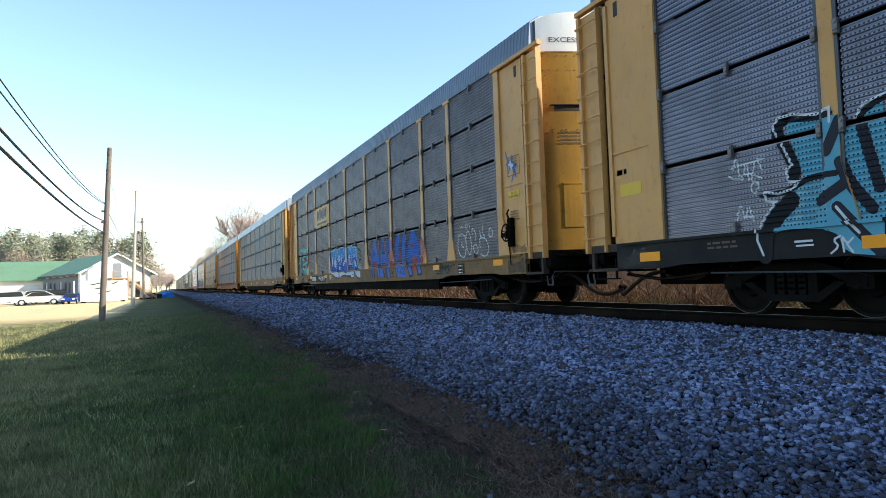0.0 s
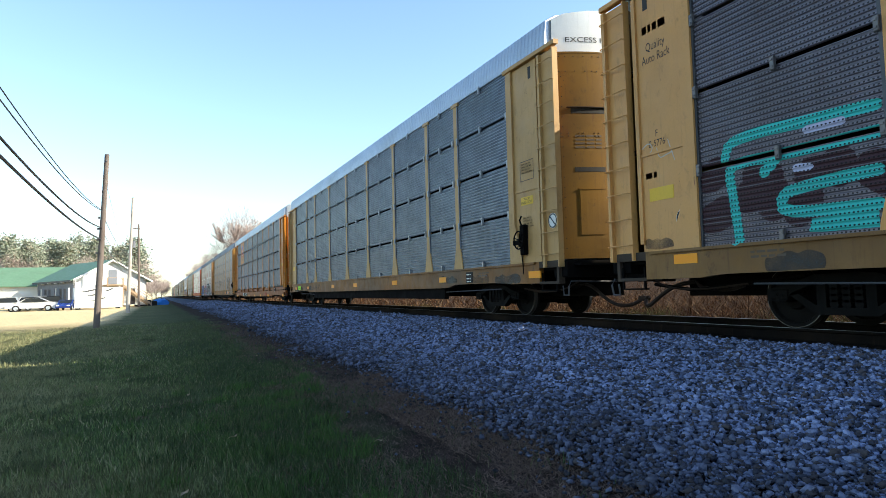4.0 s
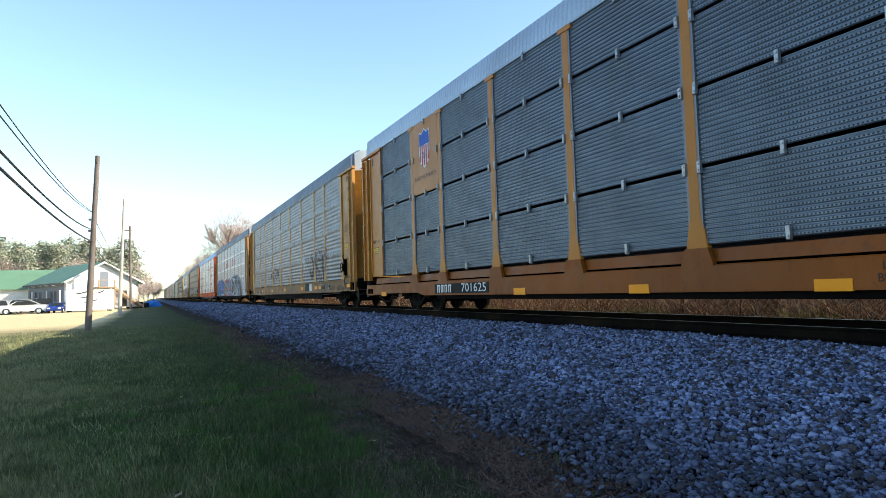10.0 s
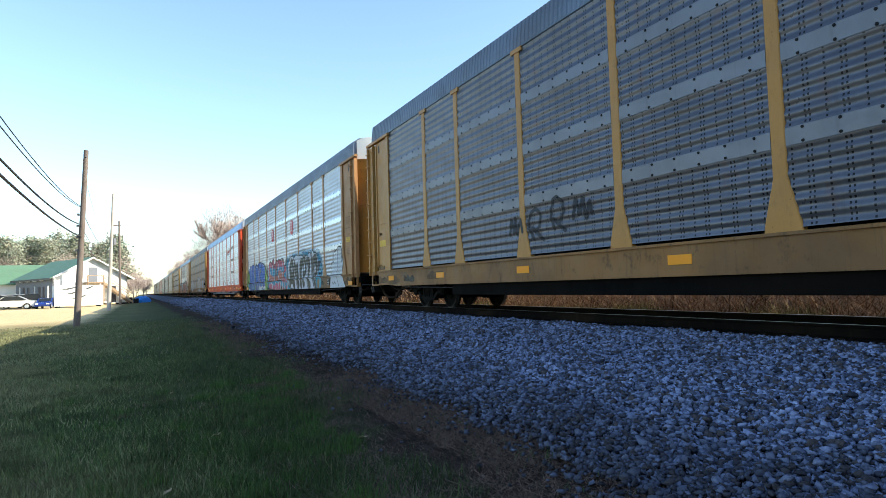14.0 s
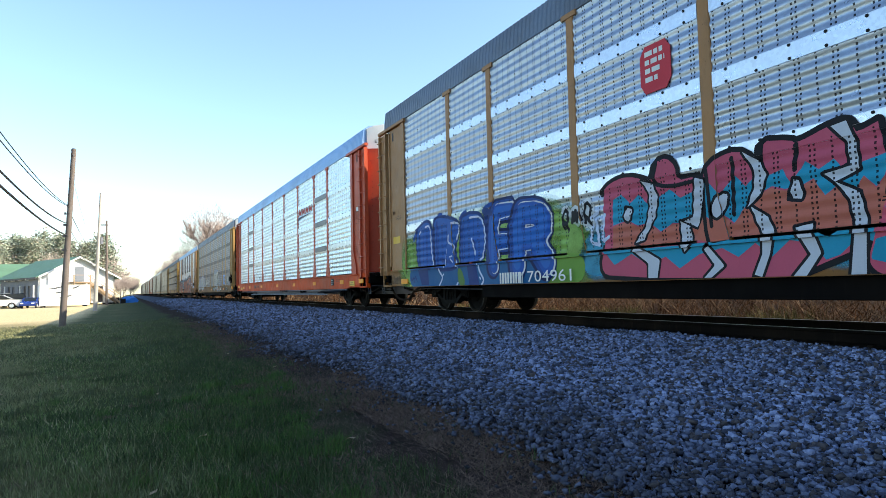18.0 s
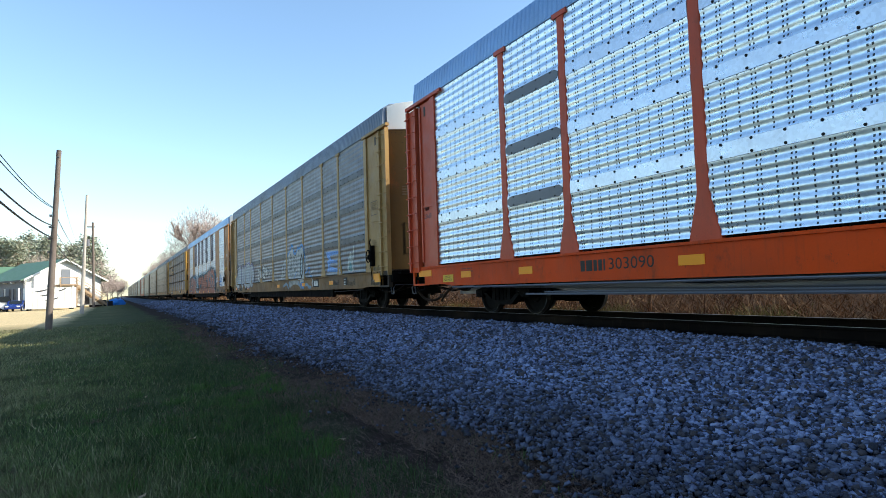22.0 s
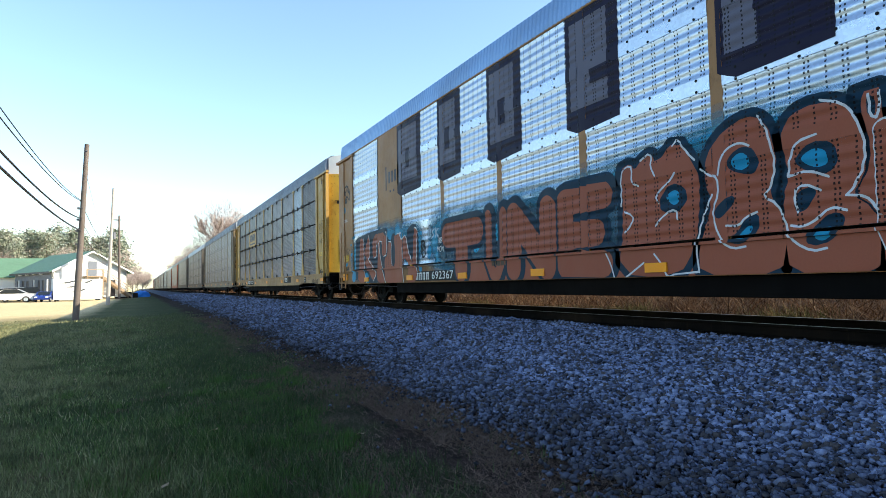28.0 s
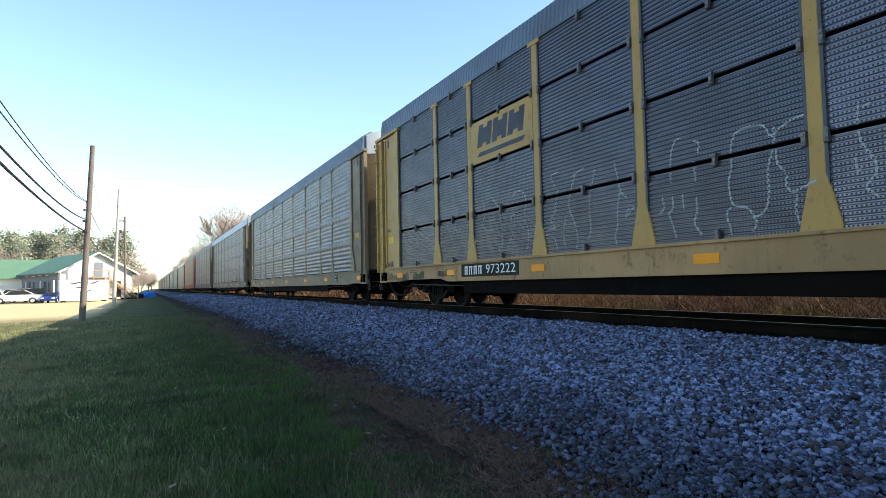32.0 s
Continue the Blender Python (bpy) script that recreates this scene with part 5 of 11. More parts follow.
def letters(i, kind, rows, layers, r, seed=1, wobble=0.03, label="sprayed graffiti letter", base=0.008, soft=1, apart=False):
    """Fat letters, each fitted into its own box (letter, left, right, foot, top); layer by layer, so that neighbours overlap evenly."""
    sets = []
    for j, (ch, left, right, z0, z1) in enumerate(rows):
        w = left - right
        rr = min(r, w * (0.40 if ch == "I" else 0.155))
        lines = page(ch, left - rr, right + rr, z0 + rr, z1 - rr, 1.0, 0.0, wobble, seed * 17 + j)
        sets.append(([chaikin(q, soft) for q in lines], rr))
    holes = "fine" if kind == "fine" else "rows"
    for n, layer in enumerate(layers):
        rgb, grow, shift = layer[:3]
        for j, (lines, rr) in enumerate(sets):
            spray(CARS[i], kind, "graffiti_letter" if n == len(layers) - 1 else "graffiti", lines, max(0.008, rr + grow), spray_paint(rgb, holes), base + (0.0012 * (n + len(layers) * j) if apart else 0.003 * n + 0.0007 * (j % 3)), label, shift, layer[3] if len(layer) > 3 and len(layer[3]) == 2 else (0.0, 9.0), mask=layer[3] if len(layer) > 3 and len(layer[3]) > 2 else None)


def wave(left, right, z0, z1, swing, step, seed):
    """Outline of a ragged band between two heights."""
    rnd = random.Random(seed)
    n = int((left - right) / step)
    low = [(left - step * i, z0 + swing * rnd.uniform(-1, 1)) for i in range(n + 1)]
    high = [(left - step * i, z1 + swing * rnd.uniform(-1, 1)) for i in range(n + 1)]
    return low + high[::-1]


def fog(i, kind, line, r, rgb, lift=0.002, edge=0.30, clip=(0.0, 9.0), label="soft sprayed background"):
    """A broad sprayed field whose rim thins out in three steps."""
    holes = "fine" if kind == "fine" else "rows"
    for n, (grow, alpha) in enumerate(((edge, 0.14), (edge * 0.8, 0.2), (edge * 0.6, 0.28), (edge * 0.4, 0.36), (edge * 0.2, 0.5), (0.0, 0.92))):
        spray(CARS[i], kind, "graffiti", [chaikin(line, 2)], r + grow, mist(rgb, alpha, holes), lift + 0.0006 * n, label, clip=clip)


def area(i, kind, points, rgb, lift, label="filled graffiti area", alpha=None):
    holes = "fine" if kind == "fine" else "rows"
    spray(CARS[i], kind, "graffiti", [], 0.0, mist(rgb, alpha, holes) if alpha else spray_paint(rgb, holes), lift, label, areas=[points])


def rounded(pts, times):
    """Round the corners of a closed outline."""
    for _ in range(times):
        pts = [q for (u0, z0), (u1, z1) in zip(pts, pts[1:] + pts[:1]) for q in ((u0 * 0.75 + u1 * 0.25, z0 * 0.75 + z1 * 0.25), (u0 * 0.25 + u1 * 0.75, z0 * 0.25 + z1 * 0.75))]
    return pts


def patch(i, kind, points, rgb, lift, label, soft=1, letter=False, alpha=None):
    """A filled shape of spray paint, its corners rounded."""
    holes = "fine" if kind == "fine" else "rows"
    spray(CARS[i], kind, "graffiti_letter" if letter else "graffiti", [], 0.0, mist(rgb, alpha, holes) if alpha else spray_paint(rgb, holes), lift, label, areas=[rounded(points, soft)])


def brush_line(i, kind, lines, r, rgb, lift, label, soft=2, alpha=None):
    """Sprayed lines of one width."""
    holes = "fine" if kind == "fine" else "rows"
    spray(CARS[i], kind, "graffiti", [chaikin(q, soft) for q in lines], r, mist(rgb, alpha, holes) if alpha else spray_paint(rgb, holes), lift, label)


def spot(i, kind, u, z, r, rgb, lift, label):
    brush_line(i, kind, [[(u, z), (u + 0.01, z + 0.01)]], r, rgb, lift, label, 0)


def soot(i, kind, seed):
    """Sooty smears on the sill and the corner panels at both ends of a car."""
    rnd = random.Random(seed)
    for near in (True, False):
        at = (lambda d: d) if near else (lambda d: LEN - d)
        for k, (a, b, z0, z1) in enumerate(((0.8, 1.5, 0.72, 1.06), (1.5, 2.6, 0.70, 0.98), (0.75, 1.35, 1.15, 1.36), (2.9, 3.7, 0.74, 1.0), (4.6, 5.6, 0.78, 1.02))):
            if rnd.random() < 0.25:
                continue
            n = 7
            low = [(at(a + (b - a) * j / n), z0 + rnd.uniform(-0.03, 0.10) * (z1 - z0)) for j in range(n + 1)]
            high = [(at(a + (b - a) * j / n), z1 - rnd.uniform(0.0, 0.55) * (z1 - z0)) for j in range(n + 1)]
            if not near:
                low, high = low[::-1], high[::-1]
            patch(i, kind, low + high[::-1], (0.018, 0.013, 0.010), 0.0012 + 0.0004 * k, "sooty smear", 2, False, rnd.uniform(0.35, 0.75))


def tally(i, kind, left, right, z0, z1, n, r, rgb, seed, drop=0.0):
    """Hand-brushed words as plain upright strokes; drop: fall of the line towards the right."""
    rnd = random.Random(seed)
    lines = []
    for k in range(n):
        f = (k + 0.5) / n
        u, dz = left + (right - left) * f, -drop * f
        lines.append([(u + rnd.uniform(-0.03, 0.03), z0 + dz + rnd.uniform(-0.02, 0.02)), (u + rnd.uniform(-0.04, 0.04), z1 + dz + rnd.uniform(-0.03, 0.03))])
    brush_line(i, kind, lines, r, rgb, 0.006, "white brushed strokes", 0)


PALE_BLUE, TAN_SPRAY = (0.115, 0.33, 0.44), (0.30, 0.16, 0.06)


def haze(i, kind, left, right, z0, z1, n, r, rgb, seed, lift=0.002, label="sprayed graffiti background"):
    spray(CARS[i], kind, "graffiti", cloud(left, right, z0, z1, n, seed), r, spray_paint(rgb, "fine" if kind == "fine" else "rows"), lift, label)


def number_panel(i, u, w, marks, digits, z=0.91, h=0.30):
    """Dark plate on the sill: owner's marks as bars, then the digits."""
    car = CARS[i]
    p = plate(car, "number_panel", u, z, w, h, DARK_SILL, x=-SIDE - 0.047, label="black number panel")
    x = -SIDE - 0.056
    m = Mesh()
    lw = 0.17
    start = u + w / 2 - 0.18
    for k in range(marks):
        a = start - k * (lw + 0.06)
        for q in ((a, a - 0.045, -0.1, 0.1), (a - 0.05, a - lw, 0.06, 0.1), (a - 0.09, a - lw + 0.02, -0.1, 0.055)):
            m.add([(x, q[0], z + q[2]), (x, q[1], z + q[2]), (x, q[1], z + q[3]), (x, q[0], z + q[3])], [(0, 1, 2, 3)])
    tagged(part("owner_mark", m, INK_WHITE, p), kind="stuff")
    return body_text(p, digits, u - w / 2 + 0.15 + 0.10 * len(digits), z, 0.29, INK_WHITE, x=x, name="car_number", squeeze=0.21 * len(digits))


def reflectors(i, us, z=0.90, w=0.42):
    for u in us:
        plate(CARS[i], "reflector", u, z, w, 0.14, REFLECT, x=-SIDE - 0.049 - (0.026 if i in (5, 8) else 0.0), label="amber reflective strip")


def stencils(i, ink=INK_BROWN, warning=True, far=True):
    """Usual marks on the corner panels of a car."""
    car = CARS[i]
    ink = INK_BROWN if ink is INK_DARK else ink
    frame_box(car, 1.18, 3.05, 0.52, 0.42, ink)
    bars(car, "stencil", 1.18, 3.18, 0.42, 4, ink)
    zw = 1.97 if i == 9 else 2.42
    bars(car, "stencil", 1.18, 2.62 if i == 9 else 2.05, 0.4, 4, ink)
    if warning:
        p = plate(car, "warning_label", 1.20, zw, 0.46, 0.17, LABEL_Y, x=-SIDE - 0.012)
        body_text(p, "THIS CAR\nEXCESS HEIGHT", 1.20, zw, 0.07, INK_DARK, x=-SIDE - 0.021, squeeze=0.42)
    bars(car, "stencil", 3.1, 0.97, 0.6, 2, ink, x=-SIDE - 0.0485, h=0.03)
    bars(car, "stencil", LEN - 3.0, 0.99, 0.6, 2, ink, x=-SIDE - 0.0485, h=0.03)
    plate(car, "test_panel", 3.9, 0.90, 0.36, 0.26, DARK_SILL, x=-SIDE - 0.047, label="black inspection stencil panel")
    for du, dz in ((0, 0.08), (0, -0.02), (0, -0.09)):
        bars(car, "stencil", 3.9, 0.88 + dz, 0.28, 1, INK_WHITE, x=-SIDE - 0.0565, h=0.025)
    if far:
        if i not in (5, 6, 7):
            bars(car, "car_mark", LEN - 0.95, 2.26, 0.24, 1, ink, h=0.09, ragged=False)
        if i in (2, 3):
            body_text(car, {2: "556148", 3: "2160"}[i], LEN - 1.28, 2.30, 0.15, INK_DARK, squeeze=0.42, name="car_number")
        lab = None if i == 6 else plate(car, "warning_label", LEN - 1.15, 1.66 if i == 7 else 2.0, 0.5, 0.12 if i == 7 else 0.2, LABEL_Y, x=-SIDE - 0.012)
        if i == 3:
            body_text(lab, "THIS CAR\nEXCESS HEIGHT", LEN - 1.15, 2.0, 0.07, INK_DARK, x=-SIDE - 0.021, squeeze=0.42)
            frame_box(lab, LEN - 1.15, 2.0, 0.5, 0.2, INK_DARK, x=-SIDE - 0.018)
    if i == 9:
        return
    # small mark on the end: on the door of the ribbed cars, else on the white sheet
    ribbed = i in (4, 5, 7)
    mark = lettering("lettering", "EXCESS HEIGHT", 0.11 if ribbed else 0.15, INK_BROWN if ribbed else INK_DARK, car, (-0.45, 0.0, 4.10 if ribbed else 5.50), (90, 0, 0), squeeze=1.0 if ribbed else 1.35)
    for v in mark.data.vertices:
        v.co.z = 0.004 - door_y(v.co.x - 0.45)
    bars_end = Mesh()
    for k in range(4):
        for a, b in ((-1.0, -0.82), (-0.79, -0.63), (-0.60, -0.48)):
            ya, yb = door_y(a) - 0.004, door_y(b) - 0.004
            bars_end.add([(a, ya, 3.55 - k * 0.075), (b, yb, 3.55 - k * 0.075), (b, yb, 3.59 - k * 0.075), (a, ya, 3.59 - k * 0.075)], [(0, 1, 2, 3)])
    part("stencil", bars_end, ink, car)


def notice_disc(i, u, z, r=0.15, x=-SIDE - 0.036):
    """Round white sticker with a dark ring and slash."""
    disc = part("notice_disc", Mesh().lathe([(x - 0.003, r), (x + 0.003, r)], (0, u, z), 24), INK_WHITE, CARS[i], "round white sticker with a dark slash")
    m = Mesh().tube([(x - 0.005, u + (r - 0.02) * math.cos(a * math.pi / 12), z + (r - 0.02) * math.sin(a * math.pi / 12)) for a in range(25)], 0.012, 4)
    part("slash", m.tube([(x - 0.005, u + 0.1, z + 0.1), (x - 0.005, u - 0.1, z - 0.1)], 0.014, 4), BAND_DARK, disc)


def emblem(i, ua, ub, z0, z1, field=BUFF, ink=INK_BLUE):
    """Square emblem sheet: a plain field with a slanted block mark and a bar under it."""
    car = CARS[i]
    p_sheet = part("emblem_panel", Mesh().box(-SIDE - 0.028, -SIDE, ua, ub, z0, z1, 0.004), field, car, "yellow emblem sheet with dark block marks")
    h, w = z1 - z0, ub - ua
    x = -SIDE - 0.032
    m = Mesh()
    rim = [(0, 0), (0.30, 0), (0.35, 0.16), (0.62, 0.16), (0.58, 0), (0.86, 0), (1.0, 1.0), (0.72, 1.0), (0.68, 0.82), (0.42, 0.82), (0.45, 1.0), (0.15, 1.0)]
    zb, zt = z1 - h * 0.64, z1 - h * 0.12
    for k in range(3):
        a = ub - w * (0.12 + 0.255 * k)
        part("emblem_block", Mesh().add([(x, a - p * w * 0.27, zb + q * (zt - zb)) for p, q in rim], [tuple(range(12))]), ink, p_sheet, "slanted dark block")
    m.add([(x, ub - w * 0.12, z0 + h * 0.14), (x, ua + w * 0.14, z0 + h * 0.14), (x, ua + w * 0.10, z0 + h * 0.24), (x, ub - w * 0.16, z0 + h * 0.24)], [(0, 1, 2, 3)])
    part("emblem_bar", m, ink, p_sheet)


def decorate():
    half = [MID - 8.1, MID - 4.3, MID + 0.2, MID + 4.3, MID + 8.2]
    for i in range(0, 12):
        spots = {8: [0.95, 10.5, 13.6, 16.75, 20.0, 23.8], 5: [0.85, 25.4], 2: [0.95, 5.5, 9.3, 13.8, 17.25, 22.3, 25.3], 3: [0.95, 6.7, 10.25, 13.36, 16.9, 25.3], 6: [0.63, 2.74, 6.5, 10.1, 13.8, 18.1, 22.0, 24.3], 7: [0.95, 5.5, 9.3, 13.8, 21.6, 25.47], 1: [1.95, 5.5, 18.58, 21.79, 25.6], 0: [0.95, 5.5, 13.8, 18.0, 22.15, 25.64], 4: [0.95, 5.5, 6.28, 9.2, 13.8, 17.9, 21.8, 25.3]}.get(i, [0.95, *half, LEN - 1.9])
        reflectors(i, spots, z=0.80 if i in (5, 8) else 0.53 if i == 3 else 0.98 if i == 1 else 0.88, w=0.44)
        if i != 8:
            stencils(i, INK_RED if i == 6 else INK_BROWN if i in (2, 3) else INK_DARK, warning=i not in (6, 7))
    for i, kind in ((0, "fine"), (1, "fine"), (2, "fine"), (4, "rib"), (5, "rib"), (7, "rib"), (8, "flush"), (9, "fine")):
        soot(i, kind, 70 + i)
    # car 0: pale blue letters over the dark sill
    patch(0, "fine", [(23.25, 2.35), (23.13, 2.44), (22.84, 2.38), (22.65, 2.39), (22.52, 2.24), (22.31, 2.13), (22.32, 1.98), (22.23, 1.53), (22.11, 1.33), (22.14, 0.73), (22.55, 0.75), (22.66, 1.07), (23.37, 1.1), (23.52, 1.02), (23.57, 0.8), (23.67, 0.8), (23.61, 1.16), (23.47, 1.41), (23.21, 1.49), (23.03, 1.66), (23.06, 1.8), (23.15, 2.09)], PALE_BLUE, 0.006, "pale blue graffiti letter", letter=True)
    patch(0, "fine", [(22.38, 2.23), (22.28, 2.35), (22.04, 2.41), (22.14, 0.75), (22.15, 1.4), (22.29, 1.91)], PALE_BLUE, 0.0066, "pale blue graffiti letter", letter=True)
    patch(0, "fine", [(23.15, 1.61), (22.69, 1.67), (22.68, 1.22), (23.22, 1.14), (23.37, 1.15)], (0.20, 0.44, 0.55), 0.0078, "lighter blue sprayed fill", soft=2, alpha=0.6)
    brush_line(0, "fine", [[(23.34, 2.25), (23.37, 2.37), (23.24, 2.45)], [(23.34, 2.27), (23.23, 2.05), (23.13, 1.82), (23.16, 1.72)]], 0.075, INK, 0.009, "black shade of a letter")
    brush_line(0, "fine", [[(23.21, 1.44), (23.46, 1.24), (23.57, 1.03), (23.58, 0.8)]], 0.11, INK, 0.009, "black shade of a letter")
    brush_line(0, "fine", [[(22.72, 1.95), (22.55, 2.27)], [(22.57, 1.8), (22.49, 1.56), (22.26, 1.24)], [(22.83, 1.39), (22.55, 1.54)], [(22.63, 1.3), (22.35, 0.96), (22.18, 0.78)], [(22.33, 2.19), (22.27, 1.89), (22.17, 1.46)]], 0.065, (0.02, 0.02, 0.03), 0.009, "black shade of a letter", soft=1)
    brush_line(0, "fine", [[(23.62, 1.56), (23.27, 1.55), (22.96, 1.69), (22.62, 1.68)], [(23.24, 2.44), (22.85, 2.36), (22.65, 2.37)], [(22.37, 2.21), (22.26, 2.33), (22.04, 2.41)]], 0.035, INK, 0.009, "black rim of a letter")
    brush_line(0, "fine", [[(23.36, 2.26), (23.41, 2.38), (23.33, 2.48), (23.13, 2.48), (22.84, 2.4), (22.65, 2.44), (22.66, 2.27)], [(23.3, 2.15), (23.17, 1.86), (23.26, 1.83), (23.23, 1.68), (23.09, 1.66), (23.19, 1.58), (23.39, 1.55), (23.58, 1.6), (23.56, 1.48), (23.41, 1.46), (23.57, 1.3), (23.67, 1.16), (23.68, 0.99), (23.6, 0.8)], [(22.41, 2.21), (22.3, 2.38), (22.05, 2.44)], [(22.64, 1.3), (22.53, 1.15), (22.39, 0.99)]], 0.016, WHITE, 0.0105, "thin white outline", soft=0)
    brush_line(0, "fine", [[(24.04, 1.95), (23.98, 2.15), (23.92, 1.71), (23.82, 2.08), (23.79, 1.69), (23.67, 2.09), (23.6, 1.89)], [(24.12, 1.89), (24, 1.81), (23.82, 1.89), (23.6, 1.78)], [(23.74, 1.77), (23.64, 1.72), (23.71, 1.58), (23.79, 1.67), (23.72, 1.77)], [(24.01, 1.27), (23.95, 1.53), (23.88, 1.23), (23.83, 1.49), (23.76, 1.25)], [(24.03, 1.36), (23.72, 1.29)], [(24.08, 1.98), (23.55, 2.03)]], 0.011, WHITE, 0.006, "thin white scrawl", soft=1)
    brush_line(0, "fine", [[(22.6, 0.97), (22.69, 0.93), (22.62, 0.85), (22.72, 0.78)], [(22.57, 0.79), (22.59, 0.98), (22.53, 0.87), (22.46, 0.94)], [(22.53, 0.87), (22.47, 0.78)], [(23.16, 0.94), (22.94, 0.94)], [(23.14, 0.89), (22.93, 0.89)]], 0.012, WHITE, 0.0105, "thin white scrawl", soft=1)
    # car 1
    emblem(1, POSTS[5] + 0.1, POSTS[6] - 0.1, 3.36, 4.34, LEMON)
    number_panel(1, 20.15, 3.0, 4, "962812", z=0.89)
    body_text(CARS[1], "R1", 17.54, 0.90, 0.33, INK_WHITE, x=-SIDE - 0.062, squeeze=0.43)
    brush_line(1, "fine", [[(4.07, 1.75), (4.16, 1.51), (4.07, 1.26), (3.83, 1.16), (3.71, 1.24), (3.66, 1.46), (3.68, 1.68), (3.85, 1.79), (4.07, 1.75)], [(3.62, 1.8), (3.67, 1.59), (3.59, 1.31), (3.43, 1.2), (3.35, 1.42), (3.4, 1.69), (3.49, 1.83), (3.62, 1.8)], [(3.29, 1.71), (3.31, 1.88), (3.18, 1.82), (3.08, 1.69), (3.14, 1.56)], [(3.26, 1.41), (3.15, 1.49), (3, 1.39), (3.03, 1.23), (3.2, 1.24), (3.26, 1.41)], [(2.89, 1.37), (2.91, 1.62), (2.65, 1.6), (2.47, 1.45), (2.46, 1.26), (2.63, 1.13), (2.86, 1.21)], [(2.9, 1.78), (2.84, 1.61)], [(2.72, 1.9), (2.76, 1.72), (2.64, 1.63)], [(2.42, 1.6), (2.43, 1.75), (2.32, 1.81), (2.22, 1.68), (2.29, 1.58), (2.42, 1.62)], [(3.87, 1.57), (3.96, 1.49), (3.79, 1.43)]], 0.017, WHITE, 0.006, "thin white bubble letters")
    brush_line(1, "fine", [[(3.99, 1.99), (3.94, 1.93), (3.84, 2), (3.79, 1.91)], [(3.68, 1.94), (3.6, 2.04), (3.52, 1.94), (3.61, 1.89), (3.68, 1.94)], [(3.37, 2.03), (3.48, 2), (3.39, 1.91), (3.44, 1.9)]], 0.012, WHITE, 0.006, "thin white scrawl", soft=1)
    brush_line(1, "fine", [[(5.32, 1.07), (5.25, 0.91), (5.15, 1.05), (5.08, 0.91), (4.96, 1.02), (4.86, 0.9), (4.75, 1.03), (4.65, 0.91), (4.47, 1)], [(4.58, 0.98), (4.27, 1.03)]], 0.015, INK, 0.006, "thin black scrawl", soft=1)
    patch(1, "fine", [(11.9, 1.95), (11.37, 2.31), (10.92, 2.23), (10.51, 2.23), (9.6, 2.26), (9.44, 2.13), (9.46, 1.75), (9.5, 1.08), (11.95, 1.2), (12.06, 1.52)], (0.015, 0.012, 0.014), 0.003, "black shade round the letters", alpha=0.92)
    patch(1, "fine", [(11.84, 1.93), (11.53, 1.88), (11.69, 1.31), (11.87, 1.23)], (0.30, 0.035, 0.040), 0.0045, "dark red glow", soft=2, alpha=0.8)
    patch(1, "fine", [(10.92, 1.96), (10.66, 2.08), (10.64, 1.78), (10.83, 1.75)], (0.30, 0.035, 0.040), 0.0045, "dark red glow", soft=2, alpha=0.8)
    patch(1, "fine", [(10.19, 1.86), (9.95, 2.05), (9.91, 1.97), (10.11, 1.62)], (0.30, 0.035, 0.040), 0.0045, "dark red glow", soft=2, alpha=0.8)
    patch(1, "fine", [(9.77, 1.56), (9.46, 1.64), (9.48, 1.4), (9.66, 1.4)], (0.30, 0.035, 0.040), 0.0045, "dark red glow", soft=2, alpha=0.8)
    patch(1, "fine", [(11.31, 2.2), (11.09, 2.2), (10.97, 1.86), (10.78, 1.62), (10.64, 1.18), (10.87, 1.18), (10.98, 1.38), (11.32, 1.39), (11.43, 1.2), (11.7, 1.2), (11.66, 1.66), (11.43, 1.89)], (0.012, 0.115, 0.50), 0.006, "bright blue graffiti letter", letter=True)
    patch(1, "fine", [(11.39, 1.73), (11.2, 1.75), (11.19, 1.57), (11.4, 1.56)], (0.015, 0.012, 0.014), 0.0075, "dark counter")
    patch(1, "fine", [(11.32, 1.36), (11.01, 1.36), (10.87, 1.17), (11.29, 1.19)], (0.30, 0.035, 0.040), 0.0068, "red counter")
    patch(1, "fine", [(10.47, 1.91), (10.39, 2.13), (10.23, 2.23), (10.05, 2.16), (10.14, 1.97), (10.3, 1.76), (10.32, 1.56), (10.08, 1.59), (9.92, 1.71), (9.79, 1.93), (9.61, 2.12), (9.48, 2.02), (9.48, 1.84), (9.65, 1.68), (9.91, 1.6), (9.74, 1.46), (9.57, 1.18), (9.91, 1.17), (10.08, 1.32), (10.26, 1.34), (10.31, 1.19), (10.55, 1.18), (10.54, 1.52)], (0.012, 0.115, 0.50), 0.006, "bright blue graffiti letter", letter=True)
    patch(1, "fine", [(10.2, 1.32), (10.08, 1.32), (9.94, 1.17), (10.25, 1.18)], (0.30, 0.035, 0.040), 0.0068, "red counter")
    patch(1, "fine", [(11.55, 1.14), (11.25, 1.13), (11.14, 0.8), (11.39, 0.77)], (0.012, 0.115, 0.50), 0.006, "blue foot of a letter", soft=0)
    patch(1, "fine", [(10.79, 1.12), (10.54, 1.11), (10.53, 0.83), (10.81, 0.83)], (0.012, 0.115, 0.50), 0.006, "blue foot of a letter", soft=0)
    patch(1, "fine", [(10.51, 1.11), (10.18, 1.1), (10.04, 0.82), (10.47, 0.8)], (0.012, 0.115, 0.50), 0.006, "blue foot of a letter", soft=0)
    patch(1, "fine", [(9.81, 1.1), (9.53, 1.11), (9.38, 0.77), (9.69, 0.75)], (0.012, 0.115, 0.50), 0.006, "blue foot of a letter", soft=0)
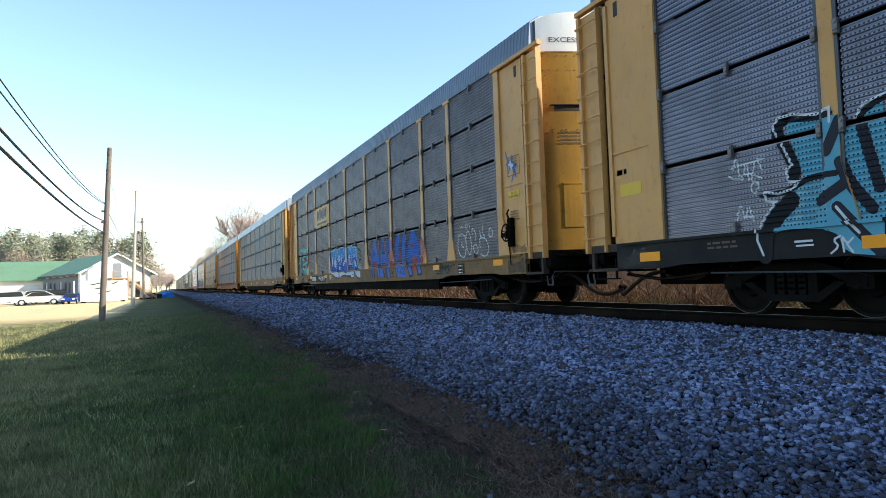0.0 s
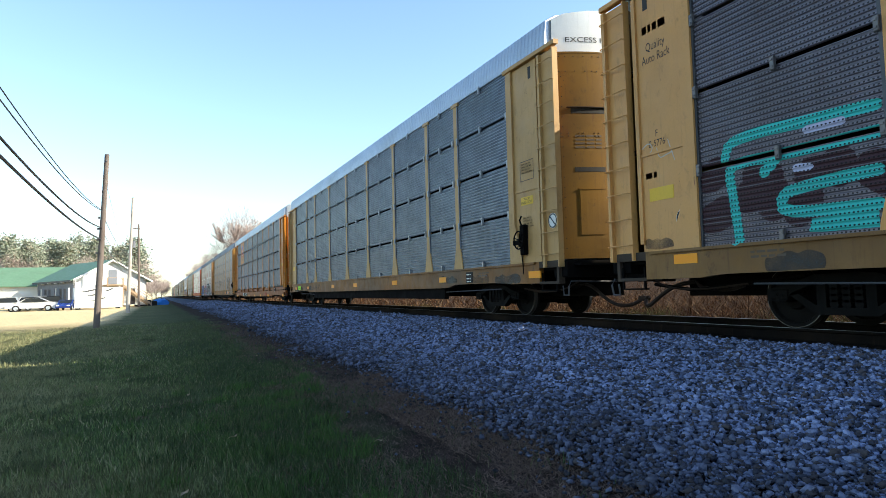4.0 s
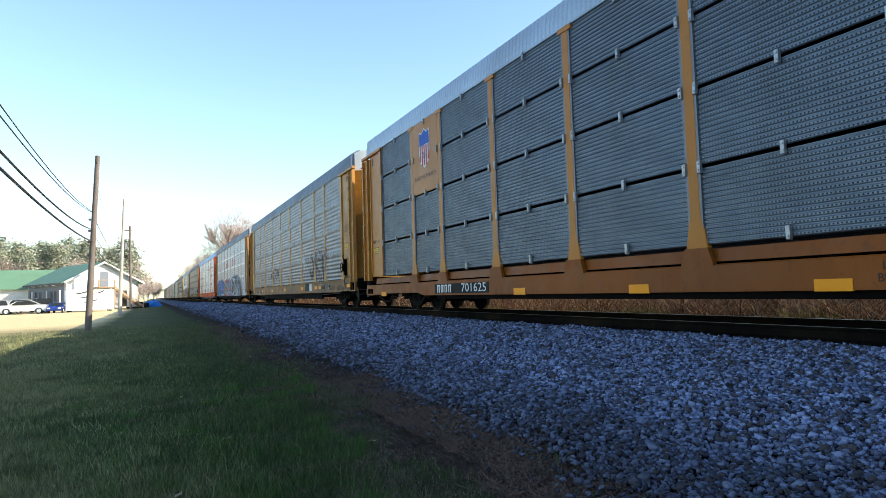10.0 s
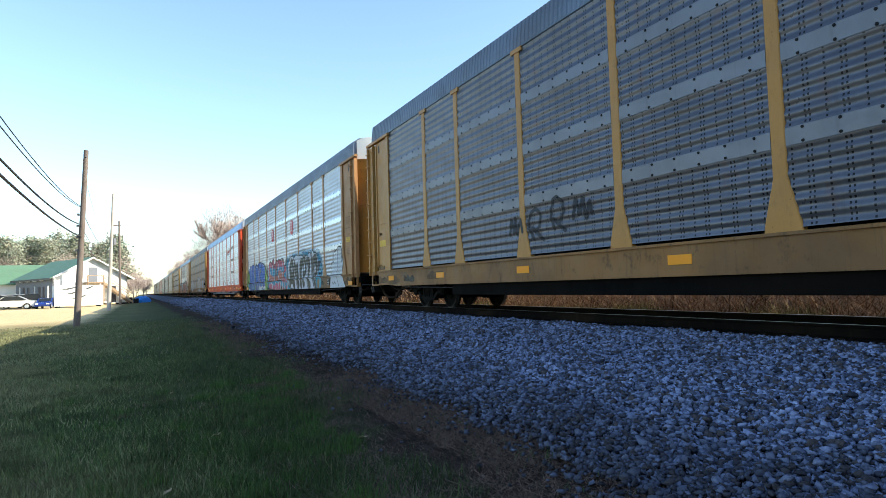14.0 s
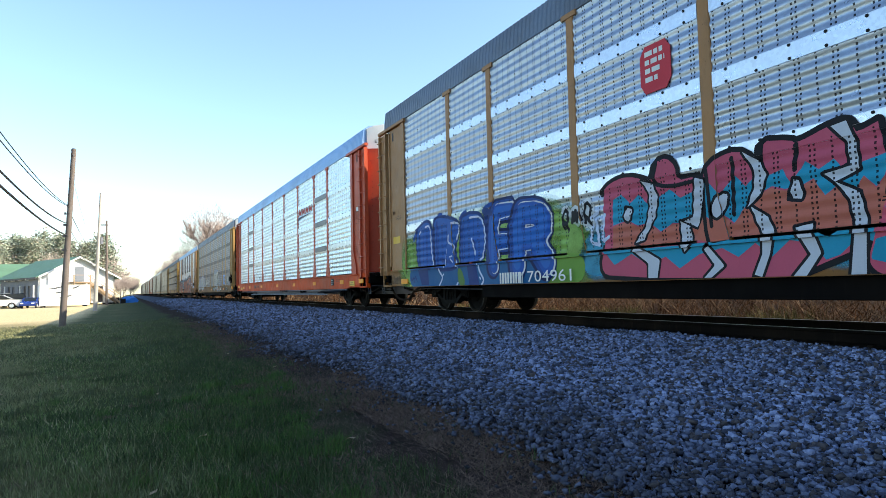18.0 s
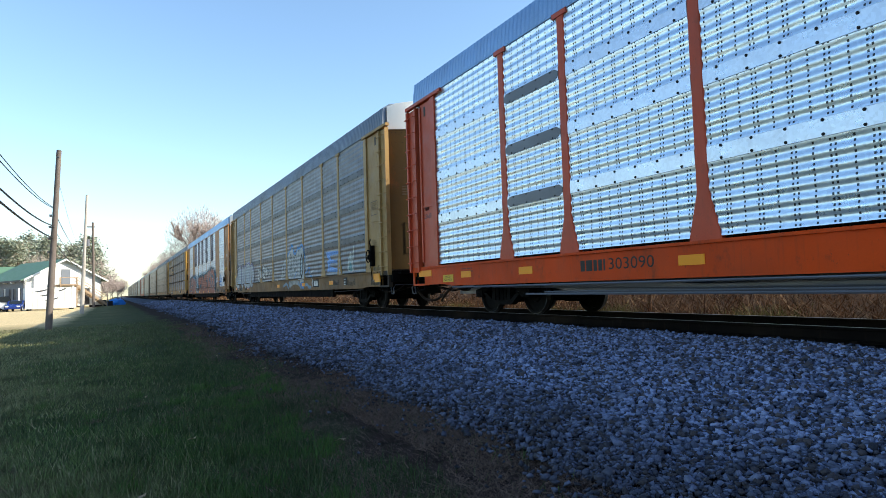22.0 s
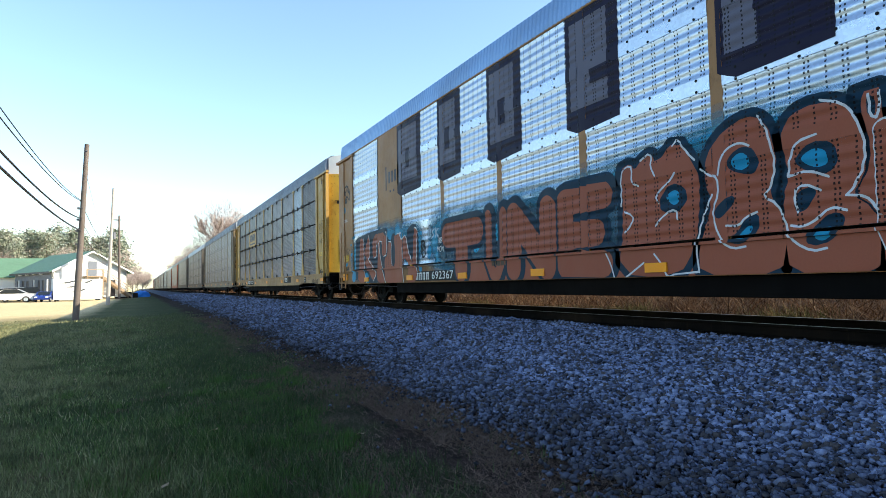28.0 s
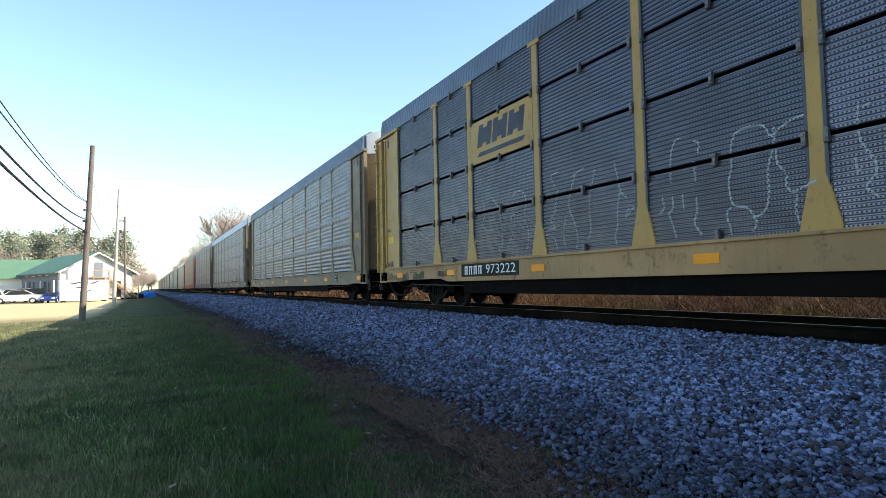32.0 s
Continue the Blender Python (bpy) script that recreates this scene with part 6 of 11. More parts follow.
    patch(1, "fine", [(11.22, 1.13), (10.92, 1.13), (10.97, 1.01), (11.08, 1.01)], (0.30, 0.035, 0.040), 0.006, "red foot")
    patch(1, "fine", [(10.08, 1.09), (9.85, 1.09), (9.91, 0.96), (10.03, 0.96)], (0.30, 0.035, 0.040), 0.006, "red foot")
    patch(1, "fine", [(9.41, 2.01), (9.22, 2.05), (9.16, 1.77), (9.12, 1.32), (9.5, 1.34), (9.44, 1.67)], (0.36, 0.10, 0.13), 0.006, "pink sprayed post")
    patch(1, "fine", [(9.5, 1.34), (9.12, 1.32), (9.02, 1.09), (9.53, 1.08)], (0.22, 0.015, 0.015), 0.006, "red sprayed post foot")
    patch(1, "fine", [(9.13, 2.01), (9, 2.06), (8.97, 1.8), (9.07, 1.68)], (0.30, 0.035, 0.040), 0.0045, "dark red glow", soft=2, alpha=0.8)
    brush_line(1, "fine", [[(11.55, 1.14), (11.32, 0.77)], [(11.14, 0.79), (11.22, 1.13)], [(10.81, 1.1), (10.81, 0.83)], [(10.53, 1.11), (10.51, 0.81)], [(10.18, 1.1), (10.02, 0.81)], [(9.83, 1.09), (9.69, 0.75)], [(9.52, 1.09), (9.37, 0.76)]], 0.03, (0.015, 0.012, 0.014), 0.0075, "black rim of a letter", soft=0)
    brush_line(1, "fine", [[(9.27, 1.03), (9.27, 0.86), (9.19, 0.96), (9.17, 0.85), (9.09, 0.98), (9.02, 0.92)], [(9.31, 0.79), (9.02, 0.8)], [(9.95, 0.9), (9.87, 0.93), (9.81, 0.84), (9.9, 0.76)]], 0.012, (0.015, 0.012, 0.014), 0.0078, "thin black scrawl", soft=1)
    patch(1, "fine", [(9.08, 2.32), (8.74, 2.34), (7.88, 2.28), (6.77, 2.25), (6.66, 2.16), (6.73, 1.16), (9.19, 1.2)], (0.015, 0.012, 0.014), 0.003, "black shade round the letters", alpha=0.92)
    patch(1, "fine", [(8.7, 2.21), (8.48, 2.08), (8.61, 1.87), (8.72, 1.22), (9.01, 1.2), (9.04, 1.63), (8.92, 2.01)], (0.012, 0.115, 0.50), 0.006, "bright blue graffiti letter", letter=True)
    patch(1, "fine", [(8.3, 2.06), (8.14, 2.15), (7.94, 2.08), (8.04, 1.71), (8.13, 1.18), (8.44, 1.19)], (0.012, 0.115, 0.50), 0.006, "bright blue graffiti letter", letter=True)
    patch(1, "fine", [(8.69, 1.6), (8.44, 1.61), (8.47, 1.21), (8.69, 1.2)], (0.30, 0.035, 0.040), 0.0055, "red counter")
    patch(1, "fine", [(7.39, 2.21), (7.24, 2.21), (7.12, 2), (6.92, 1.85), (6.87, 1.49), (6.77, 1.16), (6.99, 1.15), (7.06, 1.38), (7.54, 1.39), (7.55, 1.14), (7.93, 1.17), (7.85, 1.6), (7.63, 2)], (0.012, 0.115, 0.50), 0.006, "bright blue graffiti letter", letter=True)
    patch(1, "fine", [(7.58, 1.77), (7.35, 1.79), (7.36, 1.66), (7.59, 1.65)], (0.30, 0.035, 0.040), 0.0075, "red counter")
    patch(1, "fine", [(7.51, 1.37), (7.06, 1.37), (6.99, 1.15), (7.48, 1.14)], (0.30, 0.035, 0.040), 0.0072, "red counter")
    patch(1, "fine", [(8.9, 1.12), (7.96, 1.12), (7.88, 0.77), (8.75, 0.78)], (0.012, 0.115, 0.50), 0.006, "blue foot of a letter", soft=0)
    patch(1, "fine", [(7.79, 1.11), (7.44, 1.1), (7.33, 0.81), (7.6, 0.77)], (0.012, 0.115, 0.50), 0.006, "blue foot of a letter", soft=0)
    patch(1, "fine", [(6.97, 1.12), (6.73, 1.11), (6.58, 0.84), (6.91, 0.83)], (0.012, 0.115, 0.50), 0.006, "blue foot of a letter", soft=0)
    patch(1, "fine", [(7.38, 1.1), (6.99, 1.1), (7.11, 0.88), (7.26, 0.91)], (0.42, 0.04, 0.025), 0.006, "red foot")
    brush_line(1, "fine", [[(7.79, 1.11), (7.6, 0.77), (7.33, 0.8), (7.44, 1.08)], [(6.97, 1.12), (6.91, 0.81), (6.56, 0.83), (6.73, 1.11)], [(8.92, 1.12), (8.75, 0.76)]], 0.03, (0.015, 0.012, 0.014), 0.0075, "black rim of a letter", soft=0)
    brush_line(1, "fine", [[(8.67, 1.02), (8.66, 0.89), (8.54, 0.97), (8.52, 0.86)], [(8.4, 1.02), (8.39, 0.84), (8.27, 0.96)], [(8.22, 1.03), (8.07, 0.95), (8.23, 0.83), (8, 0.86), (8.01, 1.03)]], 0.018, (0.015, 0.012, 0.014), 0.0078, "thin black scrawl", soft=1)
    patch(1, "fine", [(6.8, 1.83), (6.64, 1.86), (6.64, 1.38), (6.72, 1.38)], (0.30, 0.035, 0.040), 0.0045, "dark red glow", soft=2, alpha=0.8)
    patch(1, "fine", [(6.63, 1.85), (6.4, 1.85), (6.35, 1.5), (6.46, 1.33), (6.7, 1.36)], (0.36, 0.10, 0.13), 0.006, "pink sprayed post")
    patch(1, "fine", [(6.72, 1.35), (6.45, 1.35), (6.49, 1.14), (6.73, 1.11)], (0.22, 0.015, 0.015), 0.006, "red sprayed post foot")
    brush_line(1, "fine", [[(6.4, 1.58), (6.34, 1.65), (6.28, 1.5), (6.35, 1.31)], [(6.55, 1.91), (6.5, 1.75)], [(6.42, 1.78), (6.33, 1.84)]], 0.014, (0.015, 0.012, 0.014), 0.0078, "thin black scrawl", soft=1)
    brush_line(1, "fine", [[(5.33, 1.06), (5.23, 0.91), (5.17, 1.07), (5.13, 0.89), (5.05, 1.03), (4.96, 0.88), (4.85, 1.01)], [(4.82, 0.95), (4.67, 1.01)]], 0.035, (0.015, 0.012, 0.014), 0.006, "black brushed strokes", soft=0)
    brush_line(1, "fine", [[(17.72, 2.14), (16.97, 2.15), (16.71, 2.21), (15.9, 2.22), (15.24, 2.25)], [(14.89, 2.14), (14.29, 2.14), (13.49, 2.09)], [(17.76, 2.06), (17.82, 1.22)]], 0.075, INK, 0.003, "black rim of the letters", soft=1)
    patch(1, "fine", [(17.78, 2.09), (16.98, 2.09), (16.97, 2.17), (16.71, 2.17), (16.62, 2.08), (15.91, 2.15), (15.25, 2.2), (15.32, 1.14), (15.98, 1.14), (17.78, 1.2)], (0.014, 0.085, 0.40), 0.006, "deep blue graffiti field", soft=0, letter=True)
    patch(1, "fine", [(17.78, 2.09), (16.98, 2.09), (16.97, 2.17), (16.71, 2.17), (16.62, 2.08), (15.91, 2.15), (15.25, 2.2), (15.28, 1.71), (15.8, 1.68), (16.37, 1.79), (16.84, 1.72), (17.71, 1.75)], (0.05, 0.27, 0.58), 0.0075, "bright blue graffiti field", letter=True)
    patch(1, "fine", [(14.92, 2.11), (14.29, 2.09), (14.26, 2.16), (14.16, 2.14), (14.14, 2.06), (13.51, 2.06), (13.5, 1.78), (13.54, 1.59), (13.44, 1.35), (13.32, 1.17), (14.73, 1.17), (14.85, 1.68)], (0.014, 0.085, 0.40), 0.006, "deep blue graffiti field", soft=0, letter=True)
    patch(1, "fine", [(14.92, 2.11), (14.29, 2.09), (14.26, 2.16), (14.16, 2.14), (14.14, 2.06), (13.51, 2.06), (13.5, 1.78), (13.54, 1.62), (13.98, 1.61), (14.32, 1.67), (14.81, 1.64)], (0.05, 0.27, 0.58), 0.0075, "bright blue graffiti field", letter=True)
    patch(1, "fine", [(15.25, 2.2), (14.96, 2.08), (14.92, 1.79), (14.89, 1.51), (15.27, 1.52)], (0.30, 0.52, 0.76), 0.0075, "pale blue sprayed post")
    patch(1, "fine", [(15.27, 1.52), (14.89, 1.51), (14.82, 1.12), (14.72, 1.09), (15.25, 1.12)], (0.014, 0.085, 0.40), 0.0075, "deep blue sprayed post foot")
    patch(1, "fine", [(17.52, 1.82), (17.29, 1.82), (17.32, 1.38), (17.5, 1.37)], (0.48, 0.56, 0.70), 0.009, "pale graffiti fill")
    patch(1, "fine", [(17.12, 1.71), (16.74, 1.73), (16.69, 1.39), (16.87, 1.33), (17.1, 1.35)], (0.48, 0.56, 0.70), 0.009, "pale graffiti fill")
    patch(1, "fine", [(16.42, 1.83), (16.07, 1.86), (16.07, 1.58), (16.38, 1.54)], (0.48, 0.56, 0.70), 0.009, "pale graffiti fill")
    patch(1, "fine", [(15.84, 1.87), (15.68, 1.92), (15.84, 1.5), (15.95, 1.53)], (0.48, 0.56, 0.70), 0.009, "pale graffiti fill")
    patch(1, "fine", [(15.69, 1.38), (15.28, 1.66), (15.3, 1.48), (15.59, 1.33)], (0.48, 0.56, 0.70), 0.009, "pale graffiti fill")
    patch(1, "fine", [(16.34, 1.36), (16.04, 1.39), (16.03, 1.22), (16.32, 1.22)], (0.48, 0.56, 0.70), 0.009, "pale graffiti fill")
    patch(1, "fine", [(13.88, 1.57), (13.74, 1.54), (13.47, 1.21), (13.82, 1.19)], (0.48, 0.56, 0.70), 0.009, "pale graffiti fill")
    patch(1, "fine", [(14.76, 1.75), (14.49, 1.79), (14.46, 1.63), (14.64, 1.57), (14.43, 1.45), (14.69, 1.42)], (0.48, 0.56, 0.70), 0.009, "pale graffiti fill")
    patch(1, "fine", [(13.97, 1.77), (13.69, 1.77), (13.68, 1.68), (13.95, 1.67)], (0.48, 0.56, 0.70), 0.009, "pale graffiti fill")
    patch(1, "fine", [(14.53, 1.57), (14.34, 1.6), (14.31, 1.45), (14.5, 1.4)], (0.42, 0.24, 0.40), 0.0094, "pink dab", soft=2)
    patch(1, "fine", [(13.95, 1.75), (13.73, 1.75), (13.71, 1.69), (13.93, 1.69)], (0.42, 0.24, 0.40), 0.0098, "pink dab", soft=2)
    brush_line(1, "fine", [[(17.78, 2.09), (16.98, 2.09), (16.97, 2.17), (16.71, 2.17), (16.62, 2.08), (15.91, 2.15), (15.27, 2.19)], [(16.94, 2.12), (16.87, 1.79), (16.73, 1.39), (16.7, 1.23)], [(16.53, 1.69), (16.25, 1.77), (16, 1.67)], [(15.76, 1.85), (15.98, 1.46)], [(14.89, 2.11), (14.29, 2.09), (14.26, 2.16), (14.16, 2.14), (14.14, 2.05), (13.53, 2.06), (13.49, 1.8), (13.54, 1.6)], [(14.39, 2.1), (14.28, 1.82), (14.22, 1.52), (14.08, 1.27)], [(14.71, 1.41), (14.25, 1.41)], [(13.51, 1.58), (13.39, 1.33), (13.2, 1.21), (12.91, 1.23)], [(13.89, 1.56), (13.94, 1.35), (13.86, 1.2)]], 0.03, (0.30, 0.52, 0.76), 0.0105, "pale blue outline", soft=1)
    brush_line(1, "fine", [[(14.56, 1.99), (14.5, 2.01)], [(13.72, 1.93), (13.66, 1.93)], [(16.17, 1.46), (16.07, 1.47)], [(15.51, 2), (15.43, 2.02)], [(16.47, 1.98), (16.38, 1.98)], [(13.9, 1.92), (13.84, 1.92)]], 0.035, (0.30, 0.52, 0.76), 0.0105, "pale blue dots", soft=0)
    patch(1, "fine", [(13.49, 2.04), (13.29, 2), (12.86, 1.88), (12.9, 1.35), (13.12, 1.28), (13.34, 1.4), (13.47, 1.62)], (0.015, 0.012, 0.014), 0.005, "black sprayed shade")
    brush_line(1, "fine", [[(13.4, 1.96), (13.34, 1.79), (13.43, 1.61), (13.32, 1.41), (13.12, 1.29), (12.9, 1.39)], [(13.29, 1.91), (13.25, 1.73), (13.32, 1.6), (13.22, 1.44), (13.1, 1.37), (12.89, 1.5)], [(13.16, 1.82), (13.05, 1.85), (12.98, 1.73), (13.14, 1.65), (13.11, 1.57), (12.91, 1.61)]], 0.018, (0.50, 0.44, 0.27), 0.0085, "thin cream outline", soft=1)
    patch(1, "fine", [(17.51, 1.13), (16.8, 1.12), (16.19, 1.13), (16.24, 0.86), (16.77, 0.94)], (0.50, 0.57, 0.68), 0.006, "white scallop under the letters", soft=0)
    patch(1, "fine", [(16.14, 1.1), (15.2, 1.12), (15.19, 0.97), (15.72, 0.94), (16.03, 0.86)], (0.50, 0.57, 0.68), 0.006, "white scallop under the letters", soft=0)
    patch(1, "fine", [(15.14, 1.04), (14.72, 1.09), (13.75, 1.1), (13.89, 0.85), (14.21, 0.85), (14.3, 0.95), (15.09, 0.95)], (0.50, 0.57, 0.68), 0.006, "white scallop under the letters", soft=0)
    patch(1, "fine", [(13.66, 1.12), (12.92, 1.1), (12.94, 0.82), (13.32, 0.87), (13.55, 0.97)], (0.50, 0.57, 0.68), 0.006, "white scallop under the letters", soft=0)
    brush_line(1, "fine", [[(16.77, 0.92), (16.24, 0.85), (16.17, 1.05), (16.03, 0.84), (15.72, 0.94), (15.19, 0.97), (15.13, 0.93), (14.3, 0.93), (14.21, 0.84), (13.87, 0.84), (13.74, 1.09), (13.53, 0.94), (13.32, 0.85), (12.94, 0.8)]], 0.022, INK, 0.0075, "black rim of the scallops", soft=0)
    patch(1, "fine", [(14.17, 0.99), (13.83, 1.03), (13.9, 0.91), (14.1, 0.96)], (0.05, 0.27, 0.58), 0.0075, "blue patch on a scallop", soft=2)
    patch(1, "fine", [(17.91, 1.83), (17.78, 1.93), (17.78, 1.4), (17.57, 1.13), (17.71, 1.08), (17.89, 1.27), (17.98, 1.53)], (0.50, 0.57, 0.68), 0.006, "white foot of a letter")
    brush_line(1, "fine", [[(18.02, 1.79), (18, 1.5), (17.85, 1.25)]], 0.035, INK, 0.004, "black rim of a letter", soft=1)
    brush_line(1, "fine", [[(18, 1.79), (17.98, 1.5), (17.84, 1.26)]], 0.012, (0.50, 0.44, 0.27), 0.0075, "thin cream outline", soft=1)
    brush_line(1, "fine", [[(16.16, 2.45), (15.79, 2.43)], [(16.36, 2.53), (15.88, 2.53)], [(15.44, 2.55), (15.35, 2.55)]], 0.01, (0.42, 0.44, 0.48), 0.006, "thin pale scratch", soft=0)
    haze(1, "fine", 25.2, 22.9, 1.4, 2.1, 9, 0.22, (0.055, 0.028, 0.034), 8)
    brush_line(1, "fine", [[(22.88, 2.48), (23.56, 2.5), (24.43, 2.53), (24.79, 2.48), (24.86, 2.29)], [(22.86, 2.19), (23.51, 2.18), (24.03, 2.18), (24.7, 2.19), (24.81, 2.11), (24.75, 1.71), (24.69, 1.17)], [(24.12, 2.11), (24.27, 2)], [(22.89, 1.78), (23.2, 1.77), (23.75, 1.74), (24.05, 1.68), (24.03, 1.45), (23.38, 1.42), (22.91, 1.42)]], 0.072, (0.07, 0.46, 0.42), 0.006, "turquoise graffiti strokes", soft=1)
    patch(1, "fine", [(23.67, 1.35), (22.91, 1.36), (22.91, 1.17), (23.71, 1.18)], (0.07, 0.46, 0.42), 0.0066, "turquoise graffiti block", soft=0)
    brush_line(1, "fine", [[(23.67, 2.4), (23.25, 2.4)], [(23.83, 1.97), (23.66, 1.96)]], 0.05, (0.42, 0.42, 0.55), 0.009, "pale lilac smear")
    brush_line(1, "fine", [[(26.43, 2.75), (26.26, 2.83), (26.18, 2.7), (26.34, 2.62)], [(26.11, 2.71), (26.06, 2.54), (25.94, 2.56), (25.79, 2.59)], [(25.87, 2.79), (25.82, 2.64), (25.75, 2.46)]], 0.008, (0.45, 0.42, 0.36), 0.004, "thin pale scribble", soft=1)
    bars(CARS[1], "car_mark", LEN - 1.15, 4.55, 0.55, 1, INK_DARK, h=0.12)
    body_text(CARS[1], "Quality\nAuto Rack", LEN - 1.15, 4.22, 0.19, INK_DARK, squeeze=0.6)
    brush_line(1, "fine", [[(1.50, 3.40), (1.36, 3.05), (1.18, 3.34), (1.30, 2.98), (1.05, 3.06)], [(1.46, 3.12), (1.12, 2.96), (1.26, 2.72)], [(1.40, 2.92), (1.20, 3.22), (1.08, 2.80)]], 0.024, (0.05, 0.13, 0.34), 0.005, "blue scribble", 1)
    brush_line(1, "fine", [[(1.36, 3.10), (1.20, 3.06)], [(1.30, 3.16), (1.26, 3.0)]], 0.03, (0.5, 0.53, 0.56), 0.0065, "pale dab in the scribble", 1)
    notice_disc(1, 25.62, 1.57, x=-SIDE - 0.018)
    body_text(CARS[1], "F\nB-5776", 26.1, 2.86, 0.15, INK_DARK, squeeze=0.34)
    # car 2
    notice_disc(2, 0.26, 1.90)
    notice_disc(3, 0.26, 1.79)
    sign = plate(CARS[2], "repair_notice", LEN - 2.75, 0.90, 0.62, 0.2, spray_paint((0.40, 0.85, 0.04), None), x=-SIDE - 0.05, label="lime green repair notice")
    body_text(sign, "REPAIR\nDO NOT LOAD", LEN - 2.75, 0.90, 0.085, INK_DARK, x=-SIDE - 0.059, squeeze=0.54)
    body_text(CARS[2], "556148", 20.85, 0.86, 0.32, INK_DARK, x=-SIDE - 0.048, squeeze=1.05, name="car_number")
    bars(CARS[2], "owner_mark", 21.7, 0.76, 0.42, 1, INK_DARK, x=-SIDE - 0.048, h=0.2, ragged=False)
    ring = [(0.0, 0.24 * math.cos(a * math.pi / 12), 0.15 * math.sin(a * math.pi / 12)) for a in range(25)]
    part("stencil_ring", Mesh().tube([(-SIDE - 0.048, 19.85 + a[1] * 0.75, 0.90 + a[2]) for a in ring], 0.006, 4), INK_BROWN, CARS[2])
    body_text(CARS[2], "EXCEEDS\nPLATE\nF", 19.85, 0.90, 0.07, INK_BROWN, x=-SIDE - 0.048, squeeze=0.3)
    # car 3: shield on a plain yellow sheet
    a, b = POSTS[6] + 0.1, POSTS[7] - 0.1
    p = part("emblem_panel", Mesh().box(-SIDE - 0.028, -SIDE, a, b, 3.34, 5.38, 0.004), GOLD, CARS[3], "yellow sheet with a red, white and blue shield")
    sh = [(-0.36, 0.45), (-0.2, 0.38), (0.0, 0.5), (0.2, 0.38), (0.36, 0.45), (0.40, -0.1), (0.3, -0.42), (0.0, -0.58), (-0.3, -0.42), (-0.40, -0.1)]
    c = (a + b) / 2
    part("shield", Mesh().loft([[(x, c - u * 0.95, 4.62 + z * 1.05) for u, z in sh] for x in (-SIDE - 0.034, -SIDE - 0.03)]), INK_WHITE, p)
    part("shield_top", Mesh().loft([[(x, c - u * 0.92, 4.62 + z * 1.02) for u, z in ((-0.37, 0.05), (0.37, 0.05), (0.35, 0.42), (0.2, 0.36), (0.0, 0.47), (-0.2, 0.36), (-0.35, 0.42))] for x in (-SIDE - 0.039, -SIDE - 0.036)]), spray_paint((0.03, 0.10, 0.45), None), p)
    for k in range(5):
        u = -0.28 + 0.14 * k
        part("shield_stripe", Mesh().box(-SIDE - 0.038, -SIDE - 0.035, c - u - 0.035, c - u + 0.035, 4.62 - (0.40 if k in (0, 4) else 0.53), 4.66), spray_paint((0.5, 0.04, 0.06), None), p)
    body_text(p, "BUILDING AMERICA", c, 3.78, 0.16, INK_DARK, x=-SIDE - 0.031, squeeze=1.5)
    for u in (8.05, 7.80, 7.55):
        plate(CARS[3], "owner_mark", u, 0.64, 0.17, 0.15, spray_paint((0.40, 0.04, 0.02), None), x=-SIDE - 0.05, label="faded red owner mark")
    body_text(CARS[3], "L 89-4\nBLH21C", 9.55, 0.66, 0.13, INK_DARK, x=-SIDE - 0.05, squeeze=0.42)
    number_panel(3, 19.7, 3.0, 4, "701625", z=0.64, h=0.25)
    # car 4
    patch(4, "rib", [(5.16, 2.29), (4.91, 2.34), (4.72, 2.26), (4.78, 1.99), (4.76, 1.23), (4.96, 1.14), (5.01, 1.54), (5.21, 1.64), (5.24, 2.01)], (0.020, 0.021, 0.032), 0.008, "dark block letter", letter=True)
    brush_line(4, "rib", [[(7.19, 2.35), (6.93, 2.35), (6.78, 2.03), (6.81, 1.61), (7, 1.39), (7.29, 1.49), (7.36, 1.64)]], 0.13, (0.020, 0.021, 0.032), 0.008, "dark hooked letter")
    brush_line(4, "rib", [[(6.35, 2.31), (6.25, 2.47), (6.09, 2.44), (5.98, 2.23), (6.08, 1.95), (6.29, 1.87), (6.42, 2.06), (6.35, 2.31)], [(6.17, 1.86), (6.1, 1.52), (6.14, 1.26)]], 0.075, (0.020, 0.021, 0.032), 0.008, "dark looped letter")
    brush_line(4, "rib", [[(4.6, 2.33), (4.26, 2.16)], [(4.3, 2.5), (4.26, 2.45)]], 0.1, (0.24, 0.045, 0.04), 0.006, "red sprayed blob", alpha=0.6)
    brush_line(4, "rib", [[(5.83, 2.5), (5.58, 2.48), (5.11, 2.45)], [(5.81, 2.18), (5.39, 2.11)], [(5.63, 1.68), (5.73, 1.39), (5.7, 1.22), (5.52, 1.23)], [(7.38, 1.64), (7.27, 1.82)], [(6.01, 1.83), (5.94, 1.74)], [(5.4, 1.44), (5.24, 1.28)]], 0.085, (0.12, 0.030, 0.032), 0.0065, "faded dark red strokes", alpha=0.55)
    patch(4, "rib", [(4.69, 1.91), (4.55, 2.03), (4.47, 1.87), (4.5, 1.54), (4.61, 1.39), (4.69, 1.5)], (0.40, 0.30, 0.18), 0.008, "cream oval", soft=2)
    patch(4, "rib", [(4.65, 1.82), (4.58, 1.85), (4.58, 1.58), (4.66, 1.52)], (0.32, 0.05, 0.045), 0.0095, "red oval core", soft=2)
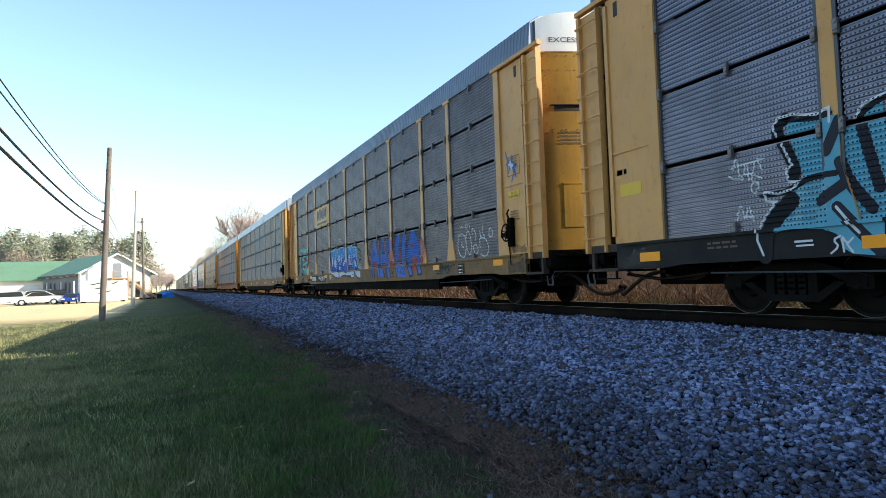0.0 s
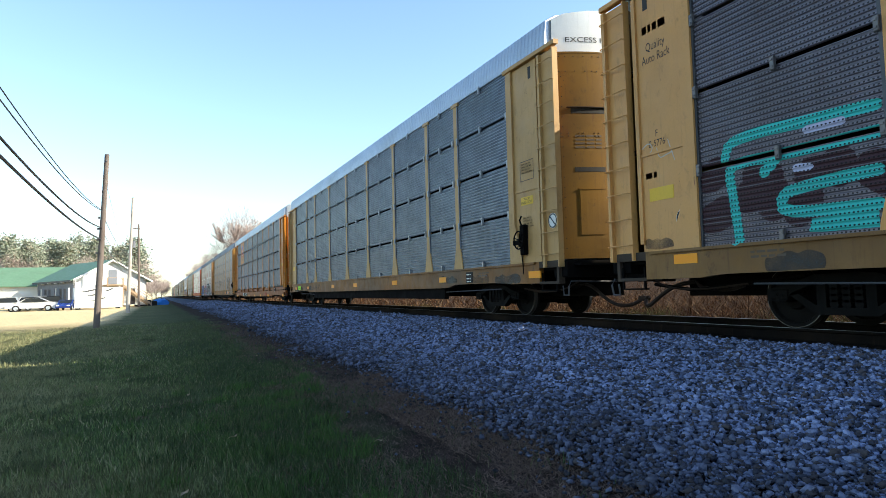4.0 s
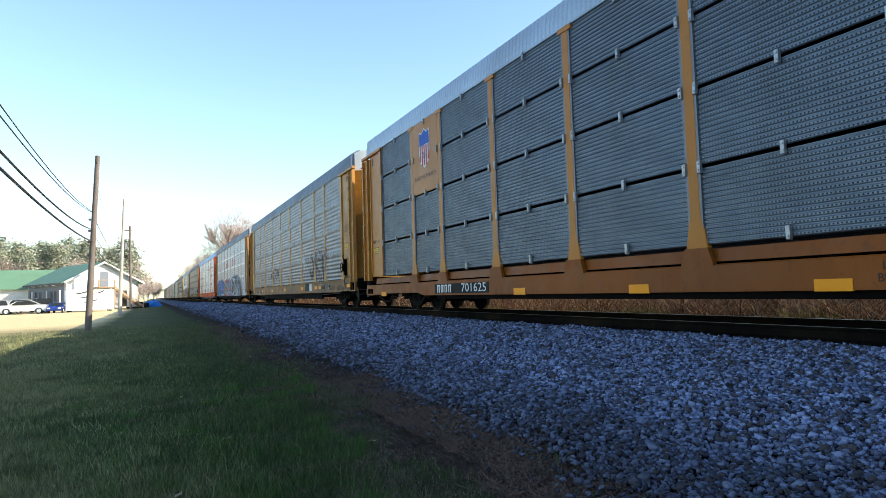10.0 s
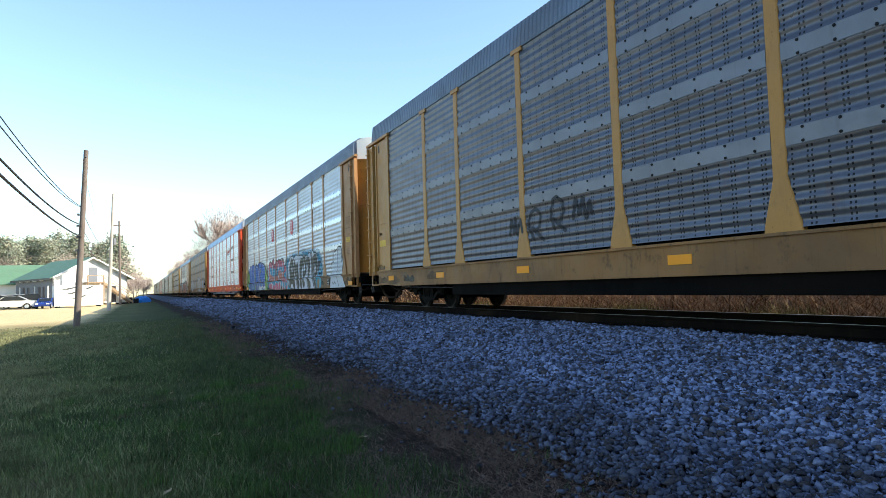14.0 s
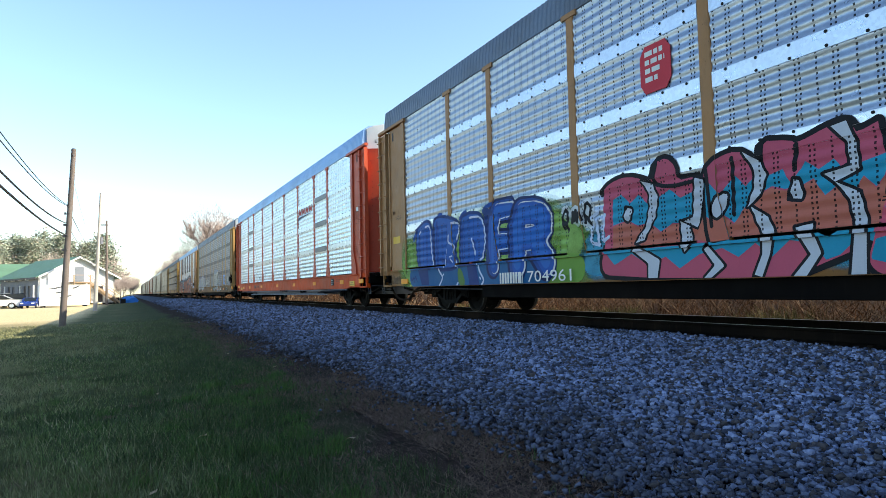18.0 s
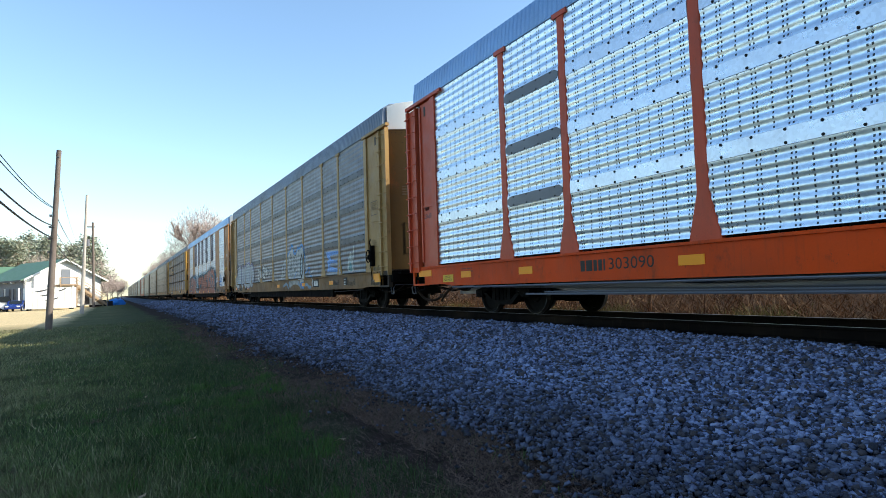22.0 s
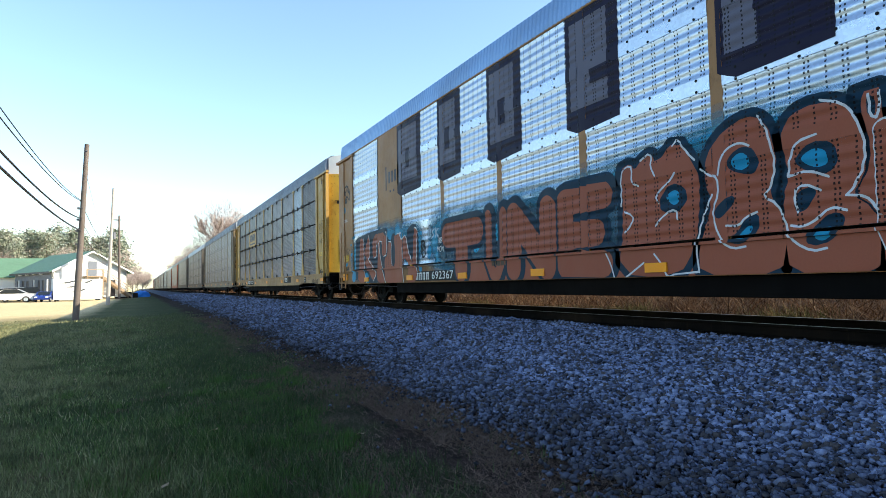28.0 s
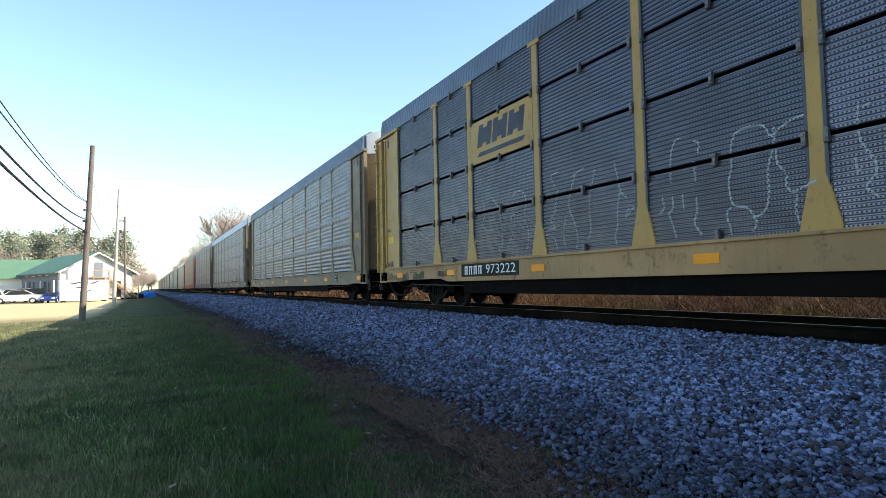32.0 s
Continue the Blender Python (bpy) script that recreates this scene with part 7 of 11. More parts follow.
    brush_line(4, "rib", [[(7.12, 2.36), (6.75, 2.43), (6.65, 1.89)], [(6.32, 2.44), (6.09, 2.49), (5.94, 2.25), (6.02, 1.98)], [(5.85, 2.42), (5.69, 2.52), (5.59, 2.29)], [(5.46, 2.48), (5.15, 2.41)], [(4.99, 2.31), (4.82, 2.45), (4.71, 2.31), (4.76, 1.99)], [(5.33, 1.42), (5.27, 1.94), (5.14, 2.36)], [(5.21, 1.62), (4.99, 1.64), (4.99, 1.24)], [(6, 1.7), (5.94, 1.33)], [(5.85, 1.63), (5.65, 1.77), (5.46, 1.66)], [(5.72, 1.23), (5.59, 1.28)], [(4.8, 1.93), (4.77, 1.64), (4.76, 1.37)], [(6.21, 2.27), (6.14, 2.3), (6.09, 2.17), (6.2, 2.06)], [(5.43, 1.03), (5.17, 1.02)], [(5.79, 1.04), (5.61, 1.04)], [(7.28, 1.65), (7.17, 1.72), (7.13, 1.54)], [(6.53, 1.41), (6.38, 1.29)], [(4.43, 2.12), (4.32, 1.91), (4.29, 1.64), (4.36, 1.32)]], 0.013, (0.48, 0.49, 0.50), 0.01, "thin white outline", soft=1)
    patch(4, "rib", [(9.15, 2.28), (9.04, 2.54), (8.8, 2.54), (8.55, 2.32), (8.41, 2.09), (8.74, 1.96), (9.03, 2.12)], (0.40, 0.42, 0.44), 0.006, "white filled patch", soft=2)
    brush_line(4, "rib", [[(9.15, 2.28), (9.04, 2.54), (8.8, 2.54), (8.55, 2.32), (8.41, 2.09), (8.11, 1.96), (7.85, 1.54), (7.74, 1.16), (7.62, 0.91)], [(8.94, 1.53), (8.9, 1.69), (8.68, 1.73), (8.58, 1.52), (8.81, 1.5)], [(8.75, 1.43), (8.65, 1)], [(8.28, 1.72), (8.17, 1.58), (8.25, 1.19), (8.1, 0.94)], [(8.57, 1.66), (8.44, 1.29), (8.46, 0.95)], [(9, 1.95), (8.75, 1.9), (8.45, 2)]], 0.013, (0.5, 0.51, 0.52), 0.0075, "thin white drawn lines", soft=1)
    brush_line(4, "rib", [[(8.08, 2.43), (7.94, 2.27), (7.76, 2.42)], [(7.9, 2.12), (7.77, 2.23), (7.68, 2.06)], [(7.53, 2.21), (7.51, 2.06), (7.4, 2.08)], [(8, 1.89), (7.93, 2.01), (7.83, 1.86), (7.74, 2), (7.64, 1.85)], [(7.54, 1.97), (7.53, 1.84)]], 0.01, (0.020, 0.021, 0.032), 0.006, "thin black scrawl", soft=1)
    body = [("R", 3.98, 3.78), ("E", 3.74, 3.56), ("S", 3.52, 3.34), ("T", 3.30, 3.10), ("I", 2.94, 2.86), ("N", 2.80, 2.60)]
    for k, (ch, a, b) in enumerate(body):
        brush_line(4, "rib", page(ch, a, b, 2.12, 2.30, 1.0, 0.0, 0.02, 60 + k), 0.016, (0.5, 0.51, 0.52), 0.006, "white brushed letter", 0)
    tally(4, "rib", 3.98, 2.5, 1.94, 2.06, 9, 0.016, (0.5, 0.51, 0.52), 8)
    tally(4, "rib", 6.4, 4.8, 2.78, 2.98, 13, 0.018, (0.45, 0.46, 0.47), 9, drop=0.38)
    piece(4, "rib", "~@@~", 18.5, 15.6, 1.5, 2.2, [((0.04, 0.04, 0.045), 0, (0, 0))], 0.04, wobble=0.1, label="faded black scrawl")
    plate(CARS[4], "sill_patch", 8.1, 0.92, 0.9, 0.36, DARK_SILL, x=-SIDE - 0.047, label="black painted patch")
    plate(CARS[4], "sill_patch", 7.35, 0.92, 0.45, 0.36, INK_WHITE, x=-SIDE - 0.047, label="white painted patch")
    # car 5: four pieces
    for k, block in enumerate(([(3.52, 1.0), (3.52, 1.50), (3.40, 1.62), (3.16, 1.66), (3.10, 1.55), (3.08, 2.02), (2.66, 2.12), (2.56, 2.02), (2.56, 1.1)],
                               [(2.50, 1.1), (2.54, 2.14), (2.42, 2.22), (2.06, 2.20), (2.02, 1.62), (1.86, 1.66), (1.80, 1.80), (1.74, 1.55), (1.92, 1.22), (2.0, 1.1)])):
        spray(CARS[5], "rib", "graffiti", [block + block[:1]], 0.05, spray_paint(INK, "rows"), 0.008 + 0.003 * k, "black outline of a white block letter")
        spray(CARS[5], "rib", "graffiti_letter", [], 0, spray_paint(WHITE, "rows"), 0.0095 + 0.003 * k, "white block letter", areas=[block])
    area(5, "rib", [(3.62, 0.6), (1.45, 0.6), (2.0, 1.16), (3.5, 1.16)], (0.55, 0.57, 0.60), 0.015, "white block on the sill")
    spray(CARS[5], "rib", "graffiti", [[(2.7, 1.1), (2.35, 0.68)], [(3.3, 0.80), (3.2, 0.88), (3.05, 0.78), (2.95, 0.88), (2.8, 0.8)]], 0.016, spray_paint(INK, "rows"), 0.018, "black tag")
    fog(5, "rib", [(12.0, 1.5), (10.5, 1.7), (9.3, 1.6), (8.0, 1.75), (5.6, 1.5)], 0.52, (0.03, 0.28, 0.45), edge=0.34)
    spray(CARS[5], "rib", "graffiti", [[(12.3, 0.90), (5.3, 0.90)]], 0.26, spray_paint((0.03, 0.27, 0.40), "rows"), 0.006, "turquoise sprayed sill")
    brush_line(5, "rib", [[(11.78, 1.94), (11.46, 2.08), (11.01, 2.28), (10.58, 2.29), (10.45, 2.17), (10.18, 2.2), (9.75, 2.31), (9.44, 2.22), (9.3, 2.28), (9.15, 2.21), (8.67, 2.25), (8.35, 2.13), (8.16, 2.3), (7.9, 2.11), (7.74, 2.18), (7.41, 2.1), (7.21, 2.23), (6.91, 2.27), (6.75, 2.04), (6.58, 2.28), (6.36, 2.31), (6.31, 2.18), (6.04, 2.22), (5.8, 2.13), (5.6, 1.83), (5.56, 1.53), (5.69, 1.26), (5.93, 1.14), (6.03, 0.98), (5.85, 0.78), (5.93, 0.61), (9.14, 0.65), (11.55, 0.7), (11.74, 1.38), (11.78, 1.94)]], 0.05, INK, 0.0095, "black rim of the piece", soft=1)
    patch(5, "rib", [(11.78, 1.94), (11.46, 2.08), (11.01, 2.28), (10.58, 2.29), (10.45, 2.17), (10.18, 2.2), (9.75, 2.31), (9.44, 2.22), (9.3, 2.28), (9.15, 2.21), (8.67, 2.25), (8.35, 2.13), (8.16, 2.3), (7.9, 2.11), (7.74, 2.18), (7.41, 2.1), (7.21, 2.23), (6.91, 2.27), (6.75, 2.04), (6.58, 2.28), (6.36, 2.31), (6.31, 2.18), (6.04, 2.22), (5.8, 2.13), (5.6, 1.83), (5.56, 1.53), (5.69, 1.26), (5.93, 1.14), (6.03, 0.98), (5.85, 0.78), (5.93, 0.61), (9.14, 0.65), (11.55, 0.7), (11.74, 1.38)], (0.50, 0.53, 0.60), 0.011, "white ground of the piece")
    brush_line(5, "rib", [[(11.38, 0.71), (11.37, 1.36), (11.5, 1.78), (11.09, 2.12), (10.66, 2.23), (10.5, 1.9), (10.3, 1.28), (9.97, 0.68), (10.4, 0.69), (10.58, 0.92), (10.98, 0.93), (11.1, 0.71), (11.38, 0.71)]], 0.022, INK, 0.0125, "black rim of a letter", soft=1)
    brush_line(5, "rib", [[(10.44, 2.14), (10.24, 2.15), (10.11, 1.84), (9.6, 1.94), (9.38, 1.9), (9.33, 1.4), (9.02, 0.66), (9.68, 0.68), (9.9, 1.33), (10.23, 1.36), (10.44, 2.14)]], 0.022, INK, 0.0125, "black rim of a letter", soft=1)
    brush_line(5, "rib", [[(8.98, 2.06), (8.67, 2.15), (8.4, 2.07), (8.34, 1.9), (8.52, 1.67), (8.76, 1.52), (8.71, 1.17), (8.51, 0.67), (8.94, 0.68), (9.03, 1.19), (9.09, 1.64), (8.98, 2.06)]], 0.022, INK, 0.0125, "black rim of a letter", soft=1)
    brush_line(5, "rib", [[(8.33, 2.13), (8.1, 2.23), (7.85, 1.99), (7.69, 1.65), (7.78, 1.38), (8.1, 1.25), (8.17, 1.13), (7.98, 0.88), (8.18, 0.66), (8.52, 0.9), (8.49, 1.32), (8.35, 1.73), (8.33, 2.13)]], 0.022, INK, 0.0125, "black rim of a letter", soft=1)
    brush_line(5, "rib", [[(7.74, 2.08), (7.22, 2.08), (7.05, 1.97), (7.05, 1.64), (7.23, 1.21), (7.15, 0.99), (6.95, 0.97), (6.87, 0.69), (7.32, 0.62), (7.62, 0.86), (7.6, 1.17), (7.45, 1.46), (7.48, 1.7), (7.71, 1.84), (7.74, 2.08)]], 0.022, INK, 0.0125, "black rim of a letter", soft=1)
    brush_line(5, "rib", [[(6.86, 2.12), (6.64, 1.99), (6.33, 2.08), (6.04, 2.17), (5.81, 2.08), (5.64, 1.82), (5.61, 1.54), (5.77, 1.28), (5.97, 1.2), (6.1, 1.25), (6.08, 0.99), (5.89, 0.75), (5.97, 0.62), (6.28, 0.67), (6.55, 1.02), (6.75, 1.46), (6.84, 1.83), (6.86, 2.12)]], 0.022, INK, 0.0125, "black rim of a letter", soft=1)
    patch(5, "rib", [(11.38, 0.71), (11.37, 1.36), (11.5, 1.78), (11.09, 2.12), (10.66, 2.23), (10.5, 1.9), (10.3, 1.28), (9.97, 0.68), (10.4, 0.69), (10.58, 0.92), (10.98, 0.93), (11.1, 0.71)], (0.050, 0.052, 0.038), 0.014, "dark olive graffiti letter", letter=True)
    patch(5, "rib", [(10.44, 2.14), (10.24, 2.15), (10.11, 1.84), (9.6, 1.94), (9.38, 1.9), (9.33, 1.4), (9.02, 0.66), (9.68, 0.68), (9.9, 1.33), (10.23, 1.36)], (0.050, 0.052, 0.038), 0.014, "dark olive graffiti letter", letter=True)
    patch(5, "rib", [(8.98, 2.06), (8.67, 2.15), (8.4, 2.07), (8.34, 1.9), (8.52, 1.67), (8.76, 1.52), (8.71, 1.17), (8.51, 0.67), (8.94, 0.68), (9.03, 1.19), (9.09, 1.64)], (0.050, 0.052, 0.038), 0.014, "dark olive graffiti letter", letter=True)
    patch(5, "rib", [(8.33, 2.13), (8.1, 2.23), (7.85, 1.99), (7.69, 1.65), (7.78, 1.38), (8.1, 1.25), (8.17, 1.13), (7.98, 0.88), (8.18, 0.66), (8.52, 0.9), (8.49, 1.32), (8.35, 1.73)], (0.050, 0.052, 0.038), 0.014, "dark olive graffiti letter", letter=True)
    patch(5, "rib", [(7.74, 2.08), (7.22, 2.08), (7.05, 1.97), (7.05, 1.64), (7.23, 1.21), (7.15, 0.99), (6.95, 0.97), (6.87, 0.69), (7.32, 0.62), (7.62, 0.86), (7.6, 1.17), (7.45, 1.46), (7.48, 1.7), (7.71, 1.84)], (0.050, 0.052, 0.038), 0.014, "dark olive graffiti letter", letter=True)
    patch(5, "rib", [(6.86, 2.12), (6.64, 1.99), (6.33, 2.08), (6.04, 2.17), (5.81, 2.08), (5.64, 1.82), (5.61, 1.54), (5.77, 1.28), (5.97, 1.2), (6.1, 1.25), (6.08, 0.99), (5.89, 0.75), (5.97, 0.62), (6.28, 0.67), (6.55, 1.02), (6.75, 1.46), (6.84, 1.83)], (0.050, 0.052, 0.038), 0.014, "dark olive graffiti letter", letter=True)
    brush_line(5, "rib", [[(6.83, 1.78), (6.65, 1.3), (6.34, 0.82), (6.14, 0.64)], [(5.91, 2.03), (5.7, 1.77), (5.71, 1.46)], [(7.14, 1.96), (7.13, 1.65), (7.29, 1.3)], [(7.81, 1.9), (7.79, 1.58), (8.05, 1.35)], [(9.61, 1.8), (9.5, 1.32), (9.2, 0.76)], [(8.56, 2.06), (8.45, 1.96), (8.63, 1.72)], [(10.67, 2.08), (10.47, 1.39), (10.19, 0.79)], [(8.38, 1.23), (8.41, 0.9), (8.22, 0.73)], [(6.72, 1.98), (6.41, 1.96)], [(7.51, 2.01), (7.19, 1.97)]], 0.05, (0.010, 0.011, 0.014), 0.0155, "black shading in the letters")
    patch(5, "rib", [(6.2, 1.62), (6.04, 1.69), (5.97, 1.56), (6.05, 1.37), (6.19, 1.28), (6.25, 1.46)], (0.52, 0.55, 0.62), 0.0155, "white counter", soft=2)
    patch(5, "rib", [(8.37, 1.52), (8.15, 1.79), (8, 1.85), (7.97, 1.56), (8.15, 1.44)], (0.52, 0.55, 0.62), 0.0155, "white counter", soft=2)
    patch(5, "rib", [(10.96, 1.54), (10.82, 1.89), (10.67, 1.51)], (0.52, 0.55, 0.62), 0.0155, "white counter")
    patch(5, "rib", [(8.27, 1.21), (7.9, 1.19), (8.01, 0.96), (8.18, 0.99)], (0.52, 0.55, 0.62), 0.0155, "white counter", soft=2)
    patch(5, "rib", [(8.19, 1.13), (8, 1.14), (8.07, 1.03)], (0.03, 0.28, 0.42), 0.017, "turquoise counter", soft=2)
    patch(5, "rib", [(8.32, 1.53), (8.19, 1.58), (8.24, 1.45)], (0.03, 0.28, 0.42), 0.017, "turquoise counter", soft=2)
    brush_line(5, "rib", [[(6.82, 1.88), (6.8, 1.78), (6.6, 1.37), (6.3, 0.87), (6.14, 0.68)], [(6.21, 1.73), (6.26, 1.53), (6.31, 1.3), (6.18, 1.09), (6.05, 1)], [(6.31, 2.14), (6.04, 2.21), (5.78, 2.1), (5.6, 1.78), (5.59, 1.5), (5.74, 1.24), (5.94, 1.15)], [(7.43, 1.73), (7.36, 1.67), (7.41, 1.38), (7.58, 1.17), (7.49, 0.86), (7.31, 0.7)], [(8.93, 2.03), (8.67, 2.15), (8.38, 2.14), (8.29, 1.89)], [(10.44, 2.14), (10.34, 1.68), (10.2, 1.28)], [(9.6, 1.94), (9.89, 1.88), (9.84, 1.25), (9.54, 0.77)]], 0.019, (0.52, 0.55, 0.62), 0.017, "white inner outline")
    spot(5, "rib", 11.13, 1.76, 0.05, INK, 0.017, "black dot")
    spot(5, "rib", 11.04, 1.13, 0.035, INK, 0.017, "black dot")
    spot(5, "rib", 10.08, 1.27, 0.06, INK, 0.017, "black dot")
    spot(5, "rib", 9.45, 0.95, 0.05, INK, 0.017, "black dot")
    spot(5, "rib", 8.81, 1.88, 0.035, INK, 0.017, "black dot")
    spot(5, "rib", 7.96, 1.92, 0.06, INK, 0.017, "black dot")
    spot(5, "rib", 8.25, 0.81, 0.05, INK, 0.017, "black dot")
    spot(5, "rib", 7.56, 1.86, 0.035, INK, 0.017, "black dot")
    spot(5, "rib", 7.37, 1.53, 0.06, INK, 0.017, "black dot")
    spot(5, "rib", 7.34, 0.92, 0.05, INK, 0.017, "black dot")
    spot(5, "rib", 7.05, 0.76, 0.035, INK, 0.017, "black dot")
    spot(5, "rib", 6.57, 1.78, 0.06, INK, 0.017, "black dot")
    spot(5, "rib", 6.48, 1.49, 0.05, INK, 0.017, "black dot")
    spot(5, "rib", 6.35, 1.75, 0.035, INK, 0.017, "black dot")
    spot(5, "rib", 6.16, 1.92, 0.06, INK, 0.017, "black dot")
    spot(5, "rib", 5.94, 1.68, 0.05, INK, 0.017, "black dot")
    spot(5, "rib", 5.86, 1.35, 0.035, INK, 0.017, "black dot")
    spot(5, "rib", 6.06, 0.85, 0.06, INK, 0.017, "black dot")
    spot(5, "rib", 6.65, 1.87, 0.05, INK, 0.017, "black dot")
    brush_line(5, "rib", [[(5.48, 1.79), (5.37, 1.8), (5.34, 1.71), (5.45, 1.68), (5.49, 1.49)], [(5.48, 1.79), (5.49, 1.45)], [(5.23, 1.75), (5.33, 1.58), (5.23, 1.45)], [(5.47, 1.27), (5.24, 1.28)]], 0.055, (0.020, 0.021, 0.032), 0.006, "dark tag")
    patch(5, "rib", [(5.72, 1.01), (5.37, 1.03), (5.36, 0.64), (5.69, 0.63)], TAN_SPRAY, 0.0085, "bare patch in the turquoise", soft=0)
    fog(5, "rib", [(17.4, 1.1), (15.0, 1.2), (12.0, 1.1)], 0.34, (0.03, 0.27, 0.42), edge=0.1)
    letters(5, "rib", [("A", 13.05, 11.95, 0.68, 2.2)],
            [(INK, 0.08, (-0.03, 0)), ((0.50, 0.47, 0.48), 0.03, (-0.10, 0.0)), (INK, 0.035, (0, 0)), ((0.50, 0.085, 0.14), 0.0, (0, 0)), ((0.02, 0.24, 0.38), -0.02, (0.0, 0.0), wave(13.4, 11.7, 1.22, 1.58, 0.13, 0.19, 5)), ((0.02, 0.24, 0.38), -0.02, (0.0, 0.0), wave(13.4, 11.7, 0.82, 1.02, 0.10, 0.16, 6))], 0.25, wobble=0.04, seed=6, apart=True, base=0.010)
    brush_line(5, "rib", [[(17.16, 2.09), (16.97, 2.22), (16.58, 2.27), (16.22, 2.16), (16.09, 2.08), (15.98, 2.39), (15.76, 2.4), (15.6, 2.25), (15.6, 2.04), (15.27, 2.05), (15.17, 1.97), (15.02, 2.18), (14.72, 2.27), (14.47, 2.22), (14.29, 1.98), (14.26, 2.31), (13.86, 2.24), (13.79, 2.18), (13.39, 2.3), (13.21, 2.32), (13.14, 2.22), (13.11, 2.15), (12.82, 2.25), (12.92, 0.61), (17.08, 0.7), (17.23, 0.89), (17.13, 1.18)]], 0.07, INK, 0.0095, "black rim of the piece", soft=1)
    patch(5, "rib", [(17.16, 2.09), (16.97, 2.22), (16.58, 2.27), (16.22, 2.16), (16.09, 2.08), (15.98, 2.39), (15.76, 2.4), (15.6, 2.25), (15.6, 2.04), (15.27, 2.05), (15.17, 1.97), (15.02, 2.18), (14.72, 2.27), (14.47, 2.22), (14.29, 1.98), (14.26, 2.31), (13.86, 2.24), (13.79, 2.18), (13.39, 2.3), (13.21, 2.32), (13.14, 2.22), (13.11, 2.15), (12.82, 2.25), (12.92, 0.61), (17.08, 0.7), (17.23, 0.89), (17.13, 1.18)], (0.46, 0.085, 0.14), 0.011, "pink ground of the letters", letter=True)
    patch(5, "rib", [(16.92, 1.94), (16.72, 2), (16.54, 1.84), (16.35, 1.95), (16.13, 1.75), (15.96, 1.85), (15.74, 1.94), (15.54, 1.79), (15.34, 1.84), (15.09, 1.98), (14.88, 1.74), (14.65, 1.96), (14.49, 1.79), (14.28, 1.97), (14.17, 1.88), (13.99, 1.92), (13.89, 1.73), (13.7, 1.96), (13.55, 1.84), (13.38, 1.93), (13.27, 1.79), (13.06, 1.84), (12.84, 1.89), (12.86, 1.66), (12.96, 1.56), (13.07, 1.69), (13.23, 1.47), (13.37, 1.62), (13.5, 1.54), (13.62, 1.75), (13.79, 1.68), (13.97, 1.68), (14.14, 1.74), (14.34, 1.66), (14.51, 1.54), (14.68, 1.35), (14.85, 1.48), (15.03, 1.42), (15.21, 1.56), (15.46, 1.43), (15.71, 1.45), (15.93, 1.35), (16.15, 1.5), (16.38, 1.48), (16.62, 1.59), (16.94, 1.53)], (0.03, 0.27, 0.42), 0.0125, "turquoise zigzag", soft=0)
    patch(5, "rib", [(16.94, 1.51), (16.62, 1.57), (16.38, 1.46), (16.15, 1.48), (15.93, 1.33), (15.71, 1.44), (15.46, 1.41), (15.21, 1.54), (15.03, 1.41), (14.85, 1.46), (14.69, 1.33), (14.51, 1.53), (14.34, 1.65), (14.15, 1.72), (13.97, 1.66), (13.79, 1.67), (13.62, 1.74), (13.5, 1.53), (13.37, 1.61), (13.23, 1.46), (13.07, 1.68), (12.96, 1.54), (12.86, 1.65), (12.89, 1.17), (13.27, 1.16), (13.46, 1.07), (13.65, 1.18), (14.7, 1.15), (14.96, 1.11), (15.23, 1.17), (16.17, 1.16), (16.96, 1.17)], (0.44, 0.13, 0.09), 0.0125, "orange lower field", soft=0)
    patch(5, "rib", [(17.14, 1.13), (15.63, 1.12), (14.7, 1.14), (13.65, 1.16), (12.89, 1.15), (12.9, 0.96), (13.16, 1.04), (13.35, 0.87), (13.51, 0.82), (13.66, 1.02), (13.93, 1.07), (14.16, 0.89), (14.38, 1.07), (14.63, 0.91), (14.87, 1.04), (15.24, 0.98), (15.59, 0.8), (15.84, 0.98), (16.18, 0.87), (16.52, 1.06), (16.91, 0.9)], (0.03, 0.27, 0.42), 0.0125, "turquoise zigzag", soft=0)
    brush_line(5, "rib", [[(16.28, 2.14), (16.06, 2.07), (15.96, 1.85), (16.03, 1.57), (16.27, 1.25), (16.45, 1.22), (16.21, 1.46), (16.13, 1.75), (16.14, 1.96), (16.28, 2.14)]], 0.035, INK, 0.014, "black rim of a white strip", soft=0)
    brush_line(5, "rib", [[(16.4, 1.17), (15.95, 0.94), (16.01, 0.68), (16.19, 0.68), (16.18, 0.9), (16.47, 1.09), (16.4, 1.17)]], 0.035, INK, 0.014, "black rim of a white strip", soft=0)
    brush_line(5, "rib", [[(15.28, 2.03), (15.13, 1.98), (15.19, 1.48), (15.26, 1.35), (15.51, 1.46), (15.33, 1.49), (15.28, 2.03)]], 0.035, INK, 0.014, "black rim of a white strip", soft=0)
    brush_line(5, "rib", [[(15.09, 1.08), (14.84, 0.81), (15.06, 0.66), (15.17, 0.66), (14.99, 0.82), (15.16, 1.04), (15.09, 1.08)]], 0.035, INK, 0.014, "black rim of a white strip", soft=0)
    brush_line(5, "rib", [[(14.51, 2.23), (14.28, 2.07), (14.2, 1.89), (14.29, 1.66), (14.48, 1.53), (14.37, 1.77), (14.36, 1.98), (14.51, 2.23)]], 0.035, INK, 0.014, "black rim of a white strip", soft=0)
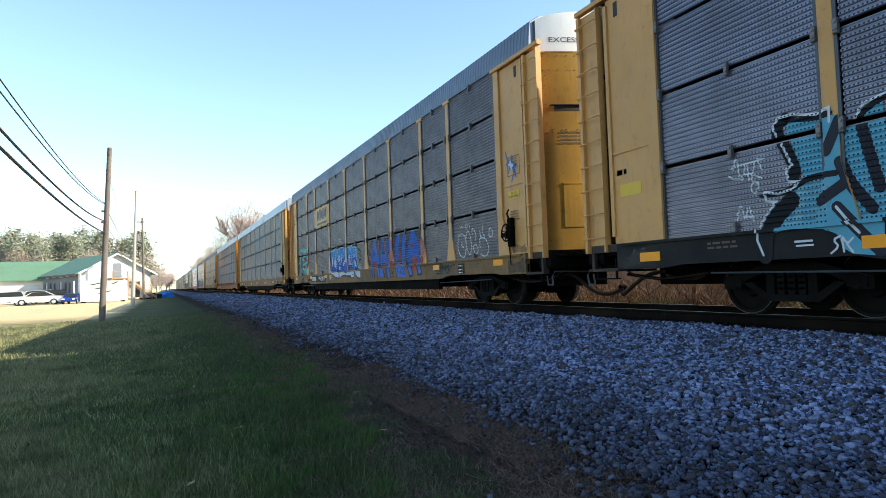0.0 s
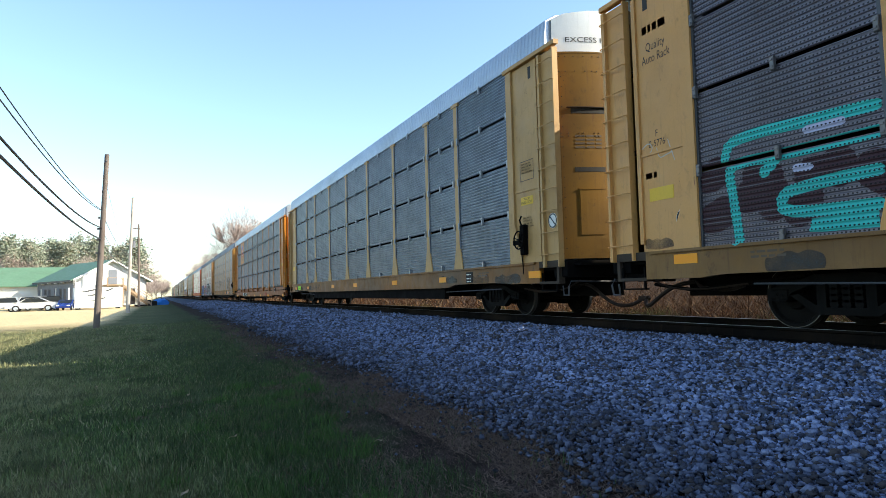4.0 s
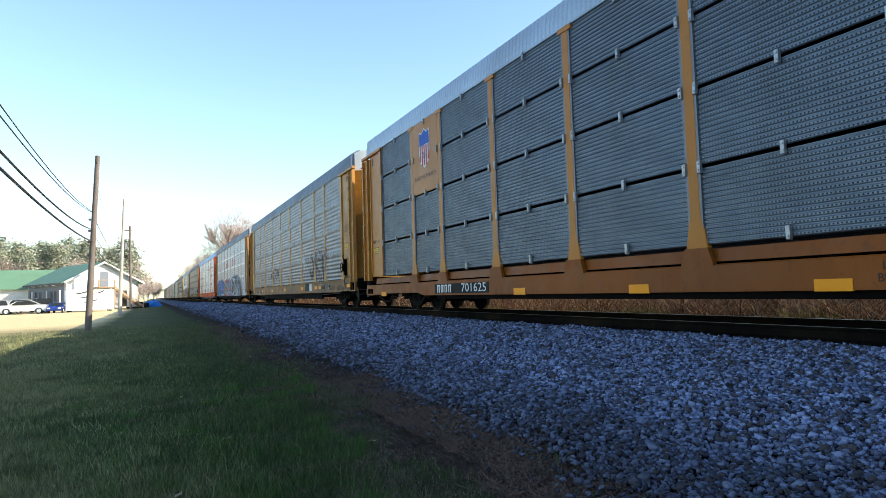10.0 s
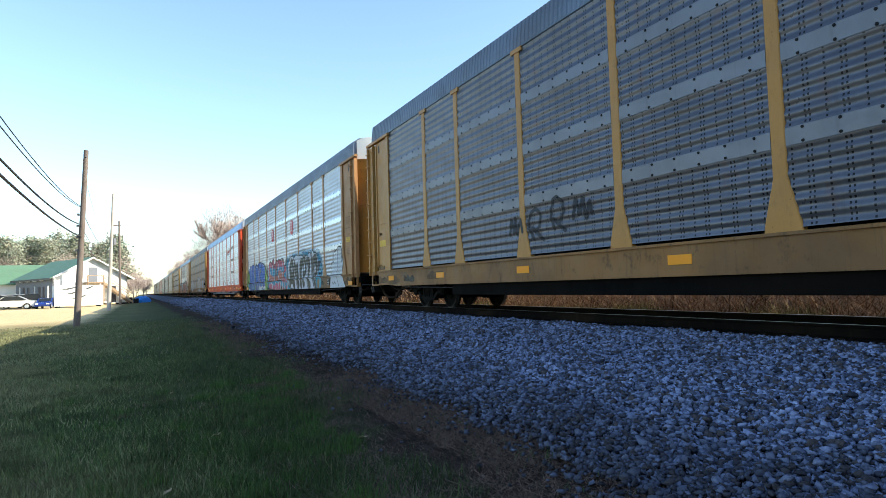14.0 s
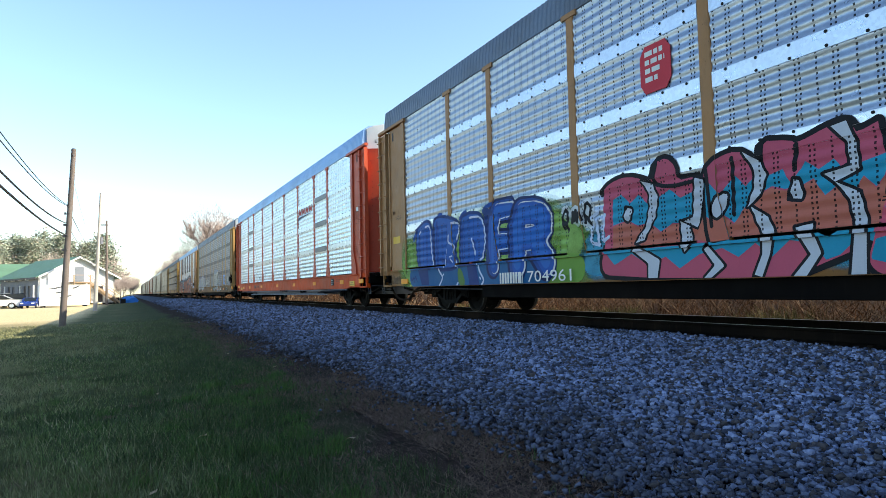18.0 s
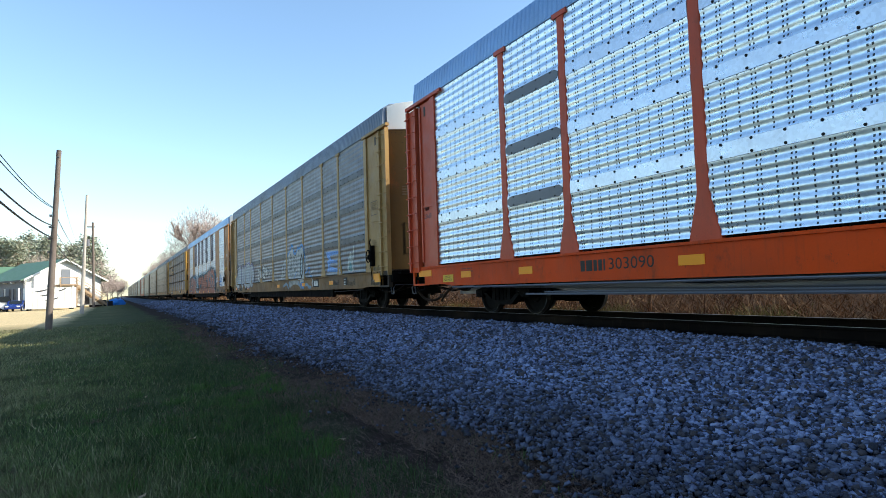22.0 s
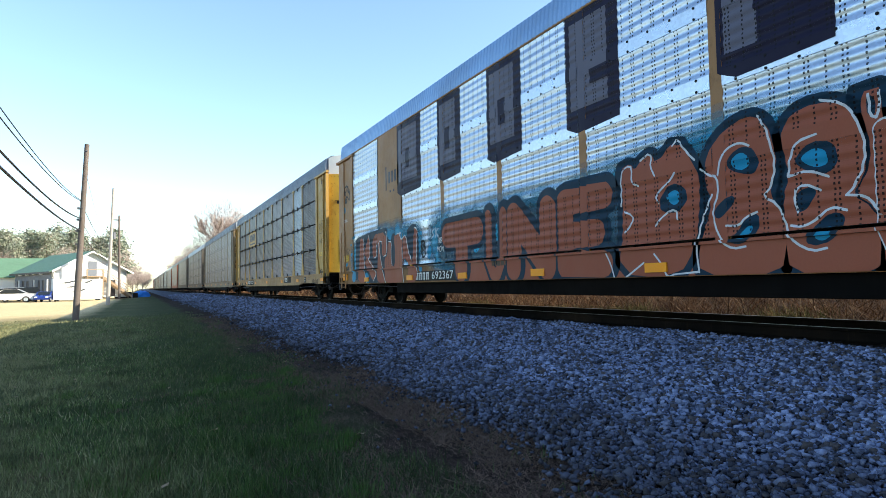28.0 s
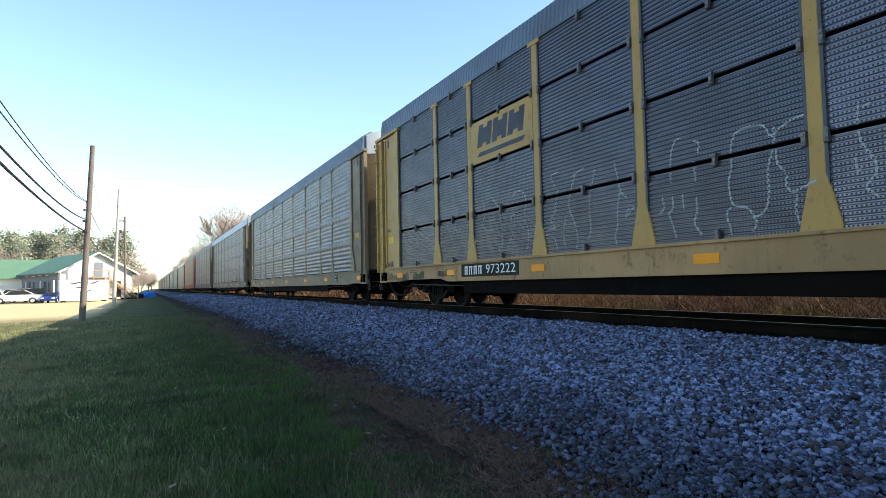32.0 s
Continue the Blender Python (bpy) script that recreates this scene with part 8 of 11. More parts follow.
    brush_line(5, "rib", [[(14.43, 1.53), (14.2, 1.37), (14.13, 1.19), (14.19, 0.92), (14.31, 0.65), (14.42, 0.66), (14.29, 0.93), (14.28, 1.17), (14.36, 1.34), (14.43, 1.53)]], 0.035, INK, 0.014, "black rim of a white strip", soft=0)
    brush_line(5, "rib", [[(13.39, 2.3), (13.21, 2.31), (13.13, 2.07), (13.11, 1.77), (13.37, 1.67), (13.5, 1.78), (13.2, 1.81), (13.22, 2.09), (13.39, 2.3)]], 0.035, INK, 0.014, "black rim of a white strip", soft=0)
    brush_line(5, "rib", [[(13.37, 1.67), (13.12, 1.52), (13.06, 1.21), (13.09, 0.62), (13.25, 0.63), (13.18, 1.17), (13.23, 1.47), (13.37, 1.67)]], 0.035, INK, 0.014, "black rim of a white strip", soft=0)
    brush_line(5, "rib", [[(13.87, 1.22), (13.65, 1.24), (13.65, 1.15), (13.56, 0.9), (13.75, 0.64), (13.91, 0.64), (13.68, 0.89), (13.79, 1.08), (13.87, 1.22)]], 0.035, INK, 0.014, "black rim of a white strip", soft=0)
    brush_line(5, "rib", [[(15.56, 1.46), (15.39, 1.38), (15.35, 1.14), (15.49, 1.03), (15.54, 1.16), (15.56, 1.46)]], 0.035, INK, 0.014, "black rim of a white strip", soft=0)
    patch(5, "rib", [(16.28, 2.14), (16.06, 2.07), (15.96, 1.85), (16.03, 1.57), (16.27, 1.25), (16.45, 1.22), (16.21, 1.46), (16.13, 1.75), (16.14, 1.96)], (0.50, 0.52, 0.58), 0.0155, "white side strip of a letter", soft=0)
    patch(5, "rib", [(16.4, 1.17), (15.95, 0.94), (16.01, 0.68), (16.19, 0.68), (16.18, 0.9), (16.47, 1.09)], (0.50, 0.52, 0.58), 0.0155, "white side strip of a letter", soft=0)
    patch(5, "rib", [(15.28, 2.03), (15.13, 1.98), (15.19, 1.48), (15.26, 1.35), (15.51, 1.46), (15.33, 1.49)], (0.50, 0.52, 0.58), 0.0155, "white side strip of a letter", soft=0)
    patch(5, "rib", [(15.09, 1.08), (14.84, 0.81), (15.06, 0.66), (15.17, 0.66), (14.99, 0.82), (15.16, 1.04)], (0.50, 0.52, 0.58), 0.0155, "white side strip of a letter", soft=0)
    patch(5, "rib", [(14.51, 2.23), (14.28, 2.07), (14.2, 1.89), (14.29, 1.66), (14.48, 1.53), (14.37, 1.77), (14.36, 1.98)], (0.50, 0.52, 0.58), 0.0155, "white side strip of a letter", soft=0)
    patch(5, "rib", [(14.43, 1.53), (14.2, 1.37), (14.13, 1.19), (14.19, 0.92), (14.31, 0.65), (14.42, 0.66), (14.29, 0.93), (14.28, 1.17), (14.36, 1.34)], (0.50, 0.52, 0.58), 0.0155, "white side strip of a letter", soft=0)
    patch(5, "rib", [(13.39, 2.3), (13.21, 2.31), (13.13, 2.07), (13.11, 1.77), (13.37, 1.67), (13.5, 1.78), (13.2, 1.81), (13.22, 2.09)], (0.50, 0.52, 0.58), 0.0155, "white side strip of a letter", soft=0)
    patch(5, "rib", [(13.37, 1.67), (13.12, 1.52), (13.06, 1.21), (13.09, 0.62), (13.25, 0.63), (13.18, 1.17), (13.23, 1.47)], (0.50, 0.52, 0.58), 0.0155, "white side strip of a letter", soft=0)
    patch(5, "rib", [(13.87, 1.22), (13.65, 1.24), (13.65, 1.15), (13.56, 0.9), (13.75, 0.64), (13.91, 0.64), (13.68, 0.89), (13.79, 1.08)], (0.50, 0.52, 0.58), 0.0155, "white side strip of a letter", soft=0)
    patch(5, "rib", [(15.56, 1.46), (15.39, 1.38), (15.35, 1.14), (15.49, 1.03), (15.54, 1.16)], (0.50, 0.52, 0.58), 0.0155, "white side strip of a letter", soft=0)
    brush_line(5, "rib", [[(14.94, 1.71), (14.8, 1.76), (14.75, 1.68), (14.85, 1.48), (14.96, 1.43), (15.02, 1.56), (14.94, 1.71)]], 0.04, INK, 0.014, "black counter", soft=1)
    patch(5, "rib", [(14.94, 1.71), (14.8, 1.76), (14.75, 1.68), (14.85, 1.48), (14.96, 1.43), (15.02, 1.56)], (0.50, 0.52, 0.58), 0.0155, "white counter")
    brush_line(5, "rib", [[(16.63, 1.78), (16.48, 1.75), (16.57, 1.55), (16.69, 1.61), (16.63, 1.78)]], 0.04, INK, 0.014, "black counter", soft=1)
    patch(5, "rib", [(16.63, 1.78), (16.48, 1.75), (16.57, 1.55), (16.69, 1.61)], (0.50, 0.52, 0.58), 0.0155, "white counter")
    brush_line(5, "rib", [[(13.92, 1.56), (13.83, 1.85), (13.72, 1.53), (13.92, 1.56)]], 0.04, INK, 0.014, "black counter", soft=1)
    patch(5, "rib", [(13.92, 1.56), (13.83, 1.85), (13.72, 1.53)], (0.50, 0.52, 0.58), 0.0155, "white counter")
    brush_line(5, "rib", [[(15.13, 1.97), (15.13, 1.35), (15.07, 1.08)], [(14.28, 1.97), (14.23, 2.31)], [(13.79, 2.17), (13.84, 1.89)], [(14.67, 2.18), (14.68, 1.46)], [(15.96, 2.35), (16.06, 2.07), (15.73, 1.97), (15.28, 1.99)], [(13.87, 1.2), (13.65, 1.24)], [(15.08, 2.11), (15.02, 1.34)]], 0.03, INK, 0.014, "black inner outline", soft=1)
    brush_line(5, "rib", [[(17.42, 1.58), (17.49, 1.3), (17.27, 1.25)], [(17.33, 1.66), (17.27, 1.26)], [(17.13, 1.73), (17.21, 1.28), (17.04, 1.36)], [(17.47, 1.72), (17.27, 1.79)]], 0.03, (0.52, 0.58, 0.74), 0.0155, "white and black end scrawl", soft=1)
    fog(5, "rib", [(25.0, 1.25), (23.0, 1.55), (20.5, 1.6), (19.0, 1.55), (18.1, 1.2)], 0.50, (0.20, 0.37, 0.05), edge=0.35)
    spray(CARS[5], "rib", "graffiti", [[(18.6, 0.90), (17.9, 0.90)]], 0.26, spray_paint((0.16, 0.30, 0.05), "rows"), 0.006, "green sprayed sill")
    spray(CARS[5], "rib", "graffiti", [[(24.8, 0.90), (18.8, 0.90)]], 0.26, spray_paint((0.010, 0.10, 0.26), "rows"), 0.0075, "blue sprayed sill")
    letters(5, "rib", [("F", 20.75, 19.8, 0.85, 2.28), ("R", 19.9, 18.5, 0.80, 2.24)],
            [((0.007, 0.02, 0.10), 0.13, (0.05, 0)), ((0.012, 0.06, 0.27), 0.07, (0.03, 0)), (WHITE, 0.02, (-0.03, 0.0)), ((0.014, 0.085, 0.38), 0.0, (0, 0)), ((0.022, 0.125, 0.47), -0.08, (0.03, 0.03))], 0.27, wobble=0.04, seed=7, apart=True)
    brush_line(5, "rib", [[(24.6, 2.11), (24.27, 2.23), (23.97, 2.31), (23.74, 2.25), (23.65, 2), (23.61, 1.5), (23.57, 1.12), (24.47, 1.14), (24.59, 1.61), (24.6, 2.11)]], 0.075, (0.008, 0.035, 0.17), 0.0095, "dark blue rim", soft=1)
    brush_line(5, "rib", [[(23.47, 2.29), (23.26, 2.34), (22.87, 2.3), (22.35, 2.18), (22.19, 2.08), (22.28, 1.75), (22.38, 1.66), (22.43, 1.41), (22.24, 1.1), (22.82, 1.06), (23.45, 1.1), (23.5, 1.49), (23.52, 1.98), (23.47, 2.29)]], 0.075, (0.008, 0.035, 0.17), 0.0095, "dark blue rim", soft=1)
    brush_line(5, "rib", [[(22.05, 2.16), (21.87, 2.24), (21.58, 2.25), (21.31, 2.22), (21.15, 2.16), (21.02, 1.98), (20.97, 1.71), (21.01, 1.41), (21.12, 1.25), (21.28, 1.19), (21.87, 1.15), (22.12, 1.17), (22.14, 1.49), (22.07, 1.83), (22.05, 2.16)]], 0.075, (0.008, 0.035, 0.17), 0.0095, "dark blue rim", soft=1)
    patch(5, "rib", [(21.07, 2.28), (20.92, 2.34), (20.55, 2.18), (20.63, 1.01), (20.94, 1.1), (20.95, 1.34), (20.88, 1.81), (20.99, 2.07)], (0.008, 0.035, 0.17), 0.0095, "dark blue letter", letter=True)
    patch(5, "rib", [(24.6, 2.11), (24.27, 2.23), (23.97, 2.31), (23.74, 2.25), (23.65, 2), (23.61, 1.5), (23.57, 1.12), (24.47, 1.14), (24.59, 1.61)], (0.018, 0.10, 0.40), 0.011, "blue graffiti letter", letter=True)
    patch(5, "rib", [(23.47, 2.29), (23.26, 2.34), (22.87, 2.3), (22.35, 2.18), (22.19, 2.08), (22.28, 1.75), (22.38, 1.66), (22.43, 1.41), (22.24, 1.1), (22.82, 1.06), (23.45, 1.1), (23.5, 1.49), (23.52, 1.98)], (0.018, 0.10, 0.40), 0.011, "blue graffiti letter", letter=True)
    patch(5, "rib", [(22.05, 2.16), (21.87, 2.24), (21.58, 2.25), (21.31, 2.22), (21.15, 2.16), (21.02, 1.98), (20.97, 1.71), (21.01, 1.41), (21.12, 1.25), (21.28, 1.19), (21.87, 1.15), (22.12, 1.17), (22.14, 1.49), (22.07, 1.83)], (0.018, 0.10, 0.40), 0.011, "blue graffiti letter", letter=True)
    patch(5, "rib", [(20.79, 2.1), (20.55, 2.11), (20.63, 1.07), (20.83, 1.2)], (0.018, 0.10, 0.40), 0.011, "blue graffiti letter", letter=True)
    brush_line(5, "rib", [[(23.32, 2.23), (23.4, 1.8), (23.34, 1.16)], [(24.41, 2.02), (24.5, 1.6), (24.42, 1.19)], [(22, 2.02), (22.06, 1.62), (22.02, 1.19)], [(23.18, 1.3), (22.59, 1.21)]], 0.045, (0.012, 0.06, 0.27), 0.0125, "darker blue shading")
    patch(5, "rib", [(21.62, 1.65), (21.45, 1.66), (21.36, 1.52), (21.39, 1.39), (21.5, 1.34), (21.56, 1.48)], (0.012, 0.06, 0.27), 0.0125, "darker blue counter", soft=2)
    patch(5, "rib", [(24.52, 1.1), (23.88, 1.07), (23.84, 0.67), (24.28, 0.68)], (0.008, 0.035, 0.17), 0.0115, "dark blue drop on the sill", soft=0)
    patch(5, "rib", [(21.8, 1.11), (21.39, 1.11), (21.23, 0.62), (21.69, 0.62)], (0.008, 0.035, 0.17), 0.0115, "dark blue drop on the sill", soft=0)
    patch(5, "rib", [(22.28, 1.04), (22.07, 1.05), (21.85, 0.64), (22.21, 0.64)], (0.10, 0.20, 0.05), 0.0115, "green drop on the sill")
    brush_line(5, "rib", [[(24.01, 2.18), (23.78, 2.21), (23.73, 2.02), (23.7, 1.6), (23.62, 1.3), (23.59, 1.16)], [(22.57, 2.14), (22.35, 2.14), (22.15, 2.08), (22.21, 1.85), (22.31, 1.74)], [(22.7, 1.86), (22.73, 1.69), (22.59, 1.65), (22.42, 1.59), (22.47, 1.44)], [(22.83, 1.53), (22.9, 1.11)], [(23.27, 1.06), (23.14, 0.94), (23.01, 0.86), (23.23, 0.66)], [(21.62, 2.17), (21.38, 2.17), (21.18, 2.14), (21.04, 2), (20.98, 1.77), (20.98, 1.56), (21.05, 1.38), (21.1, 1.23), (21.22, 1.2)], [(21.27, 1.13), (21.26, 1), (21.15, 0.87), (21.02, 0.75), (21.17, 0.63)], [(21.58, 1.69), (21.49, 1.48), (21.42, 1.33)], [(22.35, 1.22), (22.24, 1.07)], [(22.31, 0.65), (22.24, 0.71)], [(24.44, 2.04), (24.33, 2.09)]], 0.026, (0.52, 0.58, 0.74), 0.014, "white highlight line")
    brush_line(5, "rib", [[(22.66, 1.34), (22.53, 1.35)], [(22.62, 1.28), (22.5, 1.21)], [(23.04, 0.9), (22.97, 0.93)], [(21.22, 0.81), (21.18, 0.78)]], 0.02, (0.52, 0.58, 0.74), 0.014, "white highlight dash")
    brush_line(5, "rib", [[(21.03, 2.25), (20.86, 2.35), (20.69, 2.35)], [(22.1, 2.19), (21.98, 2.3), (21.82, 2.32)], [(23.34, 2.31), (23.25, 2.42), (23.11, 2.41)], [(24.81, 1.89), (24.69, 2.06), (24.53, 2.09)]], 0.05, (0.010, 0.06, 0.30), 0.0085, "dark blue overspray stroke")
    brush_line(5, "rib", [[(24.99, 0.91), (24.91, 0.77), (24.82, 0.92), (24.76, 0.76)], [(24.88, 0.85), (24.67, 0.88)], [(24.69, 0.92), (24.57, 0.79)]], 0.018, (0.008, 0.035, 0.17), 0.0115, "thin blue scrawl", soft=1)
    bars(CARS[5], "owner_mark", 19.9, 0.66, 0.85, 1, INK_WHITE, x=-SIDE - 0.095, h=0.22, ragged=False)
    body_text(CARS[5], "704961", 18.6, 0.77, 0.30, INK_WHITE, x=-SIDE - 0.095, squeeze=1.35, name="car_number")
    piece(5, "rib", "@~@", 18.3, 17.4, 1.6, 2.0, [(WHITE, 0.06, (0, 0)), (INK, 0.0, (0, 0))], 0.03, wobble=0.04)
    for u in (15.9, 10.75):
        sq = [(-0.3, 0.22), (-0.2, 0.36), (0.2, 0.36), (0.3, 0.22), (0.3, -0.22), (0.2, -0.36), (-0.2, -0.36), (-0.3, -0.22)]
        s = part("badge", Mesh().loft([[(x, u - a, 3.78 + b) for a, b in sq] for x in (-SIDE - 0.040, -SIDE - 0.034)]), spray_paint((0.55, 0.05, 0.07), None), CARS[5], "red cut-corner badge")
        bars(s, "badge_mark", u, 3.98, 0.40, 4, INK_WHITE, x=-SIDE - 0.043, h=0.075, gap=0.055)
    for car, far in ((5, True), (6, True), (7, True)):
        zc = 1.85 if car == 7 else 2.39 if car == 6 else 2.62
        bars(CARS[car], "car_mark", LEN - 0.98, zc - 0.045 if car == 7 else zc + 0.14, 0.22, 1, INK_BLUE, h=0.09)
        body_text(CARS[car], {5: "9453", 6: "25660", 7: "24196"}[car], LEN - (1.0 if car == 6 else 1.28), zc, 0.17, INK_BLUE, squeeze=0.40, name="car_number")
    # car 6: slanted red blocks over a dark wedge, dark straps in the narrow bays
    x = -SIDE - 0.038
    for k in range(4):
        a = 9.14 - 0.60 * k
        rim = [(0, 0), (0.12, 0), (0.15, 0.07), (0.36, 0.07), (0.33, 0), (0.46, 0), (0.60, 0.28), (0.48, 0.28), (0.46, 0.20), (0.24, 0.20), (0.26, 0.28), (0.14, 0.28)]
        part("emblem_block", Mesh().add([(x, a - p, 3.95 + q) for p, q in rim], [tuple(range(12))]), spray_paint((0.42, 0.035, 0.035), None), CARS[6], "slanted red block")
    part("emblem_bar", Mesh().add([(x, 9.29, 3.79), (x, 7.0, 3.885), (x, 6.96, 3.905), (x, 9.23, 3.895)], [(0, 1, 2, 3)]), spray_paint((0.025, 0.05, 0.10), None), CARS[6], "dark blue wedge")
    warn = [plate(CARS[6], "warning_label", u, 0.81, 0.5, 0.17, LABEL_Y, x=-SIDE - 0.050) for u in (1.57, 25.15)]
    for p, u in zip(warn, (1.57, 25.15)):
        body_text(p, "THIS CAR\nEXCESS HEIGHT", u, 0.81, 0.065, INK_DARK, x=-SIDE - 0.059, squeeze=0.42)
    plate(CARS[6], "reflector", 26.38, 0.96, 0.71, 0.15, REFLECT, x=-SIDE - 0.050, label="broad amber reflective strip")
    plate(CARS[6], "paper_label", 1.02, 3.33, 0.22, 0.14, INK_WHITE, x=-SIDE - 0.012, label="small white paper label")
    for a, b in ((POSTS[0], POSTS[1]), (POSTS[6], POSTS[7])):
        for z0, z1 in RIB_BANDS:
            part("strap", Mesh().loft([[(x, a + 0.1 + p, z0 + 0.01 + q) for p, q in ((0, 0.06), (0.1, 0), (b - a - 0.3, 0), (b - a - 0.2, 0.06), (b - a - 0.2, z1 - z0 - 0.08), (b - a - 0.3, z1 - z0 - 0.02), (0.1, z1 - z0 - 0.02), (0, z1 - z0 - 0.08))] for x in (-SIDE - 0.042, -SIDE - 0.03)]), STRAP_GREY, CARS[6], "dark grey strap")
    body_text(CARS[6], "303090", 19.25, 0.89, 0.26, INK_DARK, x=-SIDE - 0.048, squeeze=0.95, name="car_number")
    bars(CARS[6], "owner_mark", 20.1, 0.80, 0.6, 1, INK_DARK, x=-SIDE - 0.048, h=0.18, ragged=False)
    part("air_line", Mesh().tube([(-SIDE - 0.02, 2.2, 0.60), (-SIDE - 0.02, LEN - 2.2, 0.60)], 0.018, 6), BAND_GREY, CARS[6], "long grey air line")
    # car 7
    body_text(CARS[7], "FB 535", 1.72, 1.27, 0.16, INK_DARK, x=-SIDE - 0.064, squeeze=0.42)
    plate(CARS[7], "reflector", 1.0, 0.98, 0.5, 0.18, REFLECT, x=-SIDE - 0.056, label="broad amber reflective strip")
    patch(7, "rib", [(12.07, 2.03), (11.84, 2.24), (11.63, 2.29), (11.41, 2.47), (11.14, 2.52), (10.94, 2.38), (10.81, 2.15), (10.54, 2.18), (10.41, 2.09), (10.26, 2.39), (10.07, 2.4), (9.97, 2.24), (9.72, 2.42), (9.44, 2.45), (9.23, 2.27), (9.08, 1.82), (9.09, 1.28), (9.24, 0.96), (9.47, 0.84), (9.73, 0.94), (9.94, 1.13), (10.3, 1.16), (10.9, 1.16), (11.41, 1.16), (11.89, 1.16), (12.07, 1.48)], (0.40, 0.41, 0.40), 0.008, "grey ground of the letters", letter=True)
    brush_line(7, "rib", [[(11.92, 2.23), (11.66, 2.34), (11.36, 2.61), (11.13, 2.67), (10.96, 2.47), (10.83, 2.26), (10.47, 2.2), (10.19, 2.52), (10.04, 2.39), (9.83, 2.45), (9.59, 2.57), (9.31, 2.52), (9.1, 2.2), (9.07, 1.82)]], 0.05, (0.06, 0.24, 0.56), 0.007, "blue rim over the letters")
    brush_line(7, "rib", [[(9.52, 2.13), (9.74, 1.97), (9.83, 1.67), (9.75, 1.31), (9.6, 1.16), (9.39, 1.35), (9.31, 1.69), (9.37, 2), (9.52, 2.13)]], 0.055, INK, 0.0095, "black counter ring")
    patch(7, "rib", [(9.55, 2.05), (9.67, 1.92), (9.74, 1.66), (9.69, 1.39), (9.59, 1.28), (9.47, 1.45), (9.39, 1.7), (9.44, 1.97)], (0.36, 0.46, 0.50), 0.011, "pale blue counter", soft=2)
    brush_line(7, "rib", [[(10.74, 2.08), (10.86, 1.86), (10.85, 1.56), (10.62, 1.49), (10.47, 1.71), (10.51, 2)], [(11.38, 2.25), (11.57, 2.02), (11.5, 1.53), (11.29, 1.61), (11.21, 2.01), (11.28, 2.23)]], 0.035, INK, 0.0095, "black counter ring")
    brush_line(7, "rib", [[(11.92, 2.07), (11.68, 1.61), (11.47, 1.31)], [(10.35, 2.08), (10.26, 1.64), (10.24, 1.2)], [(10.03, 2.21), (10.04, 1.75), (10.01, 1.27)], [(9.43, 2.18), (9.43, 1.88)], [(10.96, 2.13), (11.08, 1.64), (11.09, 1.19)], [(9.25, 2.19), (9.14, 1.62), (9.19, 1.08)], [(12, 1.86), (11.92, 1.25)]], 0.018, (0.03, 0.03, 0.035), 0.0095, "dark inner line")
    brush_line(7, "rib", [[(8.99, 1.93), (8.68, 1.97)], [(8.98, 1.8), (8.89, 1.67), (8.68, 1.66)], [(8.95, 1.59), (8.67, 1.51)], [(8.32, 1.31), (8.1, 1.38), (7.89, 1.39)], [(8.03, 1.17), (7.85, 1.16), (7.94, 1.01), (7.83, 0.97)], [(8.87, 1.42), (8.76, 1.57)], [(7.98, 0.95), (7.92, 0.83)]], 0.05, (0.40, 0.41, 0.40), 0.007, "grey drip stroke")
    brush_line(7, "rib", [[(9.05, 1.35), (8.68, 1.41), (8.54, 1.57), (8.35, 1.55), (8.4, 1.2), (8.09, 1.21), (8.1, 1.13)], [(10.89, 1.17), (10.68, 1.3), (10.47, 1.43)]], 0.026, (0.06, 0.24, 0.56), 0.009, "blue stroke")
    brush_line(7, "rib", [[(13.21, 1.65), (12.79, 1.87), (12.42, 2.05), (12.29, 1.9), (12.74, 1.55), (13.2, 1.34)], [(12.92, 1.8), (13.04, 1.46)], [(13.26, 1.27), (12.38, 1.4)], [(12.61, 1.99), (12.57, 1.42)]], 0.045, (0.34, 0.37, 0.38), 0.007, "grey drip stroke")
    patch(7, "rib", [(9.84, 0.96), (9.19, 1.02), (9.15, 0.71), (9.42, 0.7), (9.63, 0.81)], (0.05, 0.20, 0.48), 0.009, "blue foot on the sill")
    patch(7, "rib", [(11.81, 1.08), (9.94, 1.1), (9.73, 0.91), (9.97, 0.83), (10.45, 0.92), (11.06, 0.89), (11.6, 0.76), (11.75, 0.87)], (0.40, 0.41, 0.40), 0.008, "grey feet on the sill", alpha=0.6)
    brush_line(7, "rib", [[(12.71, 0.86), (12.15, 1), (11.84, 0.77)], [(8.96, 0.86), (8.64, 0.88), (8.48, 0.75), (8.15, 0.77)], [(11.65, 1.02), (11.51, 0.81)], [(10.07, 0.97), (9.64, 0.73)]], 0.06, (0.16, 0.24, 0.32), 0.0085, "dull blue feet on the sill")
    patch(7, "rib", [(6.06, 2.03), (4.63, 1.98), (4.67, 1.86), (5.63, 1.87), (5.52, 1.72), (4.85, 1.66), (4.91, 1.56), (5.6, 1.59), (5.71, 1.49), (4.76, 1.36), (4.8, 1.25), (6.08, 1.26), (5.86, 1.53), (6.05, 1.64), (5.79, 1.72), (6.07, 1.89)], (0.20, 0.36, 0.70), 0.006, "angular blue letter", soft=0, letter=True)
